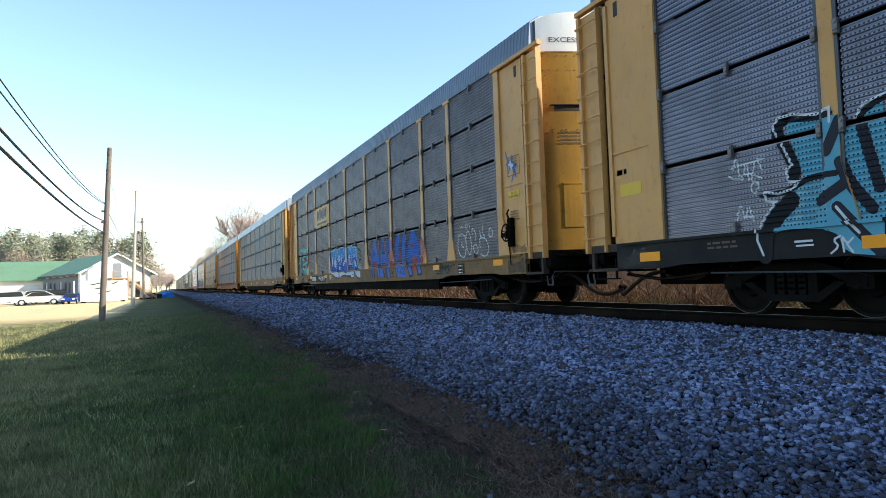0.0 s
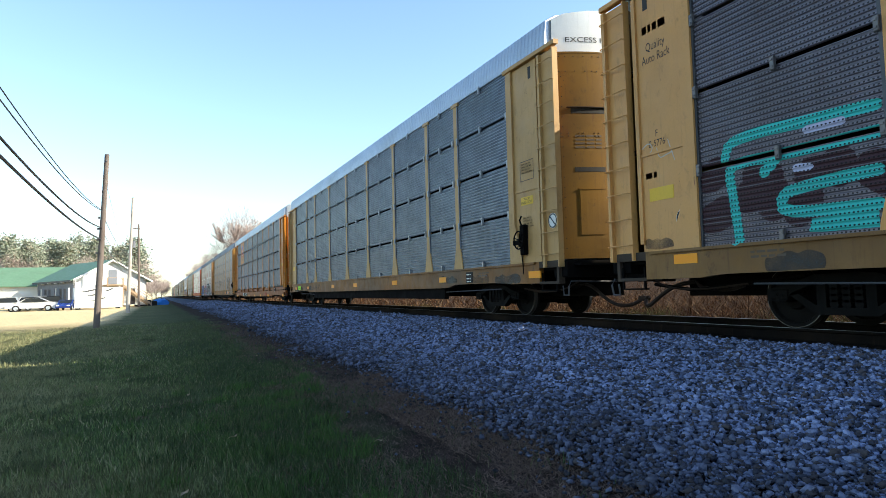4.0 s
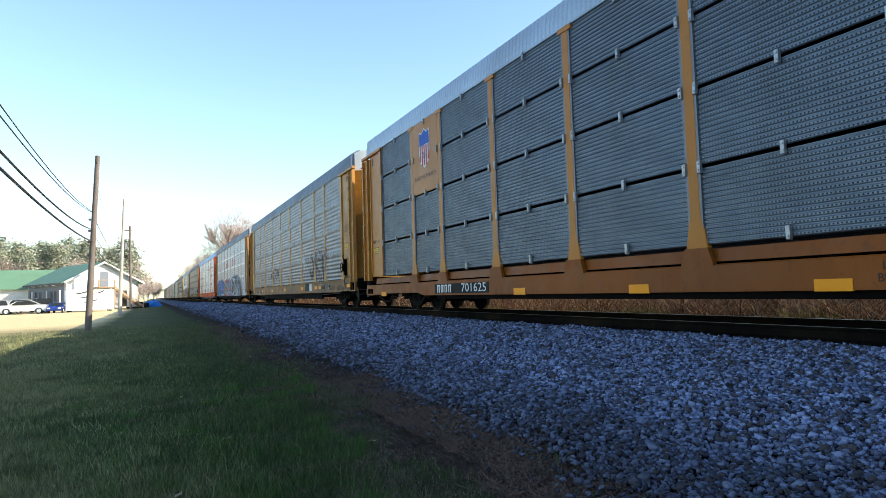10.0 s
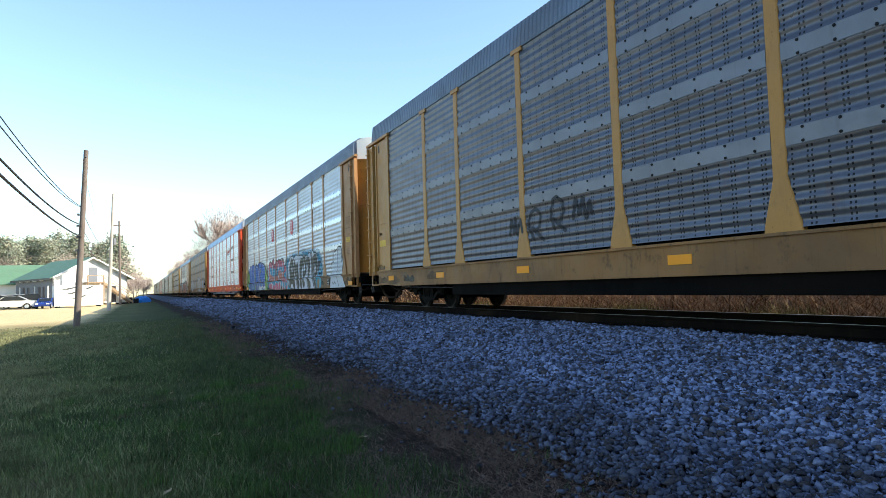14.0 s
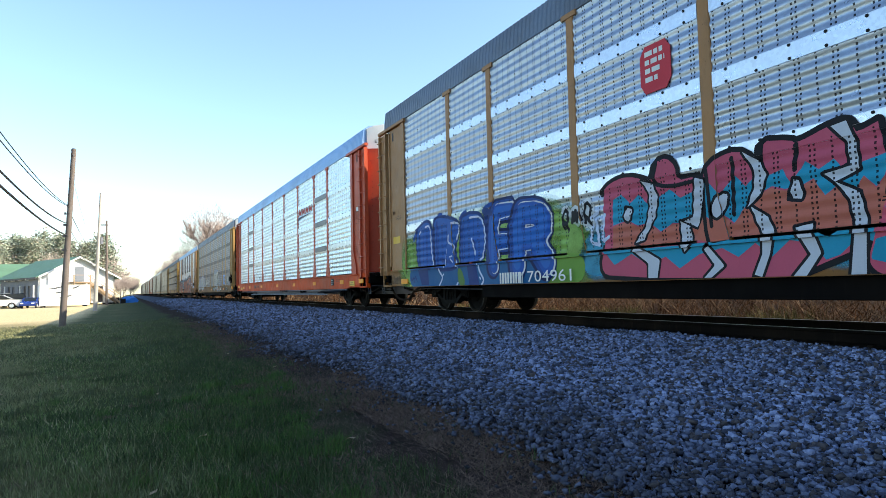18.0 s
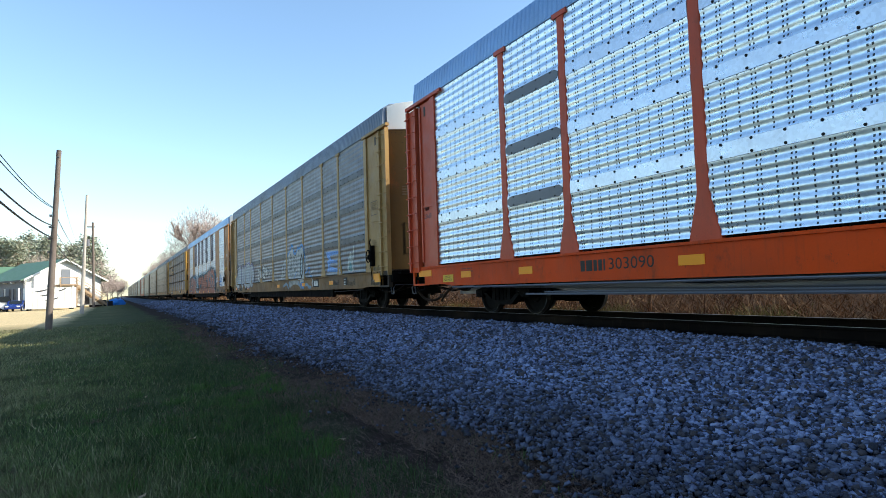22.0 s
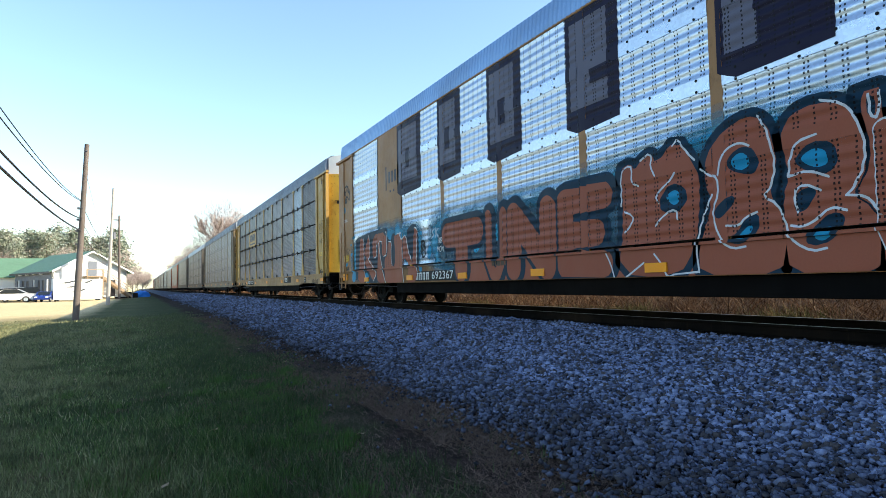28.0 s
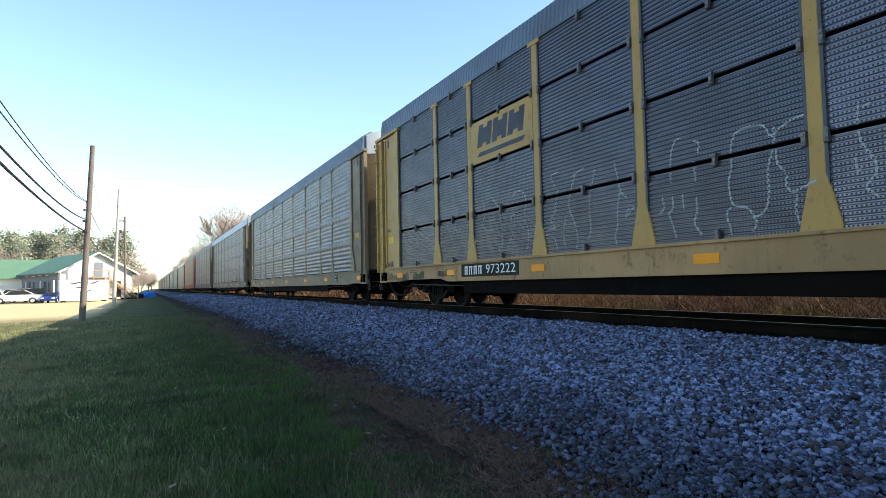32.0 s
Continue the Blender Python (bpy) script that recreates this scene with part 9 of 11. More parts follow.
    patch(7, "rib", [(3.76, 1.21), (3.67, 1.56), (3.54, 1.75), (3.38, 1.88), (3.24, 1.82), (3.17, 1.6), (3.11, 1.36), (3.09, 1.18)], (0.38, 0.41, 0.38), 0.006, "pale sprayed blob", soft=2)
    patch(7, "rib", [(3.64, 1.24), (3.43, 1.58), (3.27, 1.44), (3.24, 1.19)], (0.20, 0.42, 0.44), 0.0075, "turquoise tint in the blob", soft=2, alpha=0.5)
    patch(7, "rib", [(3.21, 1.6), (3.13, 1.97), (3.01, 2.12), (3.05, 1.58)], (0.38, 0.41, 0.38), 0.006, "pale sprayed blob", soft=2)
    brush_line(7, "rib", [[(4.53, 1.65), (4.48, 1.67), (4.45, 1.61), (4.52, 1.61)], [(4.5, 1.56), (4.54, 1.46)], [(4.58, 1.43), (4.45, 1.45)], [(4.55, 1.21), (4.51, 1.3), (4.47, 1.24), (4.49, 1.15)], [(4.44, 1.2), (4.38, 1.25), (4.36, 1.16)], [(4.57, 1.29), (4.48, 1.32)]], 0.012, (0.45, 0.50, 0.62), 0.008, "thin pale scrawl", soft=1)
    p = plate(CARS[7], "number_panel", 7.45, 0.90, 0.75, 0.30, DARK_SILL, x=-SIDE - 0.047, label="black number panel with worn white marks")
    bars(p, "owner_mark", 7.45, 0.80, 0.5, 1, INK_WHITE, x=-SIDE - 0.056, h=0.2, ragged=False)
    piece(7, "rib", "@~@~", 18.8, 16.2, 1.3, 1.95, [(INK, 0.05, (0, 0)), ((0.5, 0.5, 0.48), 0, (0, 0))], 0.07, wobble=0.08)
    piece(7, "rib", "@~", 16.1, 15.3, 1.55, 1.8, [((0.5, 0.5, 0.48), 0, (0, 0))], 0.025)
    letters(7, "rib", [("C", 25.45, 24.45, 0.95, 1.62), ("N2", 24.85, 23.6, 1.02, 2.20), ("M", 23.55, 22.1, 1.0, 2.20), ("E", 22.15, 21.0, 1.0, 2.18), ("O", 21.0, 19.8, 1.0, 2.1)], [((0.32, 0.29, 0.55), 0.165, (0.0, 0.02)), ((0.012, 0.010, 0.035), 0.14, (0, 0)), ((0.40, 0.42, 0.44), 0.10, (0, 0))], 0.24, wobble=0.04, seed=9, apart=True)
    bars(CARS[7], "sill_patch", 24.85, 0.80, 0.5, 1, BAND_GREY, x=-SIDE - 0.049, h=0.10, ragged=False)
    for k, w in enumerate(("TA", "~@~", "@~~@")):
        piece(7, "rib", w, 25.3, 24.5 - 0.12 * k, 2.35 - 0.3 * k, 2.53 - 0.3 * k, [(WHITE, 0, (0, 0))], 0.014, wobble=0.04, label="thin white scrawl")
    # car 8: tall block letters above, brown letters below
    lav, navy = (0.13, 0.125, 0.17), (0.012, 0.010, 0.032)
    for ch, a, b in (("D", 20.95, 19.2), ("O", 18.1, 16.8), ("D", 15.5, 14.1), ("S", 12.6, 11.2), ("P", 9.3, 7.7)):
        z0 = 3.22
        q = spray_paint(navy, "rows")
        mark = "tall rolled block letter in grey and navy"
        w = a - b
        spray(CARS[8], "flush", "graffiti", [], 0, q, 0.004, mark, areas=[[(a, z0 + 0.12), (a - 0.3, z0), (b, z0 + 0.05), (b, 5.36), (a, 5.36)]])
        top = 5.20
        face = [(a - 0.12, z0 + 0.42), (b + 0.28, z0 + 0.42), (b + 0.28, top), (a - 0.12, top)]
        if ch == "P":
            face = [(a - 0.12, z0 + 0.35), (a - 0.62, z0 + 0.35), (a - 0.62, z0 + 0.85), (b + 0.28, z0 + 0.85), (b + 0.28, top), (a - 0.12, top)]
        spray(CARS[8], "flush", "graffiti", [], 0, spray_paint(lav, "rows"), 0.007, mark, areas=[face])
        c = a - 0.12 - (w - 0.40) / 2
        slot = [(c + 0.14, 4.0), (c - 0.14, 4.0), (c - 0.14, 4.55), (c + 0.14, 4.55)]
        if ch == "S":
            slot = [(c - 0.05, 4.0), (b + 0.28, 4.0), (b + 0.28, 4.25), (c - 0.05, 4.25)]
        spray(CARS[8], "flush", "graffiti", [], 0, q, 0.010, mark, areas=[slot])
    brown = (0.30, 0.088, 0.050)
    deep = (0.004, 0.026, 0.052)
    fog(8, "flush", [(24.9, 1.5), (23.8, 1.8), (22.0, 1.85), (20.6, 1.85), (19.7, 1.75)], 0.42, (0.018, 0.27, 0.44), edge=0.36)
    fog(8, "flush", [(18.0, 1.7), (17.5, 1.65), (14.5, 1.65), (11.6, 1.7), (10.0, 1.95), (8.3, 2.0), (6.8, 1.6)], 0.52, (0.018, 0.27, 0.44), edge=0.46)
    fog(8, "flush", [(17.6, 1.6), (14.5, 1.6), (11.6, 1.6), (10.0, 1.85), (8.3, 1.9), (6.8, 1.5)], 0.40, (0.007, 0.07, 0.12), lift=0.006, edge=0.26)
    spray(CARS[8], "flush", "graffiti", [[(16.9, 0.92), (6.8, 0.92)]], 0.25, spray_paint(brown, "rows"), 0.0105, "brown sprayed sill")
    for u, z in ((8.93, 2.28), (8.93, 1.2), (7.75, 2.25), (7.75, 1.22), (10.0, 1.75), (12.0, 1.25), (15.2, 1.7), (16.1, 1.5)):
        spray(CARS[8], "flush", "graffiti", [[(u, z - 0.05), (u + 0.05, z + 0.08)]], 0.14, spray_paint((0.02, 0.30, 0.48), "rows"), 0.0112, "turquoise blob")
    wide = [("T", 17.9, 15.75, 0.66, 2.12), ("U", 15.65, 14.75, 0.66, 2.22), ("N", 14.72, 13.0, 0.66, 2.26), ("E", 12.95, 11.45, 0.66, 2.26)]
    letters(8, "flush", wide, [(deep, 0.13, (-0.04, 0.02)), (brown, 0.0, (0, 0))], 0.31, wobble=0.03, seed=2, soft=0, base=0.012)
    patch(8, "flush", [(25.04, 2.16), (24.79, 2.3), (24.17, 2.3), (23.61, 2.38), (23.04, 2.37), (22.41, 2.4), (21.86, 2.4), (21.82, 2.03), (21.5, 1.96), (21.44, 2.14), (21.16, 2.19), (21.07, 1.73), (21.14, 1.14), (21.47, 1.13), (22.02, 1.17), (21.97, 0.66), (23.62, 0.69), (24.91, 0.72), (25.06, 1.19)], deep, 0.0125, "dark blue rim of the letters")
    patch(8, "flush", [(25.24, 1.66), (25, 1.71), (24.99, 1.18), (25.01, 0.72), (25.46, 0.73), (25.37, 1.1), (25.09, 1.21)], (0.02, 0.24, 0.42), 0.0118, "turquoise soft rim", soft=2)
    patch(8, "flush", [(24.05, 1.02), (23.67, 1.04), (23.47, 0.69), (23.81, 0.69)], (0.02, 0.24, 0.42), 0.0138, "turquoise counter")
    patch(8, "flush", [(21.78, 2.27), (21.57, 2.29), (21.62, 2.04), (21.78, 2.04)], (0.02, 0.24, 0.42), 0.0138, "turquoise counter", soft=2)
    patch(8, "flush", [(24.55, 2.22), (24.19, 2.23), (24.15, 1.9), (24.15, 1.52), (24.07, 1.13), (23.82, 0.69), (24.75, 0.71), (24.68, 1.17), (24.62, 1.56)], brown, 0.0145, "brown graffiti letter with white lines", letter=True)
    patch(8, "flush", [(24.1, 1.66), (24.06, 1.81), (23.83, 2.04), (23.57, 2.27), (23.52, 2), (23.54, 1.52), (23.74, 1.48), (23.46, 1.44), (23.01, 1.11), (22.8, 1), (23.09, 0.75), (23.21, 0.79), (23.55, 1.05), (24.09, 1.32), (24.08, 1.42), (23.77, 1.48)], brown, 0.0145, "brown graffiti letter with white lines", letter=True)
    patch(8, "flush", [(23.23, 2.26), (21.91, 2.28), (21.9, 1.52), (22.32, 1.49), (22.31, 1.98), (22.55, 1.97), (22.49, 1.6), (22.28, 1.11), (21.99, 0.66), (22.68, 0.67), (22.83, 0.98), (22.72, 1.39), (22.67, 1.88), (22.87, 2), (22.87, 1.51), (23.25, 1.48)], brown, 0.0145, "brown graffiti letter with white lines", letter=True)
    patch(8, "flush", [(21.81, 1.93), (21.46, 1.92), (21.54, 1.54), (21.44, 1.2), (21.32, 1.15), (21.19, 1.27), (21.15, 1.57), (21.29, 2.07), (21.01, 2.12), (20.67, 2.12), (20.74, 0.63), (21.99, 0.66), (22.08, 1.02), (22.1, 1.45), (21.83, 1.51)], brown, 0.0145, "brown graffiti letter with white lines", letter=True)
    brush_line(8, "flush", [[(24.16, 2.2), (24.13, 1.85), (24.14, 1.51), (24.07, 1.13), (23.82, 0.69)], [(23.57, 2.26), (23.52, 1.96), (23.54, 1.52), (23.73, 1.47), (23.4, 1.32), (23.04, 1.09), (22.8, 1), (23.11, 0.75)], [(22.88, 2), (22.86, 1.5), (23.08, 1.5)], [(22.62, 1.96), (22.51, 1.57), (22.28, 1.09), (21.99, 0.67)], [(22.55, 2.01), (22.31, 1.99), (22.31, 1.9)], [(22, 2.25), (21.9, 2.28), (21.9, 1.53), (22.16, 1.51)], [(21.75, 1.94), (21.45, 1.93), (21.53, 1.56), (21.44, 1.19)], [(21.01, 2.13), (20.7, 2.13)]], 0.017, (0.62, 0.64, 0.66), 0.016, "thin white outline", soft=1)
    patch(8, "flush", [(20.36, 2.1), (19.92, 2.32), (19.46, 2.29), (19.4, 1.53), (19.43, 0.91), (19.64, 0.92), (20.34, 1.23)], deep, 0.0125, "dark blue rim of the letters")
    patch(8, "flush", [(20.91, 2.07), (20.67, 1.89), (20.36, 2.08), (20.17, 1.58), (19.93, 1.3), (19.85, 1.2), (19.74, 2.2), (19.48, 2.19), (19.58, 1.28), (19.48, 0.95), (19.6, 0.66), (20.28, 0.67), (20.05, 1.1), (20.43, 1.4), (20.59, 1.25), (20.49, 0.68), (21.18, 0.69), (21.2, 1.71)], brown, 0.0146, "brown graffiti letter with white lines", letter=True)
    brush_line(8, "flush", [[(20.81, 2.1), (20.67, 1.9), (20.34, 2.09), (20.17, 1.57), (19.93, 1.3)], [(19.68, 2.2), (19.48, 2.18), (19.53, 1.82), (19.6, 1.28), (19.48, 0.96)], [(20.63, 1.69), (20.57, 1.05), (20.49, 0.68)]], 0.017, (0.62, 0.64, 0.66), 0.016, "thin white outline", soft=1)
    brush_line(8, "flush", [[(19.23, 1.78), (19.08, 1.79), (18.99, 1.69), (18.98, 1.41), (19.07, 1.33), (19.18, 1.37), (19.24, 1.55), (19.23, 1.78)], [(19.19, 1.65), (19.11, 1.71), (19.04, 1.63), (19.1, 1.5), (19.18, 1.53), (19.19, 1.65)]], 0.03, INK, 0.0095, "black drawn ring")
    brush_line(8, "flush", [[(18.77, 2.07), (18.75, 1.85), (18.63, 1.88), (18.6, 2.06)], [(18.4, 2.05), (18.51, 2), (18.41, 1.88), (18.54, 1.83)], [(18.29, 2.06), (18.31, 1.83)], [(18.15, 2.04), (18.29, 1.95), (18.14, 1.83)]], 0.03, (0.35, 0.45, 0.52), 0.0095, "pale brushed tag", soft=1)
    patch(8, "flush", [(19.35, 2.07), (19.19, 2.06), (19.15, 1.95), (19.33, 1.96)], (0.02, 0.24, 0.42), 0.0092, "turquoise dot", soft=2)
    patch(8, "flush", [(18.79, 1.6), (18.64, 1.65), (18.58, 1.52), (18.67, 1.25), (18.82, 1.31), (18.86, 1.48)], (0.02, 0.24, 0.42), 0.0092, "turquoise dot", soft=2)
    patch(8, "flush", [(19.4, 1.09), (19.19, 1.11), (19.13, 0.97), (19.35, 0.94)], (0.02, 0.24, 0.42), 0.0092, "turquoise dot", soft=2)
    brush_line(8, "flush", [[(26.41, 4), (26.42, 4.24), (26.32, 4.33), (26.22, 4.27), (26.2, 4.14), (26.31, 4.1), (26.37, 4.1), (26.27, 3.97)], [(26.19, 4.33), (25.96, 4.26)], [(26.08, 4.29), (26.11, 4.1)], [(26, 4.23), (26, 4.07), (25.91, 4.06), (25.88, 4.2)], [(25.86, 4.16), (25.86, 4), (25.78, 3.99), (25.76, 4.17), (25.78, 3.76), (25.87, 3.77), (26.04, 3.9), (26.2, 3.92), (26.31, 3.85), (26.35, 3.75), (26.28, 3.67), (26.15, 3.7), (26.1, 3.79), (26.22, 3.85), (26.33, 3.81)], [(26.28, 3.77), (26.27, 3.73)], [(26.2, 3.77), (26.2, 3.72)]], 0.028, INK, 0.006, "black brushed tag", soft=1)
    brush_line(8, "flush", [[(26.37, 1.88), (26.25, 1.97), (25.99, 1.96), (25.83, 1.9), (26.04, 1.83), (26.18, 1.73)], [(26.33, 1.93), (25.98, 1.79)], [(26.26, 1.78), (26.09, 1.98), (25.95, 1.75)], [(26.4, 1.83), (26.19, 1.91)]], 0.008, INK, 0.006, "thin black drawing", soft=0)
    brush_line(8, "flush", [[(27.04, 2.79), (26.98, 3.08), (26.93, 2.73), (26.85, 3.01), (26.8, 2.71), (26.72, 2.97), (26.66, 2.75)], [(27.04, 2.91), (26.61, 2.87)], [(26.83, 2.6), (26.7, 2.79), (26.56, 2.6)]], 0.03, (0.20, 0.10, 0.16), 0.006, "faded purple scrawl", soft=1)
    brush_line(8, "flush", [[(27.02, 3.37), (26.8, 3.41), (26.58, 3.48), (26.4, 3.52), (26.33, 3.4), (26.48, 3.35)]], 0.05, (0.03, 0.25, 0.40), 0.006, "faded turquoise scrawl")
    letters(8, "flush", [("L", 7.35, 6.65, 0.70, 2.25)], [(deep, 0.12, (-0.04, 0.02)), (WHITE, 0.024, (-0.008, 0.0)), (brown, 0.0, (0, 0))], 0.25, wobble=0.02, seed=3, base=0.012)
    brush_line(8, "flush", [[(11.23, 2.4), (11.01, 2.45), (10.89, 2.32), (10.79, 2.45), (10.56, 2.54), (10.47, 2.34), (10.06, 2.64), (9.73, 2.22), (9.64, 1.89), (9.76, 1.04), (10.06, 0.66), (11.31, 0.68), (11.19, 1.66), (11.23, 2.4)]], 0.12, deep, 0.012, "dark blue rim of a letter", soft=1)
    brush_line(8, "flush", [[(9.58, 1.94), (9.51, 2.33), (9.23, 2.58), (8.88, 2.68), (8.65, 2.58), (8.51, 2.28), (8.49, 1.93), (8.61, 1.63), (8.43, 1.37), (8.37, 1.1), (8.47, 0.63), (9.7, 0.65), (9.68, 1.12), (9.45, 1.63), (9.58, 1.94)]], 0.12, deep, 0.012, "dark blue rim of a letter", soft=1)
    brush_line(8, "flush", [[(8.41, 2.38), (8.27, 2.55), (7.99, 2.61), (7.67, 2.53), (7.5, 2.31), (7.43, 1.99), (7.47, 1.69), (7.62, 1.5), (7.38, 1.32), (7.32, 1.02), (7.36, 0.61), (8.35, 0.63), (8.41, 1.17), (8.42, 1.57), (8.33, 1.83), (8.39, 2.12), (8.41, 2.38)]], 0.12, deep, 0.012, "dark blue rim of a letter", soft=1)
    brush_line(8, "flush", [[(7.51, 2.58), (7.21, 2.59), (7.31, 0.67), (7.28, 0.96), (7.36, 1.33), (7.59, 1.5), (7.42, 1.74), (7.39, 2.04), (7.51, 2.58)]], 0.12, deep, 0.012, "dark blue rim of a letter", soft=1)
    patch(8, "flush", [(11.23, 2.4), (11.01, 2.45), (10.89, 2.32), (10.79, 2.45), (10.56, 2.54), (10.47, 2.34), (10.06, 2.64), (9.73, 2.22), (9.64, 1.89), (9.76, 1.04), (10.06, 0.66), (11.31, 0.68), (11.19, 1.66)], brown, 0.0135, "brown graffiti letter with white lines", letter=True)
    patch(8, "flush", [(9.58, 1.94), (9.51, 2.33), (9.23, 2.58), (8.88, 2.68), (8.65, 2.58), (8.51, 2.28), (8.49, 1.93), (8.61, 1.63), (8.43, 1.37), (8.37, 1.1), (8.47, 0.63), (9.7, 0.65), (9.68, 1.12), (9.45, 1.63)], brown, 0.0135, "brown graffiti letter with white lines", letter=True)
    patch(8, "flush", [(8.41, 2.38), (8.27, 2.55), (7.99, 2.61), (7.67, 2.53), (7.5, 2.31), (7.43, 1.99), (7.47, 1.69), (7.62, 1.5), (7.38, 1.32), (7.32, 1.02), (7.36, 0.61), (8.35, 0.63), (8.41, 1.17), (8.42, 1.57), (8.33, 1.83), (8.39, 2.12)], brown, 0.0135, "brown graffiti letter with white lines", letter=True)
    patch(8, "flush", [(7.51, 2.58), (7.21, 2.59), (7.31, 0.67), (7.28, 0.96), (7.36, 1.33), (7.59, 1.5), (7.42, 1.74), (7.39, 2.04)], brown, 0.0135, "brown graffiti letter with white lines", letter=True)
    patch(8, "flush", [(9.24, 2.1), (9.07, 2.29), (8.82, 2.29), (8.71, 2.08), (8.79, 1.9), (9.09, 1.99)], deep, 0.015, "dark blue counter", soft=2)
    patch(8, "flush", [(8.28, 2), (8.08, 2.17), (7.81, 2.15), (7.72, 1.92), (7.86, 1.74), (8.16, 1.86)], deep, 0.015, "dark blue counter", soft=2)
    patch(8, "flush", [(9.24, 1.07), (9.11, 1.19), (8.95, 1.38), (8.77, 1.44), (8.74, 1.26), (8.92, 1.05)], deep, 0.015, "dark blue counter", soft=2)
    patch(8, "flush", [(8.18, 1), (8.06, 1.19), (7.86, 1.34), (7.69, 1.31), (7.73, 1.11), (7.94, 0.96)], deep, 0.015, "dark blue counter", soft=2)
    patch(8, "flush", [(10.42, 1.82), (10.15, 2.05), (9.83, 1.84), (10, 1.57), (10.39, 1.6)], deep, 0.015, "dark blue counter", soft=2)
    patch(8, "flush", [(7.43, 2.5), (7.34, 2.54), (7.31, 2.29), (7.4, 2.3)], deep, 0.015, "dark blue counter", soft=2)
    patch(8, "flush", [(9.45, 1.54), (9.19, 1.71), (9.07, 1.66), (9.2, 1.51), (9.39, 1.38)], deep, 0.015, "dark blue counter", soft=2)
    patch(8, "flush", [(8.3, 1.41), (8.25, 1.62), (8.04, 1.67), (8, 1.55), (8.19, 1.35)], deep, 0.015, "dark blue counter", soft=2)
    patch(8, "flush", [(9.17, 2.1), (9.04, 2.23), (8.89, 2.21), (8.85, 2.05), (8.99, 1.98)], (0.02, 0.24, 0.42), 0.0165, "turquoise counter", soft=2)
    patch(8, "flush", [(8.21, 2), (8.04, 2.1), (7.87, 2.05), (7.85, 1.87), (8.03, 1.86)], (0.02, 0.24, 0.42), 0.0165, "turquoise counter", soft=2)
    patch(8, "flush", [(9.1, 1.12), (8.94, 1.28), (8.84, 1.29), (8.91, 1.11)], (0.02, 0.24, 0.42), 0.0165, "turquoise counter", soft=2)
    patch(8, "flush", [(8.07, 1.04), (7.96, 1.16), (7.81, 1.19), (7.87, 1.02)], (0.02, 0.24, 0.42), 0.0165, "turquoise counter", soft=2)
    patch(8, "flush", [(10.31, 1.81), (10.13, 1.93), (9.99, 1.83), (10.1, 1.65)], (0.02, 0.24, 0.42), 0.0165, "turquoise counter", soft=2)
    brush_line(8, "flush", [[(10.84, 2.07), (10.98, 2.13), (10.95, 2.38), (11.1, 2.42), (11.21, 2.3), (11.23, 1.8)], [(10.79, 2.45), (10.55, 2.54), (10.56, 2.32), (10.48, 2.17)], [(10.12, 2.55), (10.03, 2.64), (9.9, 2.44), (9.72, 2.27)], [(10.09, 2.15), (10.26, 2.01), (10.49, 1.88), (10.43, 1.75)], [(10.51, 1.42), (10.3, 1.59), (10.1, 1.63), (10.07, 1.48)], [(8.72, 2.64), (8.58, 2.39), (8.5, 2), (8.57, 1.73), (8.69, 1.61), (8.5, 1.52), (8.41, 1.3), (8.37, 1.15), (8.28, 1.02), (8.07, 0.91), (7.9, 0.94)], [(9.35, 2), (9.3, 2.22), (9.16, 2.33), (8.98, 2.36), (8.85, 2.29)], [(9.63, 2.12), (9.49, 2.01), (9.36, 1.98), (9.35, 1.73), (9.45, 1.56), (9.43, 1.33), (9.31, 1.09), (9.14, 1), (8.95, 1.02)], [(7.92, 2.62), (7.67, 2.53), (7.53, 2.34), (7.45, 2.08), (7.46, 1.81), (7.58, 1.59), (7.67, 1.5)], [(8.34, 1.81), (8.31, 2.06), (8.2, 2.21), (7.97, 2.24)], [(8.34, 1.81), (8.09, 1.85), (7.86, 1.74)], [(8.24, 1.38), (8.29, 1.62), (8.14, 1.7), (7.96, 1.6)], [(8.34, 1.23), (8.18, 1.2), (7.99, 1.29), (7.85, 1.4), (7.67, 1.34)], [(7.67, 1.5), (7.48, 1.48), (7.37, 1.35), (7.32, 1.22)], [(9.25, 1.31), (9.04, 1.29), (8.95, 1.4), (8.78, 1.44)], [(11.17, 1.38), (10.99, 1.5), (10.98, 1.63), (11.16, 1.7)], [(9.46, 1.75), (9.67, 1.35), (9.74, 1.04), (9.7, 0.73)], [(11.61, 1.06), (11.49, 0.87), (11.42, 0.66)], [(10.53, 1), (10.37, 0.83), (10.28, 0.64), (10.11, 0.71), (9.7, 0.71)], [(11.16, 0.66), (10.75, 0.88)], [(7.39, 2.54), (7.38, 2.31), (7.29, 2.26), (7.28, 2.55)]], 0.015, WHITE, 0.018, "thin white outline", soft=1)
    body_text(CARS[8], "RIP\nMOM", 17.95, 1.6, 0.22, INK_WHITE, x=-SIDE - 0.062, squeeze=0.36)
    bars(CARS[8], "stencil", 15.0, 0.98, 0.7, 1, INK_BROWN, x=-SIDE - 0.07, h=0.1)
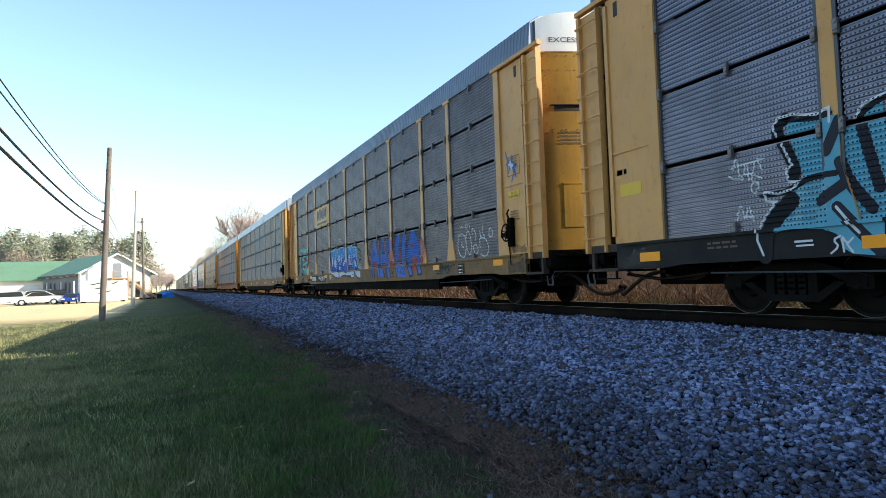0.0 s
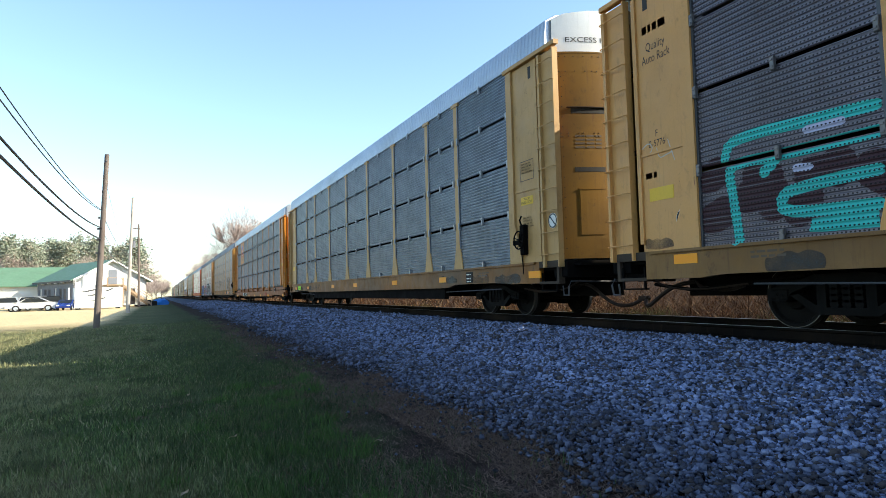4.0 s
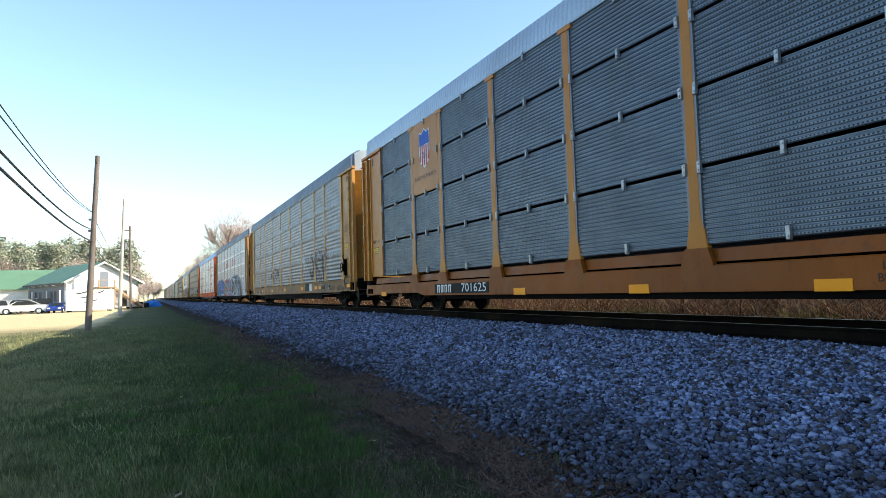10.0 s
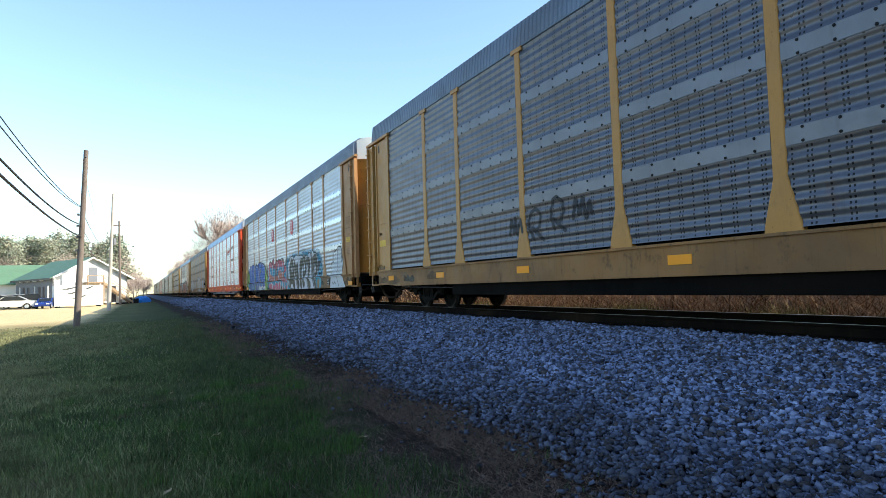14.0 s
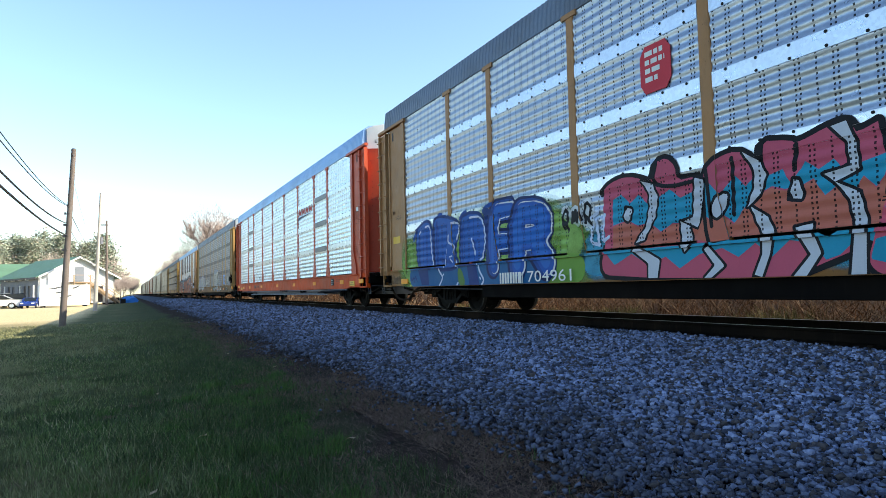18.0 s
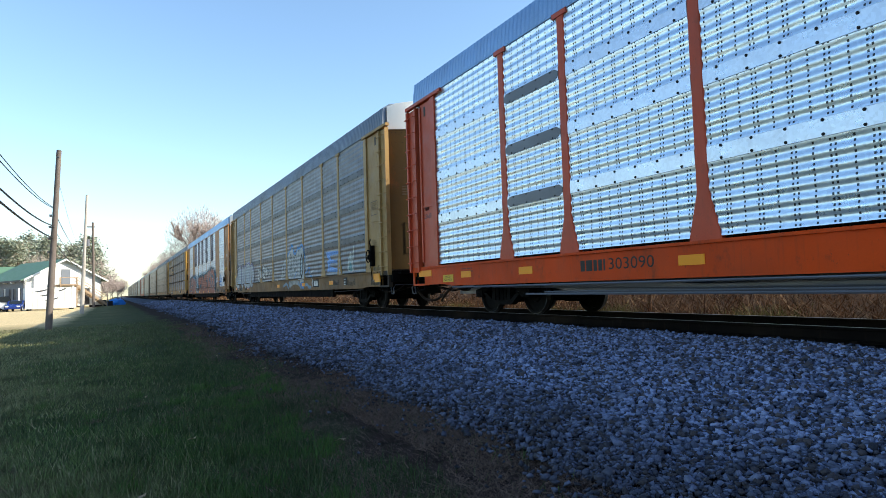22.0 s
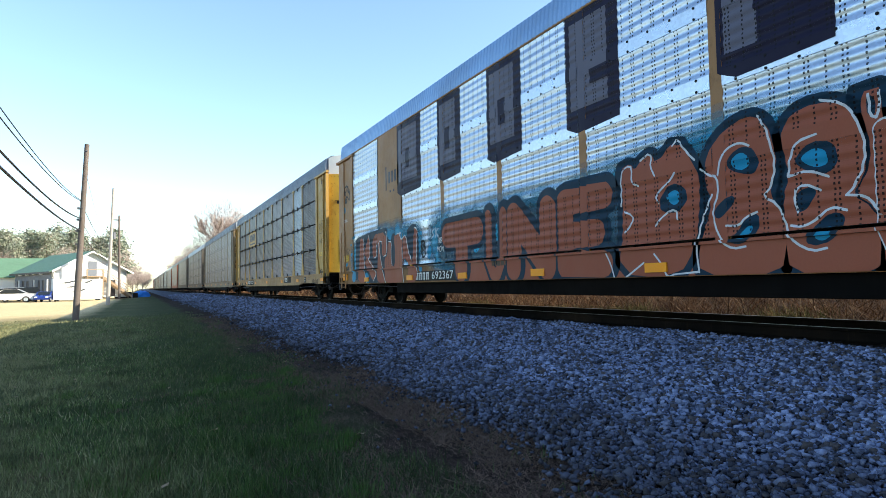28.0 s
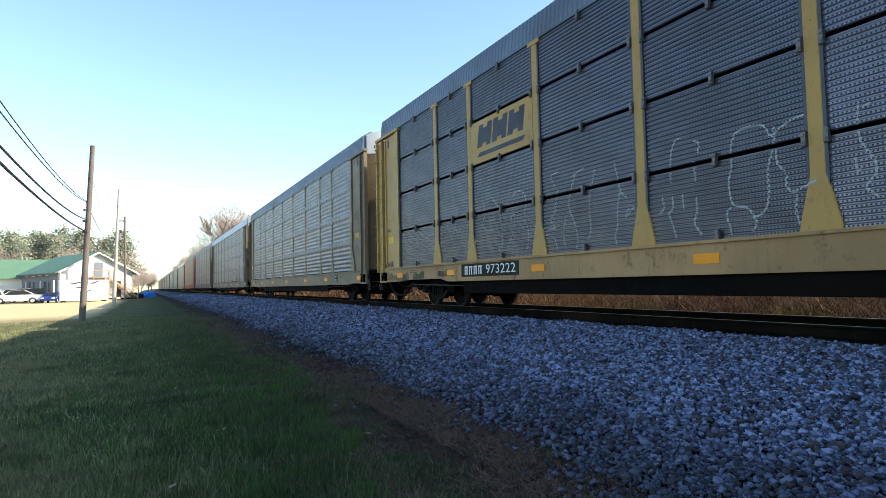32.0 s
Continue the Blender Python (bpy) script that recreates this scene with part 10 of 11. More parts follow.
    brush_line(8, "flush", [[(3.62, 3.02), (3.33, 2.4), (3.11, 3.11)], [(3.06, 2.84), (2.9, 3.01), (2.77, 2.78), (2.88, 2.49), (3.03, 2.67)], [(2.73, 2.37), (2.63, 3.19), (2.44, 3.06), (2.48, 2.8), (2.66, 2.75)], [(2.27, 2.87), (2.14, 2.72), (2.34, 2.46), (2.19, 2.26)]], 0.018, (0.10, 0.11, 0.14), 0.006, "grey scrawl", soft=1)
    brush_line(8, "flush", [[(4.62, 1.71), (4.72, 1.3), (4.34, 1.23), (4.27, 1.72), (4.54, 1.82)], [(4.19, 1.44), (4.2, 1.98), (3.97, 2.09), (3.89, 1.75), (4.12, 1.35)], [(3.84, 1.42), (3.84, 1.98), (3.64, 2.07), (3.55, 1.74), (3.78, 1.26)], [(3.51, 1.26), (3.56, 1.65), (3.33, 1.69), (3.21, 1.45), (3.39, 1.09)], [(4.55, 1.52), (3.19, 1.49)], [(4.17, 1.71), (3.24, 1.69)], [(4.48, 1.37), (3.45, 1.22)], [(3.4, 1.01), (3.32, 0.92)]], 0.026, (0.03, 0.17, 0.50), 0.006, "blue scribble")
    haze(8, "flush", 6.3, 5.3, 1.4, 2.0, 9, 0.07, (0.35, 0.05, 0.06), 37)
    piece(8, "flush", "USK", 6.2, 5.4, 1.5, 1.85, [(WHITE, 0, (0, 0))], 0.04, wobble=0.04, label="white tag on red spatter")
    number_panel(8, 18.45, 2.6, 4, "692367", z=0.83, h=0.26)
    body_text(CARS[8], "BI", 0.95, 3.25, 0.30, INK_WHITE, x=-SIDE - 0.033)
    for k, (u, z) in enumerate(((1.2, 4.1), (1.2, 2.9), (5.5, 4.6))):
        bars(CARS[8], "stencil", u, z, 0.6, 4, INK_BROWN, x=-SIDE - 0.034)
    far_label = plate(CARS[8], "warning_label", 26.18, 1.61, 0.5, 0.22, LABEL_Y, x=-SIDE - 0.034)
    body_text(far_label, "THIS CAR\nEXCESS HEIGHT", 26.18, 1.61, 0.08, INK_DARK, x=-SIDE - 0.043, squeeze=0.44)
    plate(CARS[8], "reflector", 26.25, 0.915, 0.54, 0.24, REFLECT, x=-SIDE - 0.075, label="broad amber reflective strip")
    plate(CARS[8], "warning_label", 1.25, 2.35, 0.5, 0.2, LABEL_Y, x=-SIDE - 0.03)
    m = Mesh()
    for a, b, z0, z1 in ((21.95, 21.86, 3.55, 4.3), (20.95, 20.86, 3.55, 4.3), (21.7, 21.55, 3.75, 4.1), (21.45, 21.3, 3.75, 4.1), (21.2, 21.05, 3.75, 4.1), (21.6, 21.5, 3.45, 3.52), (21.3, 21.2, 3.45, 3.52)):
        m.add([(-SIDE - 0.034, a, z0), (-SIDE - 0.034, b, z0), (-SIDE - 0.034, b, z1), (-SIDE - 0.034, a, z1)], [(0, 1, 2, 3)])
    part("emblem_mark", m, INK_BLUE, CARS[8], "blue bracketed mark")
    sheet = part("end_sheet", door_strip(Mesh(), -1.34, -0.98, 1.2, 5.2, lambda d: d, 0.006, 0.0), PALE_SHEET, CARS[8], "pale grey edge sheet of the end door")
    bolts = Mesh()
    for k in range(9):
        for u in (-1.28, -1.04):
            bolts.box(u - 0.014, u + 0.014, door_y(u) - 0.018, door_y(u) - 0.004, 1.4 + 0.42 * k, 1.428 + 0.42 * k)
    tagged(part("sheet_bolts", bolts, BAND_GREY, sheet, "grey bolt heads"), kind="stuff")
    mark = lettering("lettering", "LOWER\nAND LOCK\nHINGED\nDECKS\nCLOSE\nAND LOCK\nDOORS\nBEFORE\nMOVING\nCAR", 0.12, INK_DARK, CARS[8], (-0.70, 0.0, 3.3), (90, 0, 0), squeeze=0.42)
    for v in mark.data.vertices:
        v.co.z = 0.004 - door_y(v.co.x - 0.70)
    for u, z, r in ((25.71, 1.48, 0.06), (26.21, 1.36, 0.06), (25.45, 1.7, 0.05), (25.55, 2.05, 0.04), (25.3, 2.3, 0.06)):
        spray(CARS[8], "flush", "graffiti", [[(u + 0.08, z), (u - 0.08, z + 0.03)]], r, spray_paint((0.02, 0.26, 0.42), "rows"), 0.006, "turquoise blob")
    body_text(CARS[8], "C00483", 26.235, 3.01, 0.15, INK_WHITE, x=-SIDE - 0.036, squeeze=0.42)
    # car 9
    emblem(9, POSTS[5] + 0.1, POSTS[6] - 0.1, 3.36, 4.34, LEMON)
    number_panel(9, MID + 6.3, 2.6, 4, "973222")
    number_panel(9, 7.8, 1.7, 3, "", z=0.95)
    brush_line(9, "fine", [[(11.71, 2.45), (11.73, 2.24), (11.7, 2.05), (11.62, 1.91), (11.55, 1.81), (11.55, 1.66), (11.7, 1.56), (11.56, 1.45)], [(11.77, 1.88), (11.75, 1.72), (11.72, 1.75)], [(11.67, 2.41), (11.59, 2.44)]], 0.015, (0.40, 0.41, 0.43), 0.006, "thin white brushed outlines")
    brush_line(9, "fine", [[(12.33, 2.5), (12.51, 2.48), (12.68, 2.4), (12.78, 2.32), (12.85, 2.51), (13.01, 2.54), (13.27, 2.52), (13.32, 2.44), (13.37, 2.32), (13.36, 2.03), (13.43, 1.89), (13.4, 1.66), (13.36, 1.54), (13.15, 1.52), (13.06, 1.4), (13.01, 1.29), (13.08, 1.2)], [(12.73, 2.45), (12.72, 2.27), (12.79, 2.07), (12.84, 1.94), (12.82, 1.59), (12.91, 1.4), (13.07, 1.37)], [(12.71, 2.2), (12.71, 1.99), (12.61, 1.89)], [(12.58, 1.82), (12.6, 1.7), (12.52, 1.6), (12.37, 1.66), (12.2, 1.7)], [(12.46, 1.57), (12.49, 1.41), (12.45, 1.24)], [(13.41, 1.53), (13.49, 1.45), (13.42, 1.29), (13.41, 1.18)]], 0.015, (0.40, 0.41, 0.43), 0.006, "thin white brushed outlines")
    brush_line(9, "fine", [[(14.43, 2.01), (14.43, 2.38), (14.34, 2.62), (14.23, 2.63)], [(13.97, 2.54), (13.87, 2.5), (13.91, 2.37)], [(13.99, 2.26), (13.97, 1.98)], [(14.61, 1.82), (14.56, 1.65), (14.68, 1.59)], [(14.41, 1.8), (14.39, 1.63), (14.51, 1.58), (14.43, 1.43), (14.36, 1.21)], [(14.22, 1.81), (14.2, 1.61)], [(13.97, 1.74), (13.96, 1.52), (14.04, 1.39), (13.9, 1.22)]], 0.015, (0.40, 0.41, 0.43), 0.006, "thin white brushed outlines")
    brush_line(9, "fine", [[(15.64, 2.52), (15.58, 2.32), (15.53, 2.04), (15.36, 1.91)], [(15.53, 2.04), (15.61, 1.77), (15.6, 1.49), (15.7, 1.32), (15.64, 1.2)], [(15.34, 1.74), (15.41, 1.66)], [(15.42, 1.61), (15.32, 1.67), (15.21, 1.77)], [(16.15, 2.51), (16.19, 2.37), (16.29, 2.14), (16.34, 1.81), (16.27, 1.55), (16.36, 1.32)]], 0.015, (0.40, 0.41, 0.43), 0.006, "thin white brushed outlines")
    brush_line(9, "fine", [[(17.03, 1.21), (17.1, 1.52), (17, 1.78)], [(16.7, 2.49), (16.8, 2.32), (16.89, 2.13), (16.9, 1.87), (16.75, 1.7), (16.65, 1.34), (16.72, 1.19)], [(17.21, 2.65), (17.49, 2.62), (17.32, 2.4)], [(16.79, 2.5), (16.45, 2.59)], [(17.23, 2.33), (17.3, 2.07), (17.35, 1.86), (17.54, 1.78), (17.27, 1.59), (17.58, 1.62)], [(17.37, 1.44), (17.29, 1.22)]], 0.015, (0.40, 0.41, 0.43), 0.006, "thin white brushed outlines")
    brush_line(9, "fine", [[(20.15, 2.56), (20.01, 2.15), (20.23, 1.91), (19.97, 1.76), (19.47, 1.78)], [(19.73, 2.5), (19.44, 2.28), (19.34, 1.96), (19.24, 1.46), (19.49, 1.29)], [(18.84, 2.44), (18.5, 2.51), (18.3, 2.31), (18.42, 1.98), (18.23, 1.62), (18.31, 1.28)], [(18.98, 1.92), (18.75, 2.07), (18.81, 1.67), (19.01, 1.44)], [(21.43, 2.44), (21.64, 2.11), (21.4, 1.74)], [(22.03, 2.08), (21.73, 1.63)], [(20.47, 1.67), (20.59, 1.42)]], 0.015, (0.40, 0.41, 0.43), 0.006, "thin white brushed outlines")


decorate()

# ---- poles and cables ----
def utility_pole(x, y, top, lean, r0, r1, label, fittings=True, wood=None):
    z0 = height(x, y)
    root = tagged(new("utility_pole"), label, "utility pole", "poles beside the lawn")
    root.location = (x, y, z0)
    h = top - z0
    pts = [(lean * h * f, 0, h * f) for f in (-0.03, 0.25, 0.5, 0.75, 1.0)]
    part("pole", Mesh().tube(pts, [r0, r0 * 0.95, (r0 + r1) / 2, r1 * 1.08, r1], 14), wood or WOOD_POLE, root, smooth=True)
    part("pole_cap", Mesh().tube([(lean * h, 0, h), (lean * h, 0, h + 0.03)], [r1 * 0.98, r1 * 0.7], 12), BAND_GREY, root)
    if fittings:
        for zz in (4.95, 4.45, 3.95, 3.35):
            xx = lean * zz
            part("cable_clamp", Mesh().box(xx - r0 - 0.08, xx - r0 + 0.02, -0.03, 0.03, zz - 0.05, zz + 0.05, 0.01).tube([(xx, -0.2, zz), (xx, 0.2, zz)], 0.02, 6), DARK_CLIP, root)
        part("pole_bolt", Mesh().tube([(lean * h, -r1 - 0.05, h - 0.3), (lean * h, r1 + 0.05, h - 0.3)], 0.03, 8), BAND_GREY, root)
    return root


utility_pole(-2.54, 32.2, 7.12, 0.045, 0.14, 0.10, "tall weathered wooden utility pole with cable clamps")
utility_pole(-2.49, 61.9, 9.4, 0.035, 0.17, 0.10, "slender pale wooden utility pole", False, PALE_POLE)
p3 = utility_pole(-2.42, 93.3, 10.3, -0.01, 0.17, 0.12, "distant wooden pole with a small transformer arm", False)
part("cross_arm", Mesh().box(-0.9, 0.1, -0.06, 0.06, 10.35, 10.5), WOOD_POLE, p3)
part("transformer", Mesh().tube([(-0.7, 0, 7.9), (-0.7, 0, 8.8)], 0.25, 10), BAND_GREY, p3)
utility_pole(-25.0, 108.0, 6.5, 0.0, 0.12, 0.09, "thin distant pole beside the car park", False)


def cable(name, a, b, sag, r, label):
    pts = []
    for i in range(25):
        f = i / 24
        pts.append((a[0] + (b[0] - a[0]) * f, a[1] + (b[1] - a[1]) * f, a[2] + (b[2] - a[2]) * f - sag * 4 * f * (1 - f)))
    tagged(part(name, Mesh().tube(pts, r, 6), CABLE, smooth=True), label, "cable", "overhead cables")


P1, P2 = (-2.42, 32.2), (-2.35, 61.9)
for (za, zb, zc, sag, r) in ((4.62, 5.24, 4.3, 0.9, 0.013), (4.58, 4.9, 4.2, 0.9, 0.014), (3.8, 4.36, 3.7, 0.85, 0.024), (3.27, 3.8, 3.4, 0.6, 0.028)):
    cable("overhead_cable", (P1[0], P1[1], za), (-2.3, -6.0, zb), sag, r, "black overhead cable slung between poles")
    cable("overhead_cable", (P1[0], P1[1], za), (P2[0], P2[1], zc), 0.5, r * 0.7, "black overhead cable running on to the next pole")
cable("guy_wire", (-2.25, 32.2, 6.0), (-2.3, 61.0, 4.0), 0.6, 0.006, "thin slack wire from the pole head")


# ---- building and car park ----
def wall_with(name, root, a, b, z0, z1, openings, mat, t=0.2, top=None):
    """A wall from a to b (plan points) as one mesh around its openings; top: extra gable height at the middle."""
    ax, ay = a
    ln = math.hypot(b[0] - ax, b[1] - ay)
    dx, dy = (b[0] - ax) / ln, (b[1] - ay) / ln
    nx, ny = -dy, dx
    m = Mesh()
    P = lambda s, q, z: (ax + dx * s + nx * q, ay + dy * s + ny * q, z)

    def block(s0, s1, za, zb):
        if s1 - s0 > 0.01 and zb - za > 0.01:
            m.loft([[P(s0, q, z) for q, z in ((0, za), (t, za), (t, zb), (0, zb))], [P(s1, q, z) for q, z in ((0, za), (t, za), (t, zb), (0, zb))]])
    last = 0.0
    for s0, s1, za, zb in sorted(openings):
        block(last, s0, z0, z1)
        block(s0, s1, z0, za)
        block(s0, s1, zb, z1)
        last = s1
    block(last, ln, z0, z1)
    if top:
        m.loft([[P(s, q, z) for s, z in ((0, z1), (ln, z1), (ln / 2, z1 + top))] for q in (0, t)])
    part(name, m, mat, root)
    return P


def house():
    root = tagged(new("building"), "white two-storey building with a green metal roof and outside stairs", "building")
    g = -0.45
    L = Vector((-10.4, 97.0))
    d = Vector((math.cos(radians(24.0)), math.sin(radians(24.0))))
    R_ = L + d * 9.5
    back = Vector((-d.y, d.x))
    depth = 15.0
    Lb, Rb = L + back * depth, R_ + back * depth
    ev, apex = 3.2, 2.6
    DOORS = (1.0, 3.2, 5.0, 7.4, 9.6, 11.2, 13.0)
    P = wall_with("gable_wall", root, L, R_, g, ev, [(1.2, 2.4, g + 0.1, 2.0), (7.0, 8.0, g + 0.1, 1.9)], WHITE_WALL, top=apex)
    wall_with("side_wall", root, Lb, L, g, ev, [(s, s + 1.0, g + 0.05, 2.0) for s in DOORS], SHADE_GREY_WALL)
    wall_with("side_wall", root, R_, Rb, g, ev, [], WHITE_WALL)
    wall_with("gable_wall", root, Rb, Lb, g, ev, [], WHITE_WALL, top=apex)
    W = (R_ - L).length
    for s0, s1, z0, z1 in ((1.2, 2.4, g + 0.1, 2.0), (7.0, 8.0, g + 0.1, 1.9)):
        m = Mesh().loft([[P(s, q, z) for s, z in ((s0, z0), (s1, z0), (s1, z1), (s0, z1))] for q in (0.08, 0.14)])
        part("door", m, DOOR_DARK, root)
    for s in DOORS:
        a = Lb + (L - Lb).normalized() * s
        b = Lb + (L - Lb).normalized() * (s + 1.0)
        n = Vector(((L - Lb).normalized().y * -1, (L - Lb).normalized().x))
        m = Mesh().loft([[(p.x + n.x * q, p.y + n.y * q, z) for p, z in ((a, g + 0.05), (b, g + 0.05), (b, 2.0), (a, 2.0))] for q in (0.08, 0.14)])
        part("door", m, DOOR_DARK, root)
    # upper door on the gable
    m = Mesh().loft([[P(s, q, z) for s, z in ((4.4, 2.5), (5.5, 2.5), (5.5, 4.5), (4.4, 4.5))] for q in (-0.05, -0.01)])
    part("door", m, SHADE_GREY_WALL, root)
    # roof planes with ridges
    def roof_plane(s_eave, s_ridge, z_e, z_r, name="roof"):
        def Q(s, k, up):
            p = L + d * s + back * k
            return (p.x, p.y, up)
        m = Mesh()
        m.loft([[Q(s_eave, k, z_e + u) for k, u in ((-0.6, 0), (depth + 0.6, 0), (depth + 0.6, 0.13), (-0.6, 0.13))], [Q(s_ridge, k, z_r + u) for k, u in ((-0.6, 0), (depth + 0.6, 0), (depth + 0.6, 0.13), (-0.6, 0.13))]])
        part(name, m, GREEN_ROOF, root)
    slope = apex / (W / 2)
    roof_plane(-0.5, W / 2, ev - 0.5 * slope * 0.8, ev + apex)
    roof_plane(W + 0.7, W / 2, ev - 0.7 * slope, ev + apex)
    for s0, s1, z0, z1 in ((W + 0.7, W / 2, ev - 0.7 * slope, ev + apex), (-0.2, W / 2, ev - 0.1, ev + apex)):
        part("barge_board", Mesh().loft([[P(s0, q, z0 + u) for q, u in ((-0.68, -0.1), (-0.60, -0.1), (-0.60, 0.12), (-0.68, 0.12))], [P(s1, q, z1 + u) for q, u in ((-0.68, -0.1), (-0.60, -0.1), (-0.60, 0.12), (-0.68, 0.12))]]), TRIM_WHITE, root)
    # dark fascia along the eave, soffit lights under it
    z_f = ev - 0.5 * slope * 0.8
    fascia = [[(p.x, p.y, z) for p, z in ((L - d * e + back * k, z_f + u) for e, u in ((0.56, -0.14), (0.505, -0.14), (0.505, 0.12), (0.56, 0.12)))] for k in (-0.6, depth + 0.6)]
    part("fascia", Mesh().loft(fascia), DOOR_DARK, root, "dark fascia board")
    for k in (3.2, 6.0, 8.8, 11.6):
        p = L - d * 0.28 + back * k
        part("soffit_light", Mesh().box(p.x - 0.2, p.x + 0.2, p.y - 0.35, p.y + 0.35, z_f - 0.22, z_f - 0.05, 0.03), TRIM_WHITE, root, "white soffit light")
    for k in (0.5, 5.8, 12.0):
        p = L - d * 0.35 + back * k
        part("porch_post", Mesh().box(p.x - 0.08, p.x + 0.08, p.y - 0.08, p.y + 0.08, g, 2.1, 0.02), TRIM_WHITE, root)
    # outside landing and stairs
    q = lambda s, k, z: P(s * 0.95, -k, z)
    m = Mesh().loft([[q(s, k, z) for k, z in ((0.02, 2.3), (1.5, 2.3), (1.5, 2.45), (0.02, 2.45))] for s in (3.9, 6.2)])
    part("landing", m, DECK_WOOD, root)
    for s, k in ((3.95, 1.4), (6.1, 1.4)):
        part("landing_post", Mesh().loft([[q(s + a, k + b, z) for a, b in ((-0.07, -0.07), (0.07, -0.07), (0.07, 0.07), (-0.07, 0.07))] for z in (g, 3.4)]), DECK_WOOD, root)
    part("handrail", Mesh().loft([[q(s, 1.4 + a, 3.35 + b) for a, b in ((-0.04, -0.04), (0.04, -0.04), (0.04, 0.04), (-0.04, 0.04))] for s in (3.9, 6.2)]), DECK_WOOD, root)
    for i in range(14):
        s, z = 6.3 + i * 0.28, 2.25 - i * 0.19
        part("stair_tread", Mesh().loft([[q(s + a, k, z + b) for a, b in ((0, 0), (0.3, 0), (0.3, 0.05), (0, 0.05))] for k in (0.3, 1.4)]), DECK_WOOD, root)
    for k in (0.25, 1.45):
        part("stair_string", Mesh().loft([[q(s, k + a, z + b) for a, b in ((0, -0.28), (0.06, -0.28), (0.06, 0.05), (0, 0.05))] for s, z in ((6.2, 2.35), (10.2, -0.36))]), DECK_WOOD, root)
        part("handrail", Mesh().loft([[q(s, k + a, z + b) for a, b in ((0, 0), (0.06, 0), (0.06, 0.1), (0, 0.1))] for s, z in ((6.2, 3.3), (10.2, 0.6))]), DECK_WOOD, root)
    # long wing at the back
    wing = tagged(new("building_wing"), "long low white wing under a green metal roof", "building")
    x0, x1, y0, y1, e, rz = -40.0, -13.8, 112.0, 124.0, 2.75, 5.6
    wall_with("front_wall", wing, (x0, y0), (x1, y0), -0.4, e, [(3.0, 4.2, -0.3, 1.8), (6.5, 8.5, 0.5, 1.9)], WHITE_WALL)
    wall_with("back_wall", wing, (x1, y1), (x0, y1), -0.4, e, [], WHITE_WALL)
    wall_with("end_wall", wing, (x1, y0), (x1, y1), -0.4, e, [], SHADE_GREY_WALL, top=rz - e)
    wall_with("end_wall", wing, (x0, y1), (x0, y0), -0.4, e, [], SHADE_GREY_WALL, top=rz - e)
    part("door", Mesh().box(x0 + 3.0, x0 + 4.2, y0 + 0.08, y0 + 0.14, -0.3, 1.8), DOOR_DARK, wing)
    part("window", Mesh().box(x0 + 6.5, x0 + 8.5, y0 + 0.08, y0 + 0.12, 0.5, 1.9), CAR_GLASS, wing)
    ym = (y0 + y1) / 2
    for ye in (y0 - 0.6, y1 + 0.6):
        m = Mesh()
        m.loft([[(x, ye, e - 0.2 + u) for x, u in ((x0 - 0.5, 0), (x1 + 0.5, 0), (x1 + 0.5, 0.12), (x0 - 0.5, 0.12))], [(x, ym, rz + u) for x, u in ((x0 - 0.5, 0), (x1 + 0.5, 0), (x1 + 0.5, 0.12), (x0 - 0.5, 0.12))]])
        part("roof", m, GREEN_ROOF, wing)


house()


def white_container():
    root = tagged(new("storage_trailer"), "white box trailer with dark slashed lettering on its side", "trailer")
    a, b = Vector((-9.35, 88.6)), Vector((-4.2, 89.6))
    d = (b - a).normalized()
    n = Vector((-d.y, d.x))
    P = lambda s, q, z: (a.x + d.x * s + n.x * q, a.y + d.y * s + n.y * q, z)
    w = (b - a).length
    ring = []
    for i in range(int(w / 0.25)):
        s = i * 0.25
        ring += [(s, 0), (s + 0.17, 0), (s + 0.19, 0.03), (s + 0.23, 0.03)]
    ring += [(w, 0.0), (w, 2.4), (0, 2.4)]
    m = Mesh().loft([[P(s, q, z) for s, q in ring] for z in (-0.55, 1.95)])
    part("box", m, WHITE_WALL, root)
    for k, (s, z, ln) in enumerate(((0.6, 1.45, 2.0), (1.2, 0.95, 1.8), (1.7, 0.35, 1.7), (3.2, 1.5, 1.0))):
        part("side_mark", Mesh().loft([[P(s + o, -0.012, z + u) for o, u in ((0, 0), (ln * 0.5, 0.18), (ln, 0.42), (ln * 0.9, 0.22), (ln * 0.4, -0.03))], [P(s + o, -0.004, z + u) for o, u in ((0, 0), (ln * 0.5, 0.18), (ln, 0.42), (ln * 0.9, 0.22), (ln * 0.4, -0.03))]]), BAND_DARK, root)
    for s in (0.4, w / 2, w - 0.5):
        part("skid", Mesh().loft([[P(s + o, q, z) for o, z in ((0, -0.72), (0.25, -0.72), (0.25, -0.551), (0, -0.551))] for q in (0.05, 2.3)]), DARK_SILL, root)


white_container()


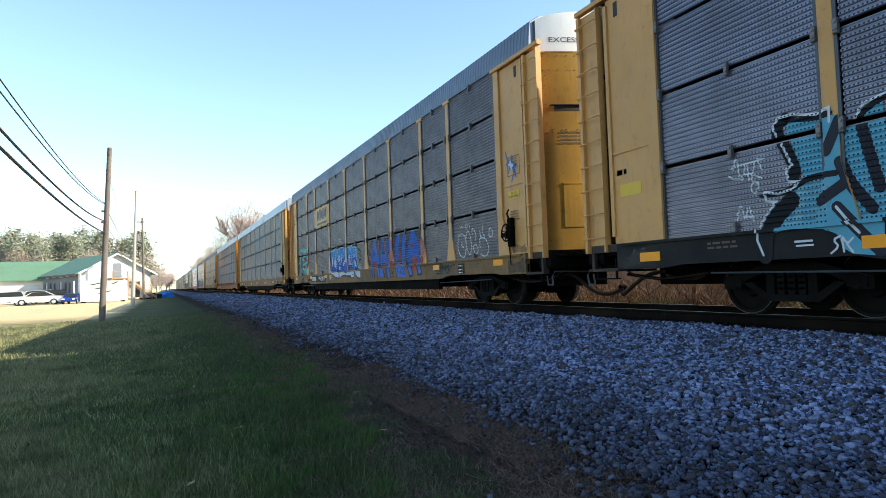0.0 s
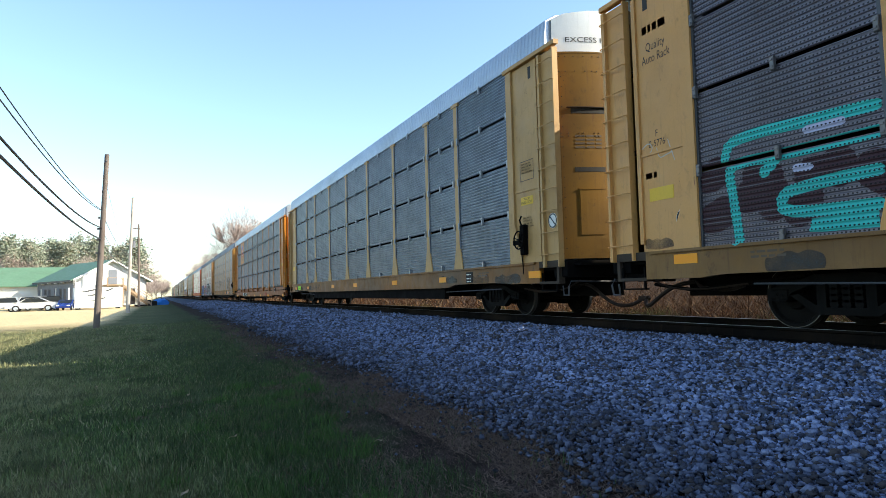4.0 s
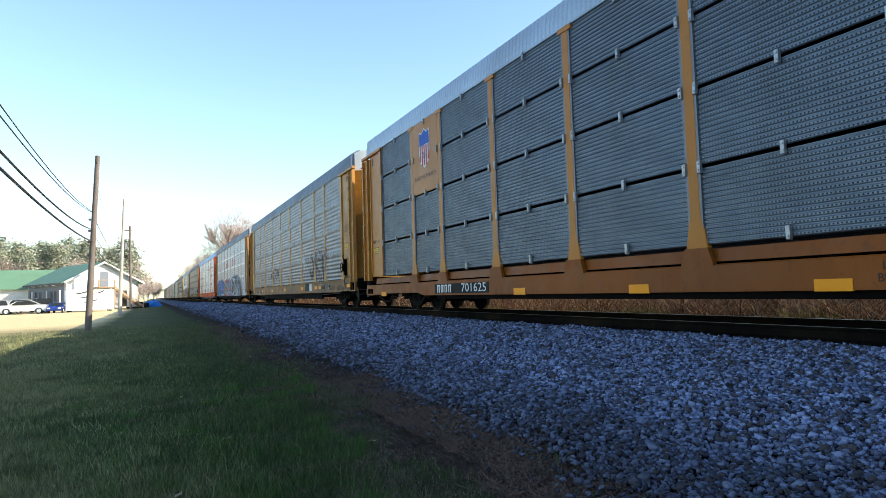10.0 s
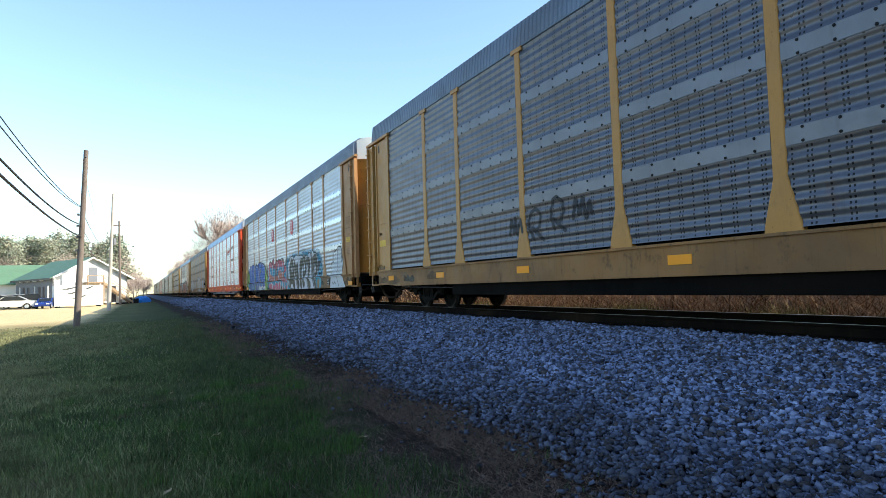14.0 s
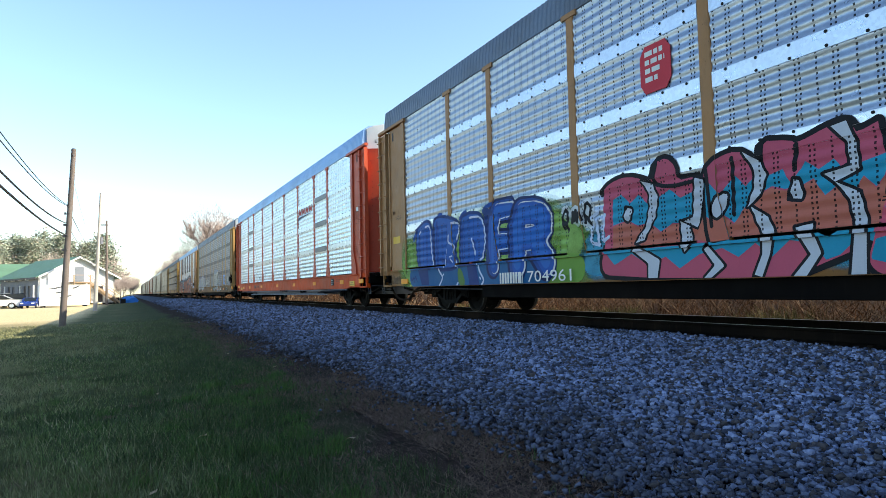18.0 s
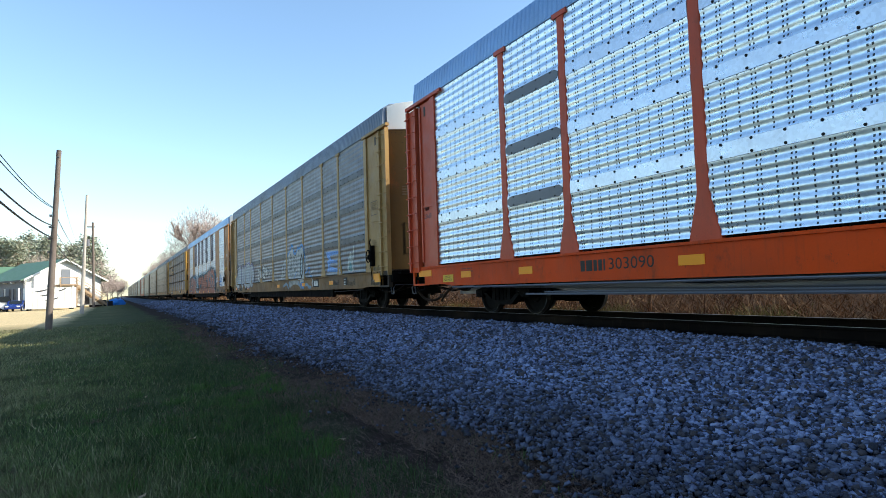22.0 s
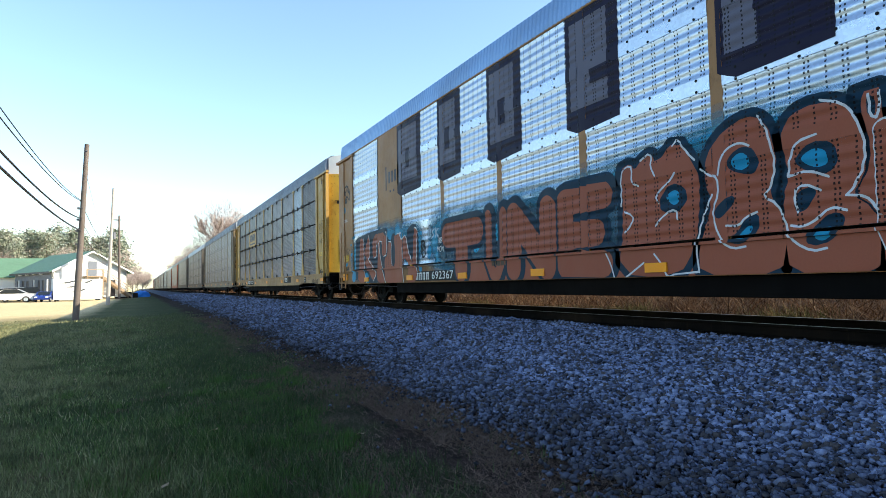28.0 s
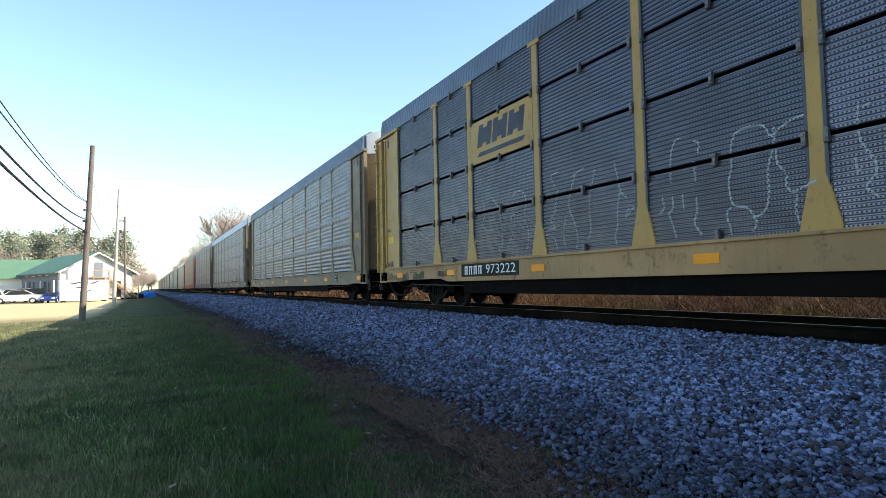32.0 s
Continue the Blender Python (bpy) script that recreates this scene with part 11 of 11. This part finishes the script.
def parked_car(x, y, turn, paint, label, kind="sedan", k=1.0):
    root = tagged(new("parked_car"), label, "car", "parked cars")
    root.matrix_world = pose(x, y, height(x, y), 0, 0, turn) @ Matrix.Scale(k, 4)
    if kind == "sedan":
        side = [(-2.3, 0.35), (-2.35, 0.62), (-2.2, 0.80), (-1.2, 0.92), (-0.55, 1.36), (0.65, 1.42), (1.5, 0.98), (2.2, 0.92), (2.35, 0.6), (2.3, 0.32)]
        cab = [(-1.05, 0.95), (-0.5, 1.32), (0.62, 1.38), (1.38, 0.98)]
    else:
        side = [(-2.3, 0.4), (-2.35, 0.75), (-2.2, 0.98), (-1.3, 1.08), (-0.75, 1.68), (1.9, 1.76), (2.25, 1.15), (2.3, 0.42)]
        cab = [(-1.15, 1.1), (-0.7, 1.6), (1.8, 1.68), (2.05, 1.12)]
    m = Mesh().loft([[(u, v * s, z) for u, z in side] for v, s in ((-0.80, 1), (-0.88, 1), (0.88, 1), (0.80, 1))])
    part("body", m, paint, root)
    for s in (-1, 1):
        part("side_window", Mesh().loft([[(u, s * q, z) for u, z in cab] for q in (0.875, 0.886)]), CAR_GLASS, root)
        for u in (-1.4, 1.4):
            w = part("wheel", Mesh().tube([(u, s * 0.72, 0.33), (u, s * 0.90, 0.33)], 0.33, 16), RUBBER, root)
            part("rim", Mesh().tube([(u, s * 0.89, 0.33), (u, s * 0.91, 0.33)], 0.20, 12), BAND_BRIGHT, w)
    part("windscreen", Mesh().loft([[(u, v, z) for u, z in (((-1.15, 0.95), (-0.6, 1.33), (-0.58, 1.36), (-1.17, 0.99)) if kind == "sedan" else ((-1.28, 1.1), (-0.78, 1.64), (-0.76, 1.67), (-1.3, 1.12)))] for v in (-0.7, 0.7)]), CAR_GLASS, root)
    part("head_lamp", Mesh().box(-2.36, -2.25, -0.8, -0.45, 0.6, 0.75), WHITE_CAP, root)
    part("head_lamp", Mesh().box(-2.36, -2.25, 0.45, 0.8, 0.6, 0.75), WHITE_CAP, root)


parked_car(-13.75, 89.3, 4, CAR_WHITE, "white sedan parked on the dry lawn edge", k=1.15)
parked_car(-13.4, 93.2, 6, CAR_DARK, "dark utility vehicle parked behind the white sedan", "suv")
parked_car(-10.15, 89.0, 84, CAR_BLUE, "blue sedan parked by the building", k=0.9)
parked_car(-17.4, 89.8, 8, CAR_WHITE, "white utility vehicle in the car park", "suv")
parked_car(-15.2, 95.5, 10, CAR_WHITE, "white van-like car among parked cars", "suv")


def tarp_heap(x, y):
    m = Mesh()
    rnd = random.Random(4)
    rings = []
    for k, (rr, z) in enumerate(((1.0, 0.0), (0.95, 0.4), (0.75, 0.75), (0.4, 0.95), (0.1, 1.0))):
        rings.append([(x + (rr + rnd.uniform(-0.15, 0.15)) * 1.3 * math.cos(a * math.pi / 8), y + (rr + rnd.uniform(-0.15, 0.15)) * math.sin(a * math.pi / 8), height(x, y) - 0.05 + z + rnd.uniform(-0.08, 0.08)) for a in range(16)])
    tagged(part("tarpaulin", m.loft(rings), TARP), "crumpled blue tarpaulin over a heap", "tarpaulin")


tarp_heap(0.2, 108.0)
for k, (x, y, w, h) in enumerate(((-1.6, 104.5, 1.0, 0.9), (-2.6, 103.0, 1.3, 0.6), (-0.6, 103.5, 0.7, 0.7))):
    tagged(part("crate", Mesh().box(x - w / 2, x + w / 2, y - 0.4, y + 0.4, height(x, y) - 0.02, height(x, y) + h, 0.03), DARK_SILL), "dark crate stacked at the foot of the stairs", "crate", "crates by the stairs")


# ---- trees ----
def bare_tree(x, y, h, seed, label="bare winter tree with fine brown twigs", spread=0.34, twigs=420):
    rnd = random.Random(seed)
    root = tagged(new("tree"), label, "tree", "trees round the place")
    z0 = height(x, y) - 0.1
    root.location = (x, y, z0)
    trunk = Mesh()
    tips = []

    def limb(p, d, ln, r, depth):
        q = p + d * ln
        mid = p + d * ln * 0.5 + Vector((rnd.uniform(-1, 1), rnd.uniform(-1, 1), 0.3)) * ln * 0.05
        trunk.tube([p, mid, q], [r, r * 0.8, r * 0.6], 5 if depth else 8, caps=False)
        if depth >= 3:
            tips.append((p, q, ln))
            return
        for k in range(rnd.choice((3, 4)) if depth else 6):
            f = rnd.uniform(0.45, 1.0)
            a = rnd.uniform(0, 2 * math.pi)
            nd = (d + Vector((math.cos(a), math.sin(a), rnd.uniform(-0.1, 0.5))) * rnd.uniform(0.45, 0.95)).normalized()
            limb(p + d * ln * f, nd, ln * rnd.uniform(0.5, 0.72), r * 0.5, depth + 1)

    limb(Vector((0, 0, 0)), Vector((rnd.uniform(-0.05, 0.05), 0, 1)).normalized(), h * 0.45, h * 0.012, 0)
    part("trunk", trunk, BARK, root)
    tw = Mesh()
    mid = h * 0.62
    for k in range(twigs * 13):
        p, q, ln = tips[rnd.randrange(len(tips))]
        s = p.lerp(q, rnd.uniform(0.0, 1.0))
        if k % 2:
            # fine outer spray of twigs that fills the crown
            a, b = rnd.uniform(0, 6.283), rnd.uniform(-0.9, 1.0)
            rr = rnd.random() ** 0.4 * (1 - 0.12 * math.sin(3 * a + seed))
            s = Vector((math.cos(a) * rr * h * spread * math.sqrt(1 - b * b), math.sin(a) * rr * h * spread * math.sqrt(1 - b * b), mid + b * rr * h * 0.36))
        out = (s - Vector((0, 0, h * 0.35))).normalized()
        d = (out + Vector((rnd.uniform(-1, 1), rnd.uniform(-1, 1), rnd.uniform(-0.3, 0.9))) * 0.7).normalized() * h * rnd.uniform(0.03, 0.085)
        w = Vector((rnd.uniform(-1, 1), rnd.uniform(-1, 1), 0)).normalized() * h * 0.0018
        tw.add([tuple(s - w), tuple(s + w), tuple(s + d)], [(0, 1, 2)])
    part("crown", tw, TWIG, root)


def pine_tree(x, y, h, seed, label="tall dark green pine with gaps in its crown"):
    rnd = random.Random(seed)
    root = tagged(new("tree"), label, "tree", "trees round the place")
    root.location = (x, y, height(x, y) - 0.1)
    t = Mesh().tube([(0, 0, 0), (0.1, 0, h * 0.5), (0, 0, h * 0.97)], [h * 0.018, h * 0.012, 0.03], 7)
    for k in range(26):
        a, z = rnd.uniform(0, 6.28), h * rnd.uniform(0.25, 0.95)
        ln = h * 0.22 * (1.08 - z / h) + 0.4
        t.tube([(0, 0, z), (math.cos(a) * ln, math.sin(a) * ln, z + ln * 0.15)], [0.05, 0.015], 4, caps=False)
    part("trunk", t, BARK, root)
    cr = Mesh()
    for k in range(150):
        z = h * (0.22 + 0.78 * rnd.random() ** 0.8)
        rad = h * 0.36 * (1.05 - z / h) ** 0.75 * rnd.uniform(0.35, 1.05)
        a = rnd.uniform(0, 6.28)
        c = Vector((math.cos(a) * rad, math.sin(a) * rad, z))
        s = h * rnd.uniform(0.035, 0.065)
        for j in range(20):
            o = c + Vector((rnd.gauss(0, 1), rnd.gauss(0, 1), rnd.gauss(0, 0.6))) * s
            d1 = Vector((rnd.uniform(-1, 1), rnd.uniform(-1, 1), rnd.uniform(-0.4, 0.7))).normalized() * s * 0.62
            d2 = Vector((rnd.uniform(-1, 1), rnd.uniform(-1, 1), rnd.uniform(-0.6, 0.6))).normalized() * s * 0.3
            cr.add([tuple(o), tuple(o + d1 + d2), tuple(o + d1 - d2)], [(0, 1, 2)])
    part("crown", cr, PINE, root)


rt = random.Random(9)
for k in range(36):
    x = -37 + k * 0.97 + rt.uniform(-1, 1)
    y = 142 + rt.uniform(-6, 20)
    if k % 3 == 1:
        bare_tree(x, y, rt.uniform(8.5, 11.0), 40 + k)
    else:
        pine_tree(x, y, rt.uniform(9.5, 13.4), 20 + k)
for k in range(22):
    x, y = rt.uniform(-38, -5), rt.uniform(152, 178)
    if k % 2:
        bare_tree(x, y, rt.uniform(10.0, 13.0), 140 + k)
    else:
        pine_tree(x, y, rt.uniform(11.0, 15.0), 120 + k)
for k, (x, y, h) in enumerate(((-2.0, 122, 4.2), (-0.4, 128, 4.6), (-1.2, 135, 5.4), (1.2, 146, 4.4), (-0.8, 150, 6.0), (-3.5, 140, 7.5), (-5.5, 165, 9.0), (0.6, 190, 6.5), (2.4, 300, 9), (1.0, 230, 7), (-3, 330, 15), (-8, 350, 15))):
    bare_tree(x, y, h, 70 + k)
for k, (x, y, h) in enumerate(((22.5, 200, 26.0), (28.0, 210, 24.0), (17.0, 205, 17.0), (15.5, 240, 16.0), (19, 270, 18), (30, 235, 22), (16.0, 320, 16), (18, 360, 17))):
    bare_tree(x, y, h, 90 + k, "large bare tree beyond the railway", twigs=1000 if k < 2 else 600)

# hidden by the train; inferred from and set for dappled shade on end doors
for k, (x, y, h) in enumerate(((21.5, -3.0, 9.5), (23.5, 1.5, 11.0), (20.5, 5.0, 9.0), (24.0, 8.5, 10.5), (22.0, 13.0, 9.5), (21.0, -9.0, 9.5), (24.5, -14.0, 11.0))):
    bare_tree(x, y, h, 200 + k, "bare tree on the bank beyond the railway, unseen, inferred from dappled shade", twigs=200)

# ---- loose stone, grass, straw and brush ----
rng = np.random.default_rng(5)


def heights(x, y):
    z = np.interp(x, [p[0] for p in PROFILE], [p[1] for p in PROFILE])
    return z + np.where(x < 2, 0.014 * (np.sin(0.9 * x + 0.7 * y) + np.sin(1.7 * x - 1.1 * y + 1.0)), 0)


def turns(n):
    """n random rotation matrices."""
    q = rng.normal(size=(n, 4))
    q /= np.linalg.norm(q, axis=1)[:, None]
    w, x, y, z = q.T
    return np.stack([np.stack([1 - 2 * (y * y + z * z), 2 * (x * y - z * w), 2 * (x * z + y * w)], 1),
                     np.stack([2 * (x * y + z * w), 1 - 2 * (x * x + z * z), 2 * (y * z - x * w)], 1),
                     np.stack([2 * (x * z - y * w), 2 * (y * z + x * w), 1 - 2 * (x * x + y * y)], 1)], 1)


def edge(y):
    """The wavering foot of the stone slope."""
    foot = np.interp(y, [0, 2.8, 4.2, 7.0, 9.0, 12.7, 19.0, 37.0, 60.0], [2.05, 2.25, 2.62, 2.58, 2.70, 2.80, 2.92, 3.15, 3.2])
    return foot + 0.10 * np.sin(y * 0.9) + 0.08 * np.sin(y * 2.3 + 1.0) + 0.06 * np.sin(y * 5.1)


def stones():
    parts_xy = []
    for y0, y1, n, s0, s1 in ((1.2, 9.0, 82000, 0.011, 0.028), (9.0, 18.0, 46000, 0.015, 0.034), (18.0, 45.0, 38000, 0.024, 0.047), (45.0, 100.0, 30000, 0.04, 0.07)):
        y = rng.uniform(y0, y1, n)
        x = edge(y) + (7.08 - edge(y)) * rng.random(n) - 0.25 * (rng.random(n) < 0.12) * rng.random(n) * 2
        s = rng.uniform(s0, s1, n) * np.where(rng.random(n) < 0.12, 1.35, 1.0)
        # sparse, half-buried stone along the foot
        thin = rng.random(n) < np.clip(0.22 + (x - edge(y)) / 0.75, 0, 1) + np.clip((3.6 - y) / 0.6, 0, 1) + np.clip((y - 9) / 3, 0, 1)
        parts_xy.append(np.stack([x, y, s], 1)[thin])
    # strays in the dirt strip
    y = rng.uniform(1.5, 20, 900)
    parts_xy.append(np.stack([edge(y) - rng.exponential(0.20, 900), y, rng.uniform(0.007, 0.022, 900)], 1))
    a = np.concatenate(parts_xy)
    n = len(a)
    cube = np.array([(-1, -1, -1), (1, -1, -1), (1, 1, -1), (-1, 1, -1), (-1, -1, 1), (1, -1, 1), (1, 1, 1), (-1, 1, 1)], float) * 0.62
    v = cube[None] * rng.uniform(0.6, 1.25, (n, 8, 1)) + rng.normal(0, 0.12, (n, 8, 3))
    v *= rng.uniform(0.55, 1.3, (n, 1, 3))
    v = np.einsum("nij,nkj->nki", turns(n), v) * a[:, 2][:, None, None] * np.array([1.05, 1.05, 0.82])
    lift = a[:, 2] * rng.uniform(-0.1, 1.0, n) + 0.016 * (1 + np.sin(2.3 * a[:, 0] + 1.1 * a[:, 1]) * np.sin(1.7 * a[:, 1] - 2.9 * a[:, 0] + 0.6)) + 0.012 * (1 + np.sin(6.1 * a[:, 0] - 2.0 * a[:, 1]) * np.sin(4.7 * a[:, 1] + 1.3 * a[:, 0]))
    v += np.stack([a[:, 0], a[:, 1], heights(a[:, 0], a[:, 1]) + lift], 1)[:, None, :]
    f = np.array([(3, 2, 1, 0), (4, 5, 6, 7), (0, 1, 5, 4), (1, 2, 6, 5), (2, 3, 7, 6), (3, 0, 4, 7)])
    faces = (f[None] + (np.arange(n) * 8)[:, None, None]).reshape(-1, 4)
    ob = new("ballast_stones", arrays("ballast_stones", v.reshape(-1, 3), faces, STONE))
    tagged(ob, "loose grey-blue crushed stone on the track slope", "ballast", kind="stuff")


def blades(name, x, y, h, w, lean, mat, label, category):
    n = len(x)
    z = heights(x, y)
    a = rng.uniform(0, 2 * np.pi, n)
    b = rng.uniform(0, 2 * np.pi, n)
    l = rng.uniform(0.1, 1.0, n) * lean
    p = np.stack([x, y, z - 0.005], 1)
    side = np.stack([np.cos(a), np.sin(a), np.zeros(n)], 1) * (w / 2)[:, None]
    tip = p + np.stack([np.cos(b) * l * h, np.sin(b) * l * h, h], 1)
    v = np.stack([p - side, p + side, tip], 1).reshape(-1, 3)
    f = np.arange(n * 3).reshape(-1, 3)
    tagged(new(name, arrays(name, v, f, mat)), label, category, kind="stuff")


def lawn():
    xs, ys, hs, ws = [], [], [], []
    for y0, y1, x0, n, h0, h1, w in ((1.8, 7.0, -4.0, 130000, 0.025, 0.10, 0.006), (7.0, 14.0, -6.5, 90000, 0.025, 0.078, 0.010), (14.0, 34.0, -10.0, 70000, 0.03, 0.085, 0.022)):
        y = rng.uniform(y0, y1, n)
        x = x0 + (2.45 - x0) * rng.random(n)
        # thin out towards the dirt strip, and in bare patches
        keep = rng.random(n) < np.clip((edge(y) - 0.42 - 0.35 * np.clip((7 - y) / 3, 0, 1) - 0.25 * np.clip((y - 10) / 8, 0, 1) + 0.28 * np.sin(y * 1.7 + x) - x) / 0.6, 0.04, 1) * (0.72 + 0.28 * np.sin(1.9 * x + 0.8 * y) * np.sin(0.7 * x - 1.6 * y))
        keep &= rng.random(n) < np.clip((38 - y) / 14, 0, 1)
        x, y = x[keep], y[keep]
        tuft = 0.6 + 0.4 * np.sin(5.3 * x + 2.1 * y) * np.sin(3.1 * y - 4.0 * x)
        xs.append(x), ys.append(y), hs.append(rng.uniform(h0, h1, len(x)) * (0.7 + 0.6 * tuft)), ws.append(np.full(len(x), w) * rng.uniform(0.6, 1.3, len(x)))
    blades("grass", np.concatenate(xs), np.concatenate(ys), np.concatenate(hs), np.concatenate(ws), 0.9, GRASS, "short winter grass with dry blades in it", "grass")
    n = 120000
    y = 1.6 + 26 * rng.random(n) ** 1.4
    x = np.where(rng.random(n) < 0.5, edge(y) - 0.55 + rng.normal(0, 0.38, n), edge(y) - 0.95 + 0.12 * np.sin(y * 1.3) + rng.normal(0, 0.16, n))
    k = 60000
    clump = rng.normal(0, 0.09, (2, k))
    at = rng.choice(420, k)
    cy = rng.uniform(2.3, 8.5, 420)
    cx = edge(cy) + 0.35 - rng.gamma(2.0, 0.36, 420)
    x = np.concatenate([x, cx[at] + clump[0]])
    y = np.concatenate([y, cy[at] + clump[1]])
    n += k
    blades("straw", x, y, np.concatenate([rng.uniform(0.006, 0.03, n - k), rng.uniform(0.008, 0.05, k)]), rng.uniform(0.003, 0.009, n), 4.0, STRAW, "dead straw and thatch along the stone edge", "dry grass")


def tufts():
    n = 9000
    c = rng.choice(70, n)
    cy = rng.uniform(2.0, 9.0, 70)
    cx = np.clip(edge(cy) - 1.0 - rng.exponential(0.7, 70), -3, 2)
    blades("grass_tufts", cx[c] + rng.normal(0, 0.07, n), cy[c] + rng.normal(0, 0.07, n), rng.uniform(0.03, 0.11, n), rng.uniform(0.004, 0.008, n), 0.8, TUFT, "taller bright green tufts in the lawn", "grass")


def leaf_litter():
    leaf = Mesh().loft([[(0, 0, 0), (0.01, 0.0, 0.004)], [(-0.018, 0.03, 0.012), (0.026, 0.03, 0.016)], [(-0.012, 0.06, 0.010), (0.016, 0.06, 0.004)], [(0, 0.085, 0.02), (0.004, 0.085, 0.02)]], caps=False, closed=False).data("fallen_leaf", LEAF)
    spots = [(0.53, 5.75), (1.58, 4.98)] + [(rng.uniform(-2.5, 2.2), rng.uniform(3.2, 13)) for _ in range(16)]
    for k, (x, y) in enumerate(spots):
        ob = new("fallen_leaf", leaf)
        s = 1.25 if k < 2 else 0.8
        ob.matrix_world = pose(x, y, float(heights(np.array([x]), np.array([y]))[0]) + 0.035, rng.uniform(-25, 25), rng.uniform(-25, 25), rng.uniform(0, 360)) @ Matrix.Scale(s, 4)
        tagged(ob, "curled pale dead leaf lying in the grass", "leaf", "fallen leaves")


def brush():
    n = 34000
    y = np.concatenate([rng.uniform(-3, 30, 20000), rng.uniform(30, 150, 14000)])
    x = 12.2 + rng.gamma(1.7, 2.6, n)
    h = rng.uniform(0.10, 0.75, n) * (0.55 + 0.55 * np.abs(np.sin(1.3 * y + 0.9 * x) * np.sin(0.37 * y - 1.7 * x))) * np.where(rng.random(n) < 0.12, 1.8, 1.0)
    w = np.where(y < 30, 0.016, 0.036) * rng.uniform(0.5, 1.8, n)
    blades("dry_brush", x, y, h, w, 1.9, BRUSH, "tangled dry brown weeds beyond the rails", "brush")
    k = 6000
    c = rng.choice(14, k)
    cx, cy = rng.uniform(12.6, 15, 14), rng.uniform(-1, 40, 14)
    blades("low_bush", cx[c] + rng.normal(0, 0.35, k), cy[c] + rng.normal(0, 0.6, k), rng.uniform(0.1, 0.5, k), rng.uniform(0.015, 0.04, k), 1.2, BUSH, "low olive green bushes among dry weeds", "bush")


stones()
lawn()
tufts()
leaf_litter()
brush()

# ---- what moves ----
def motions():
    steps = [i * 0.5 for i in range(65)]
    for i, root in CARS.items():
        rows = []
        for t in steps:
            s = FIRST_END + (i - 1) * CAR_PITCH + SLACK.get(i, 0.0) - run(t)
            x, y, a = on_track(s + MID)
            x0, y0 = x + MID * math.sin(math.radians(a)), y - MID * math.cos(math.radians(a))
            rows.append((t, pose(x0, y0, 0, 0, 0, a)))
        walk(root, rows)
    spin = [i / 15.0 for i in range(481)]
    turn = [math.degrees(run(t) / 0.42) for t in spin]
    for w, d in WHEELS:
        walk(w, [(t, pose(0, d, 0.42, a % 360.0)) for t, a in zip(spin, turn)])


motions()
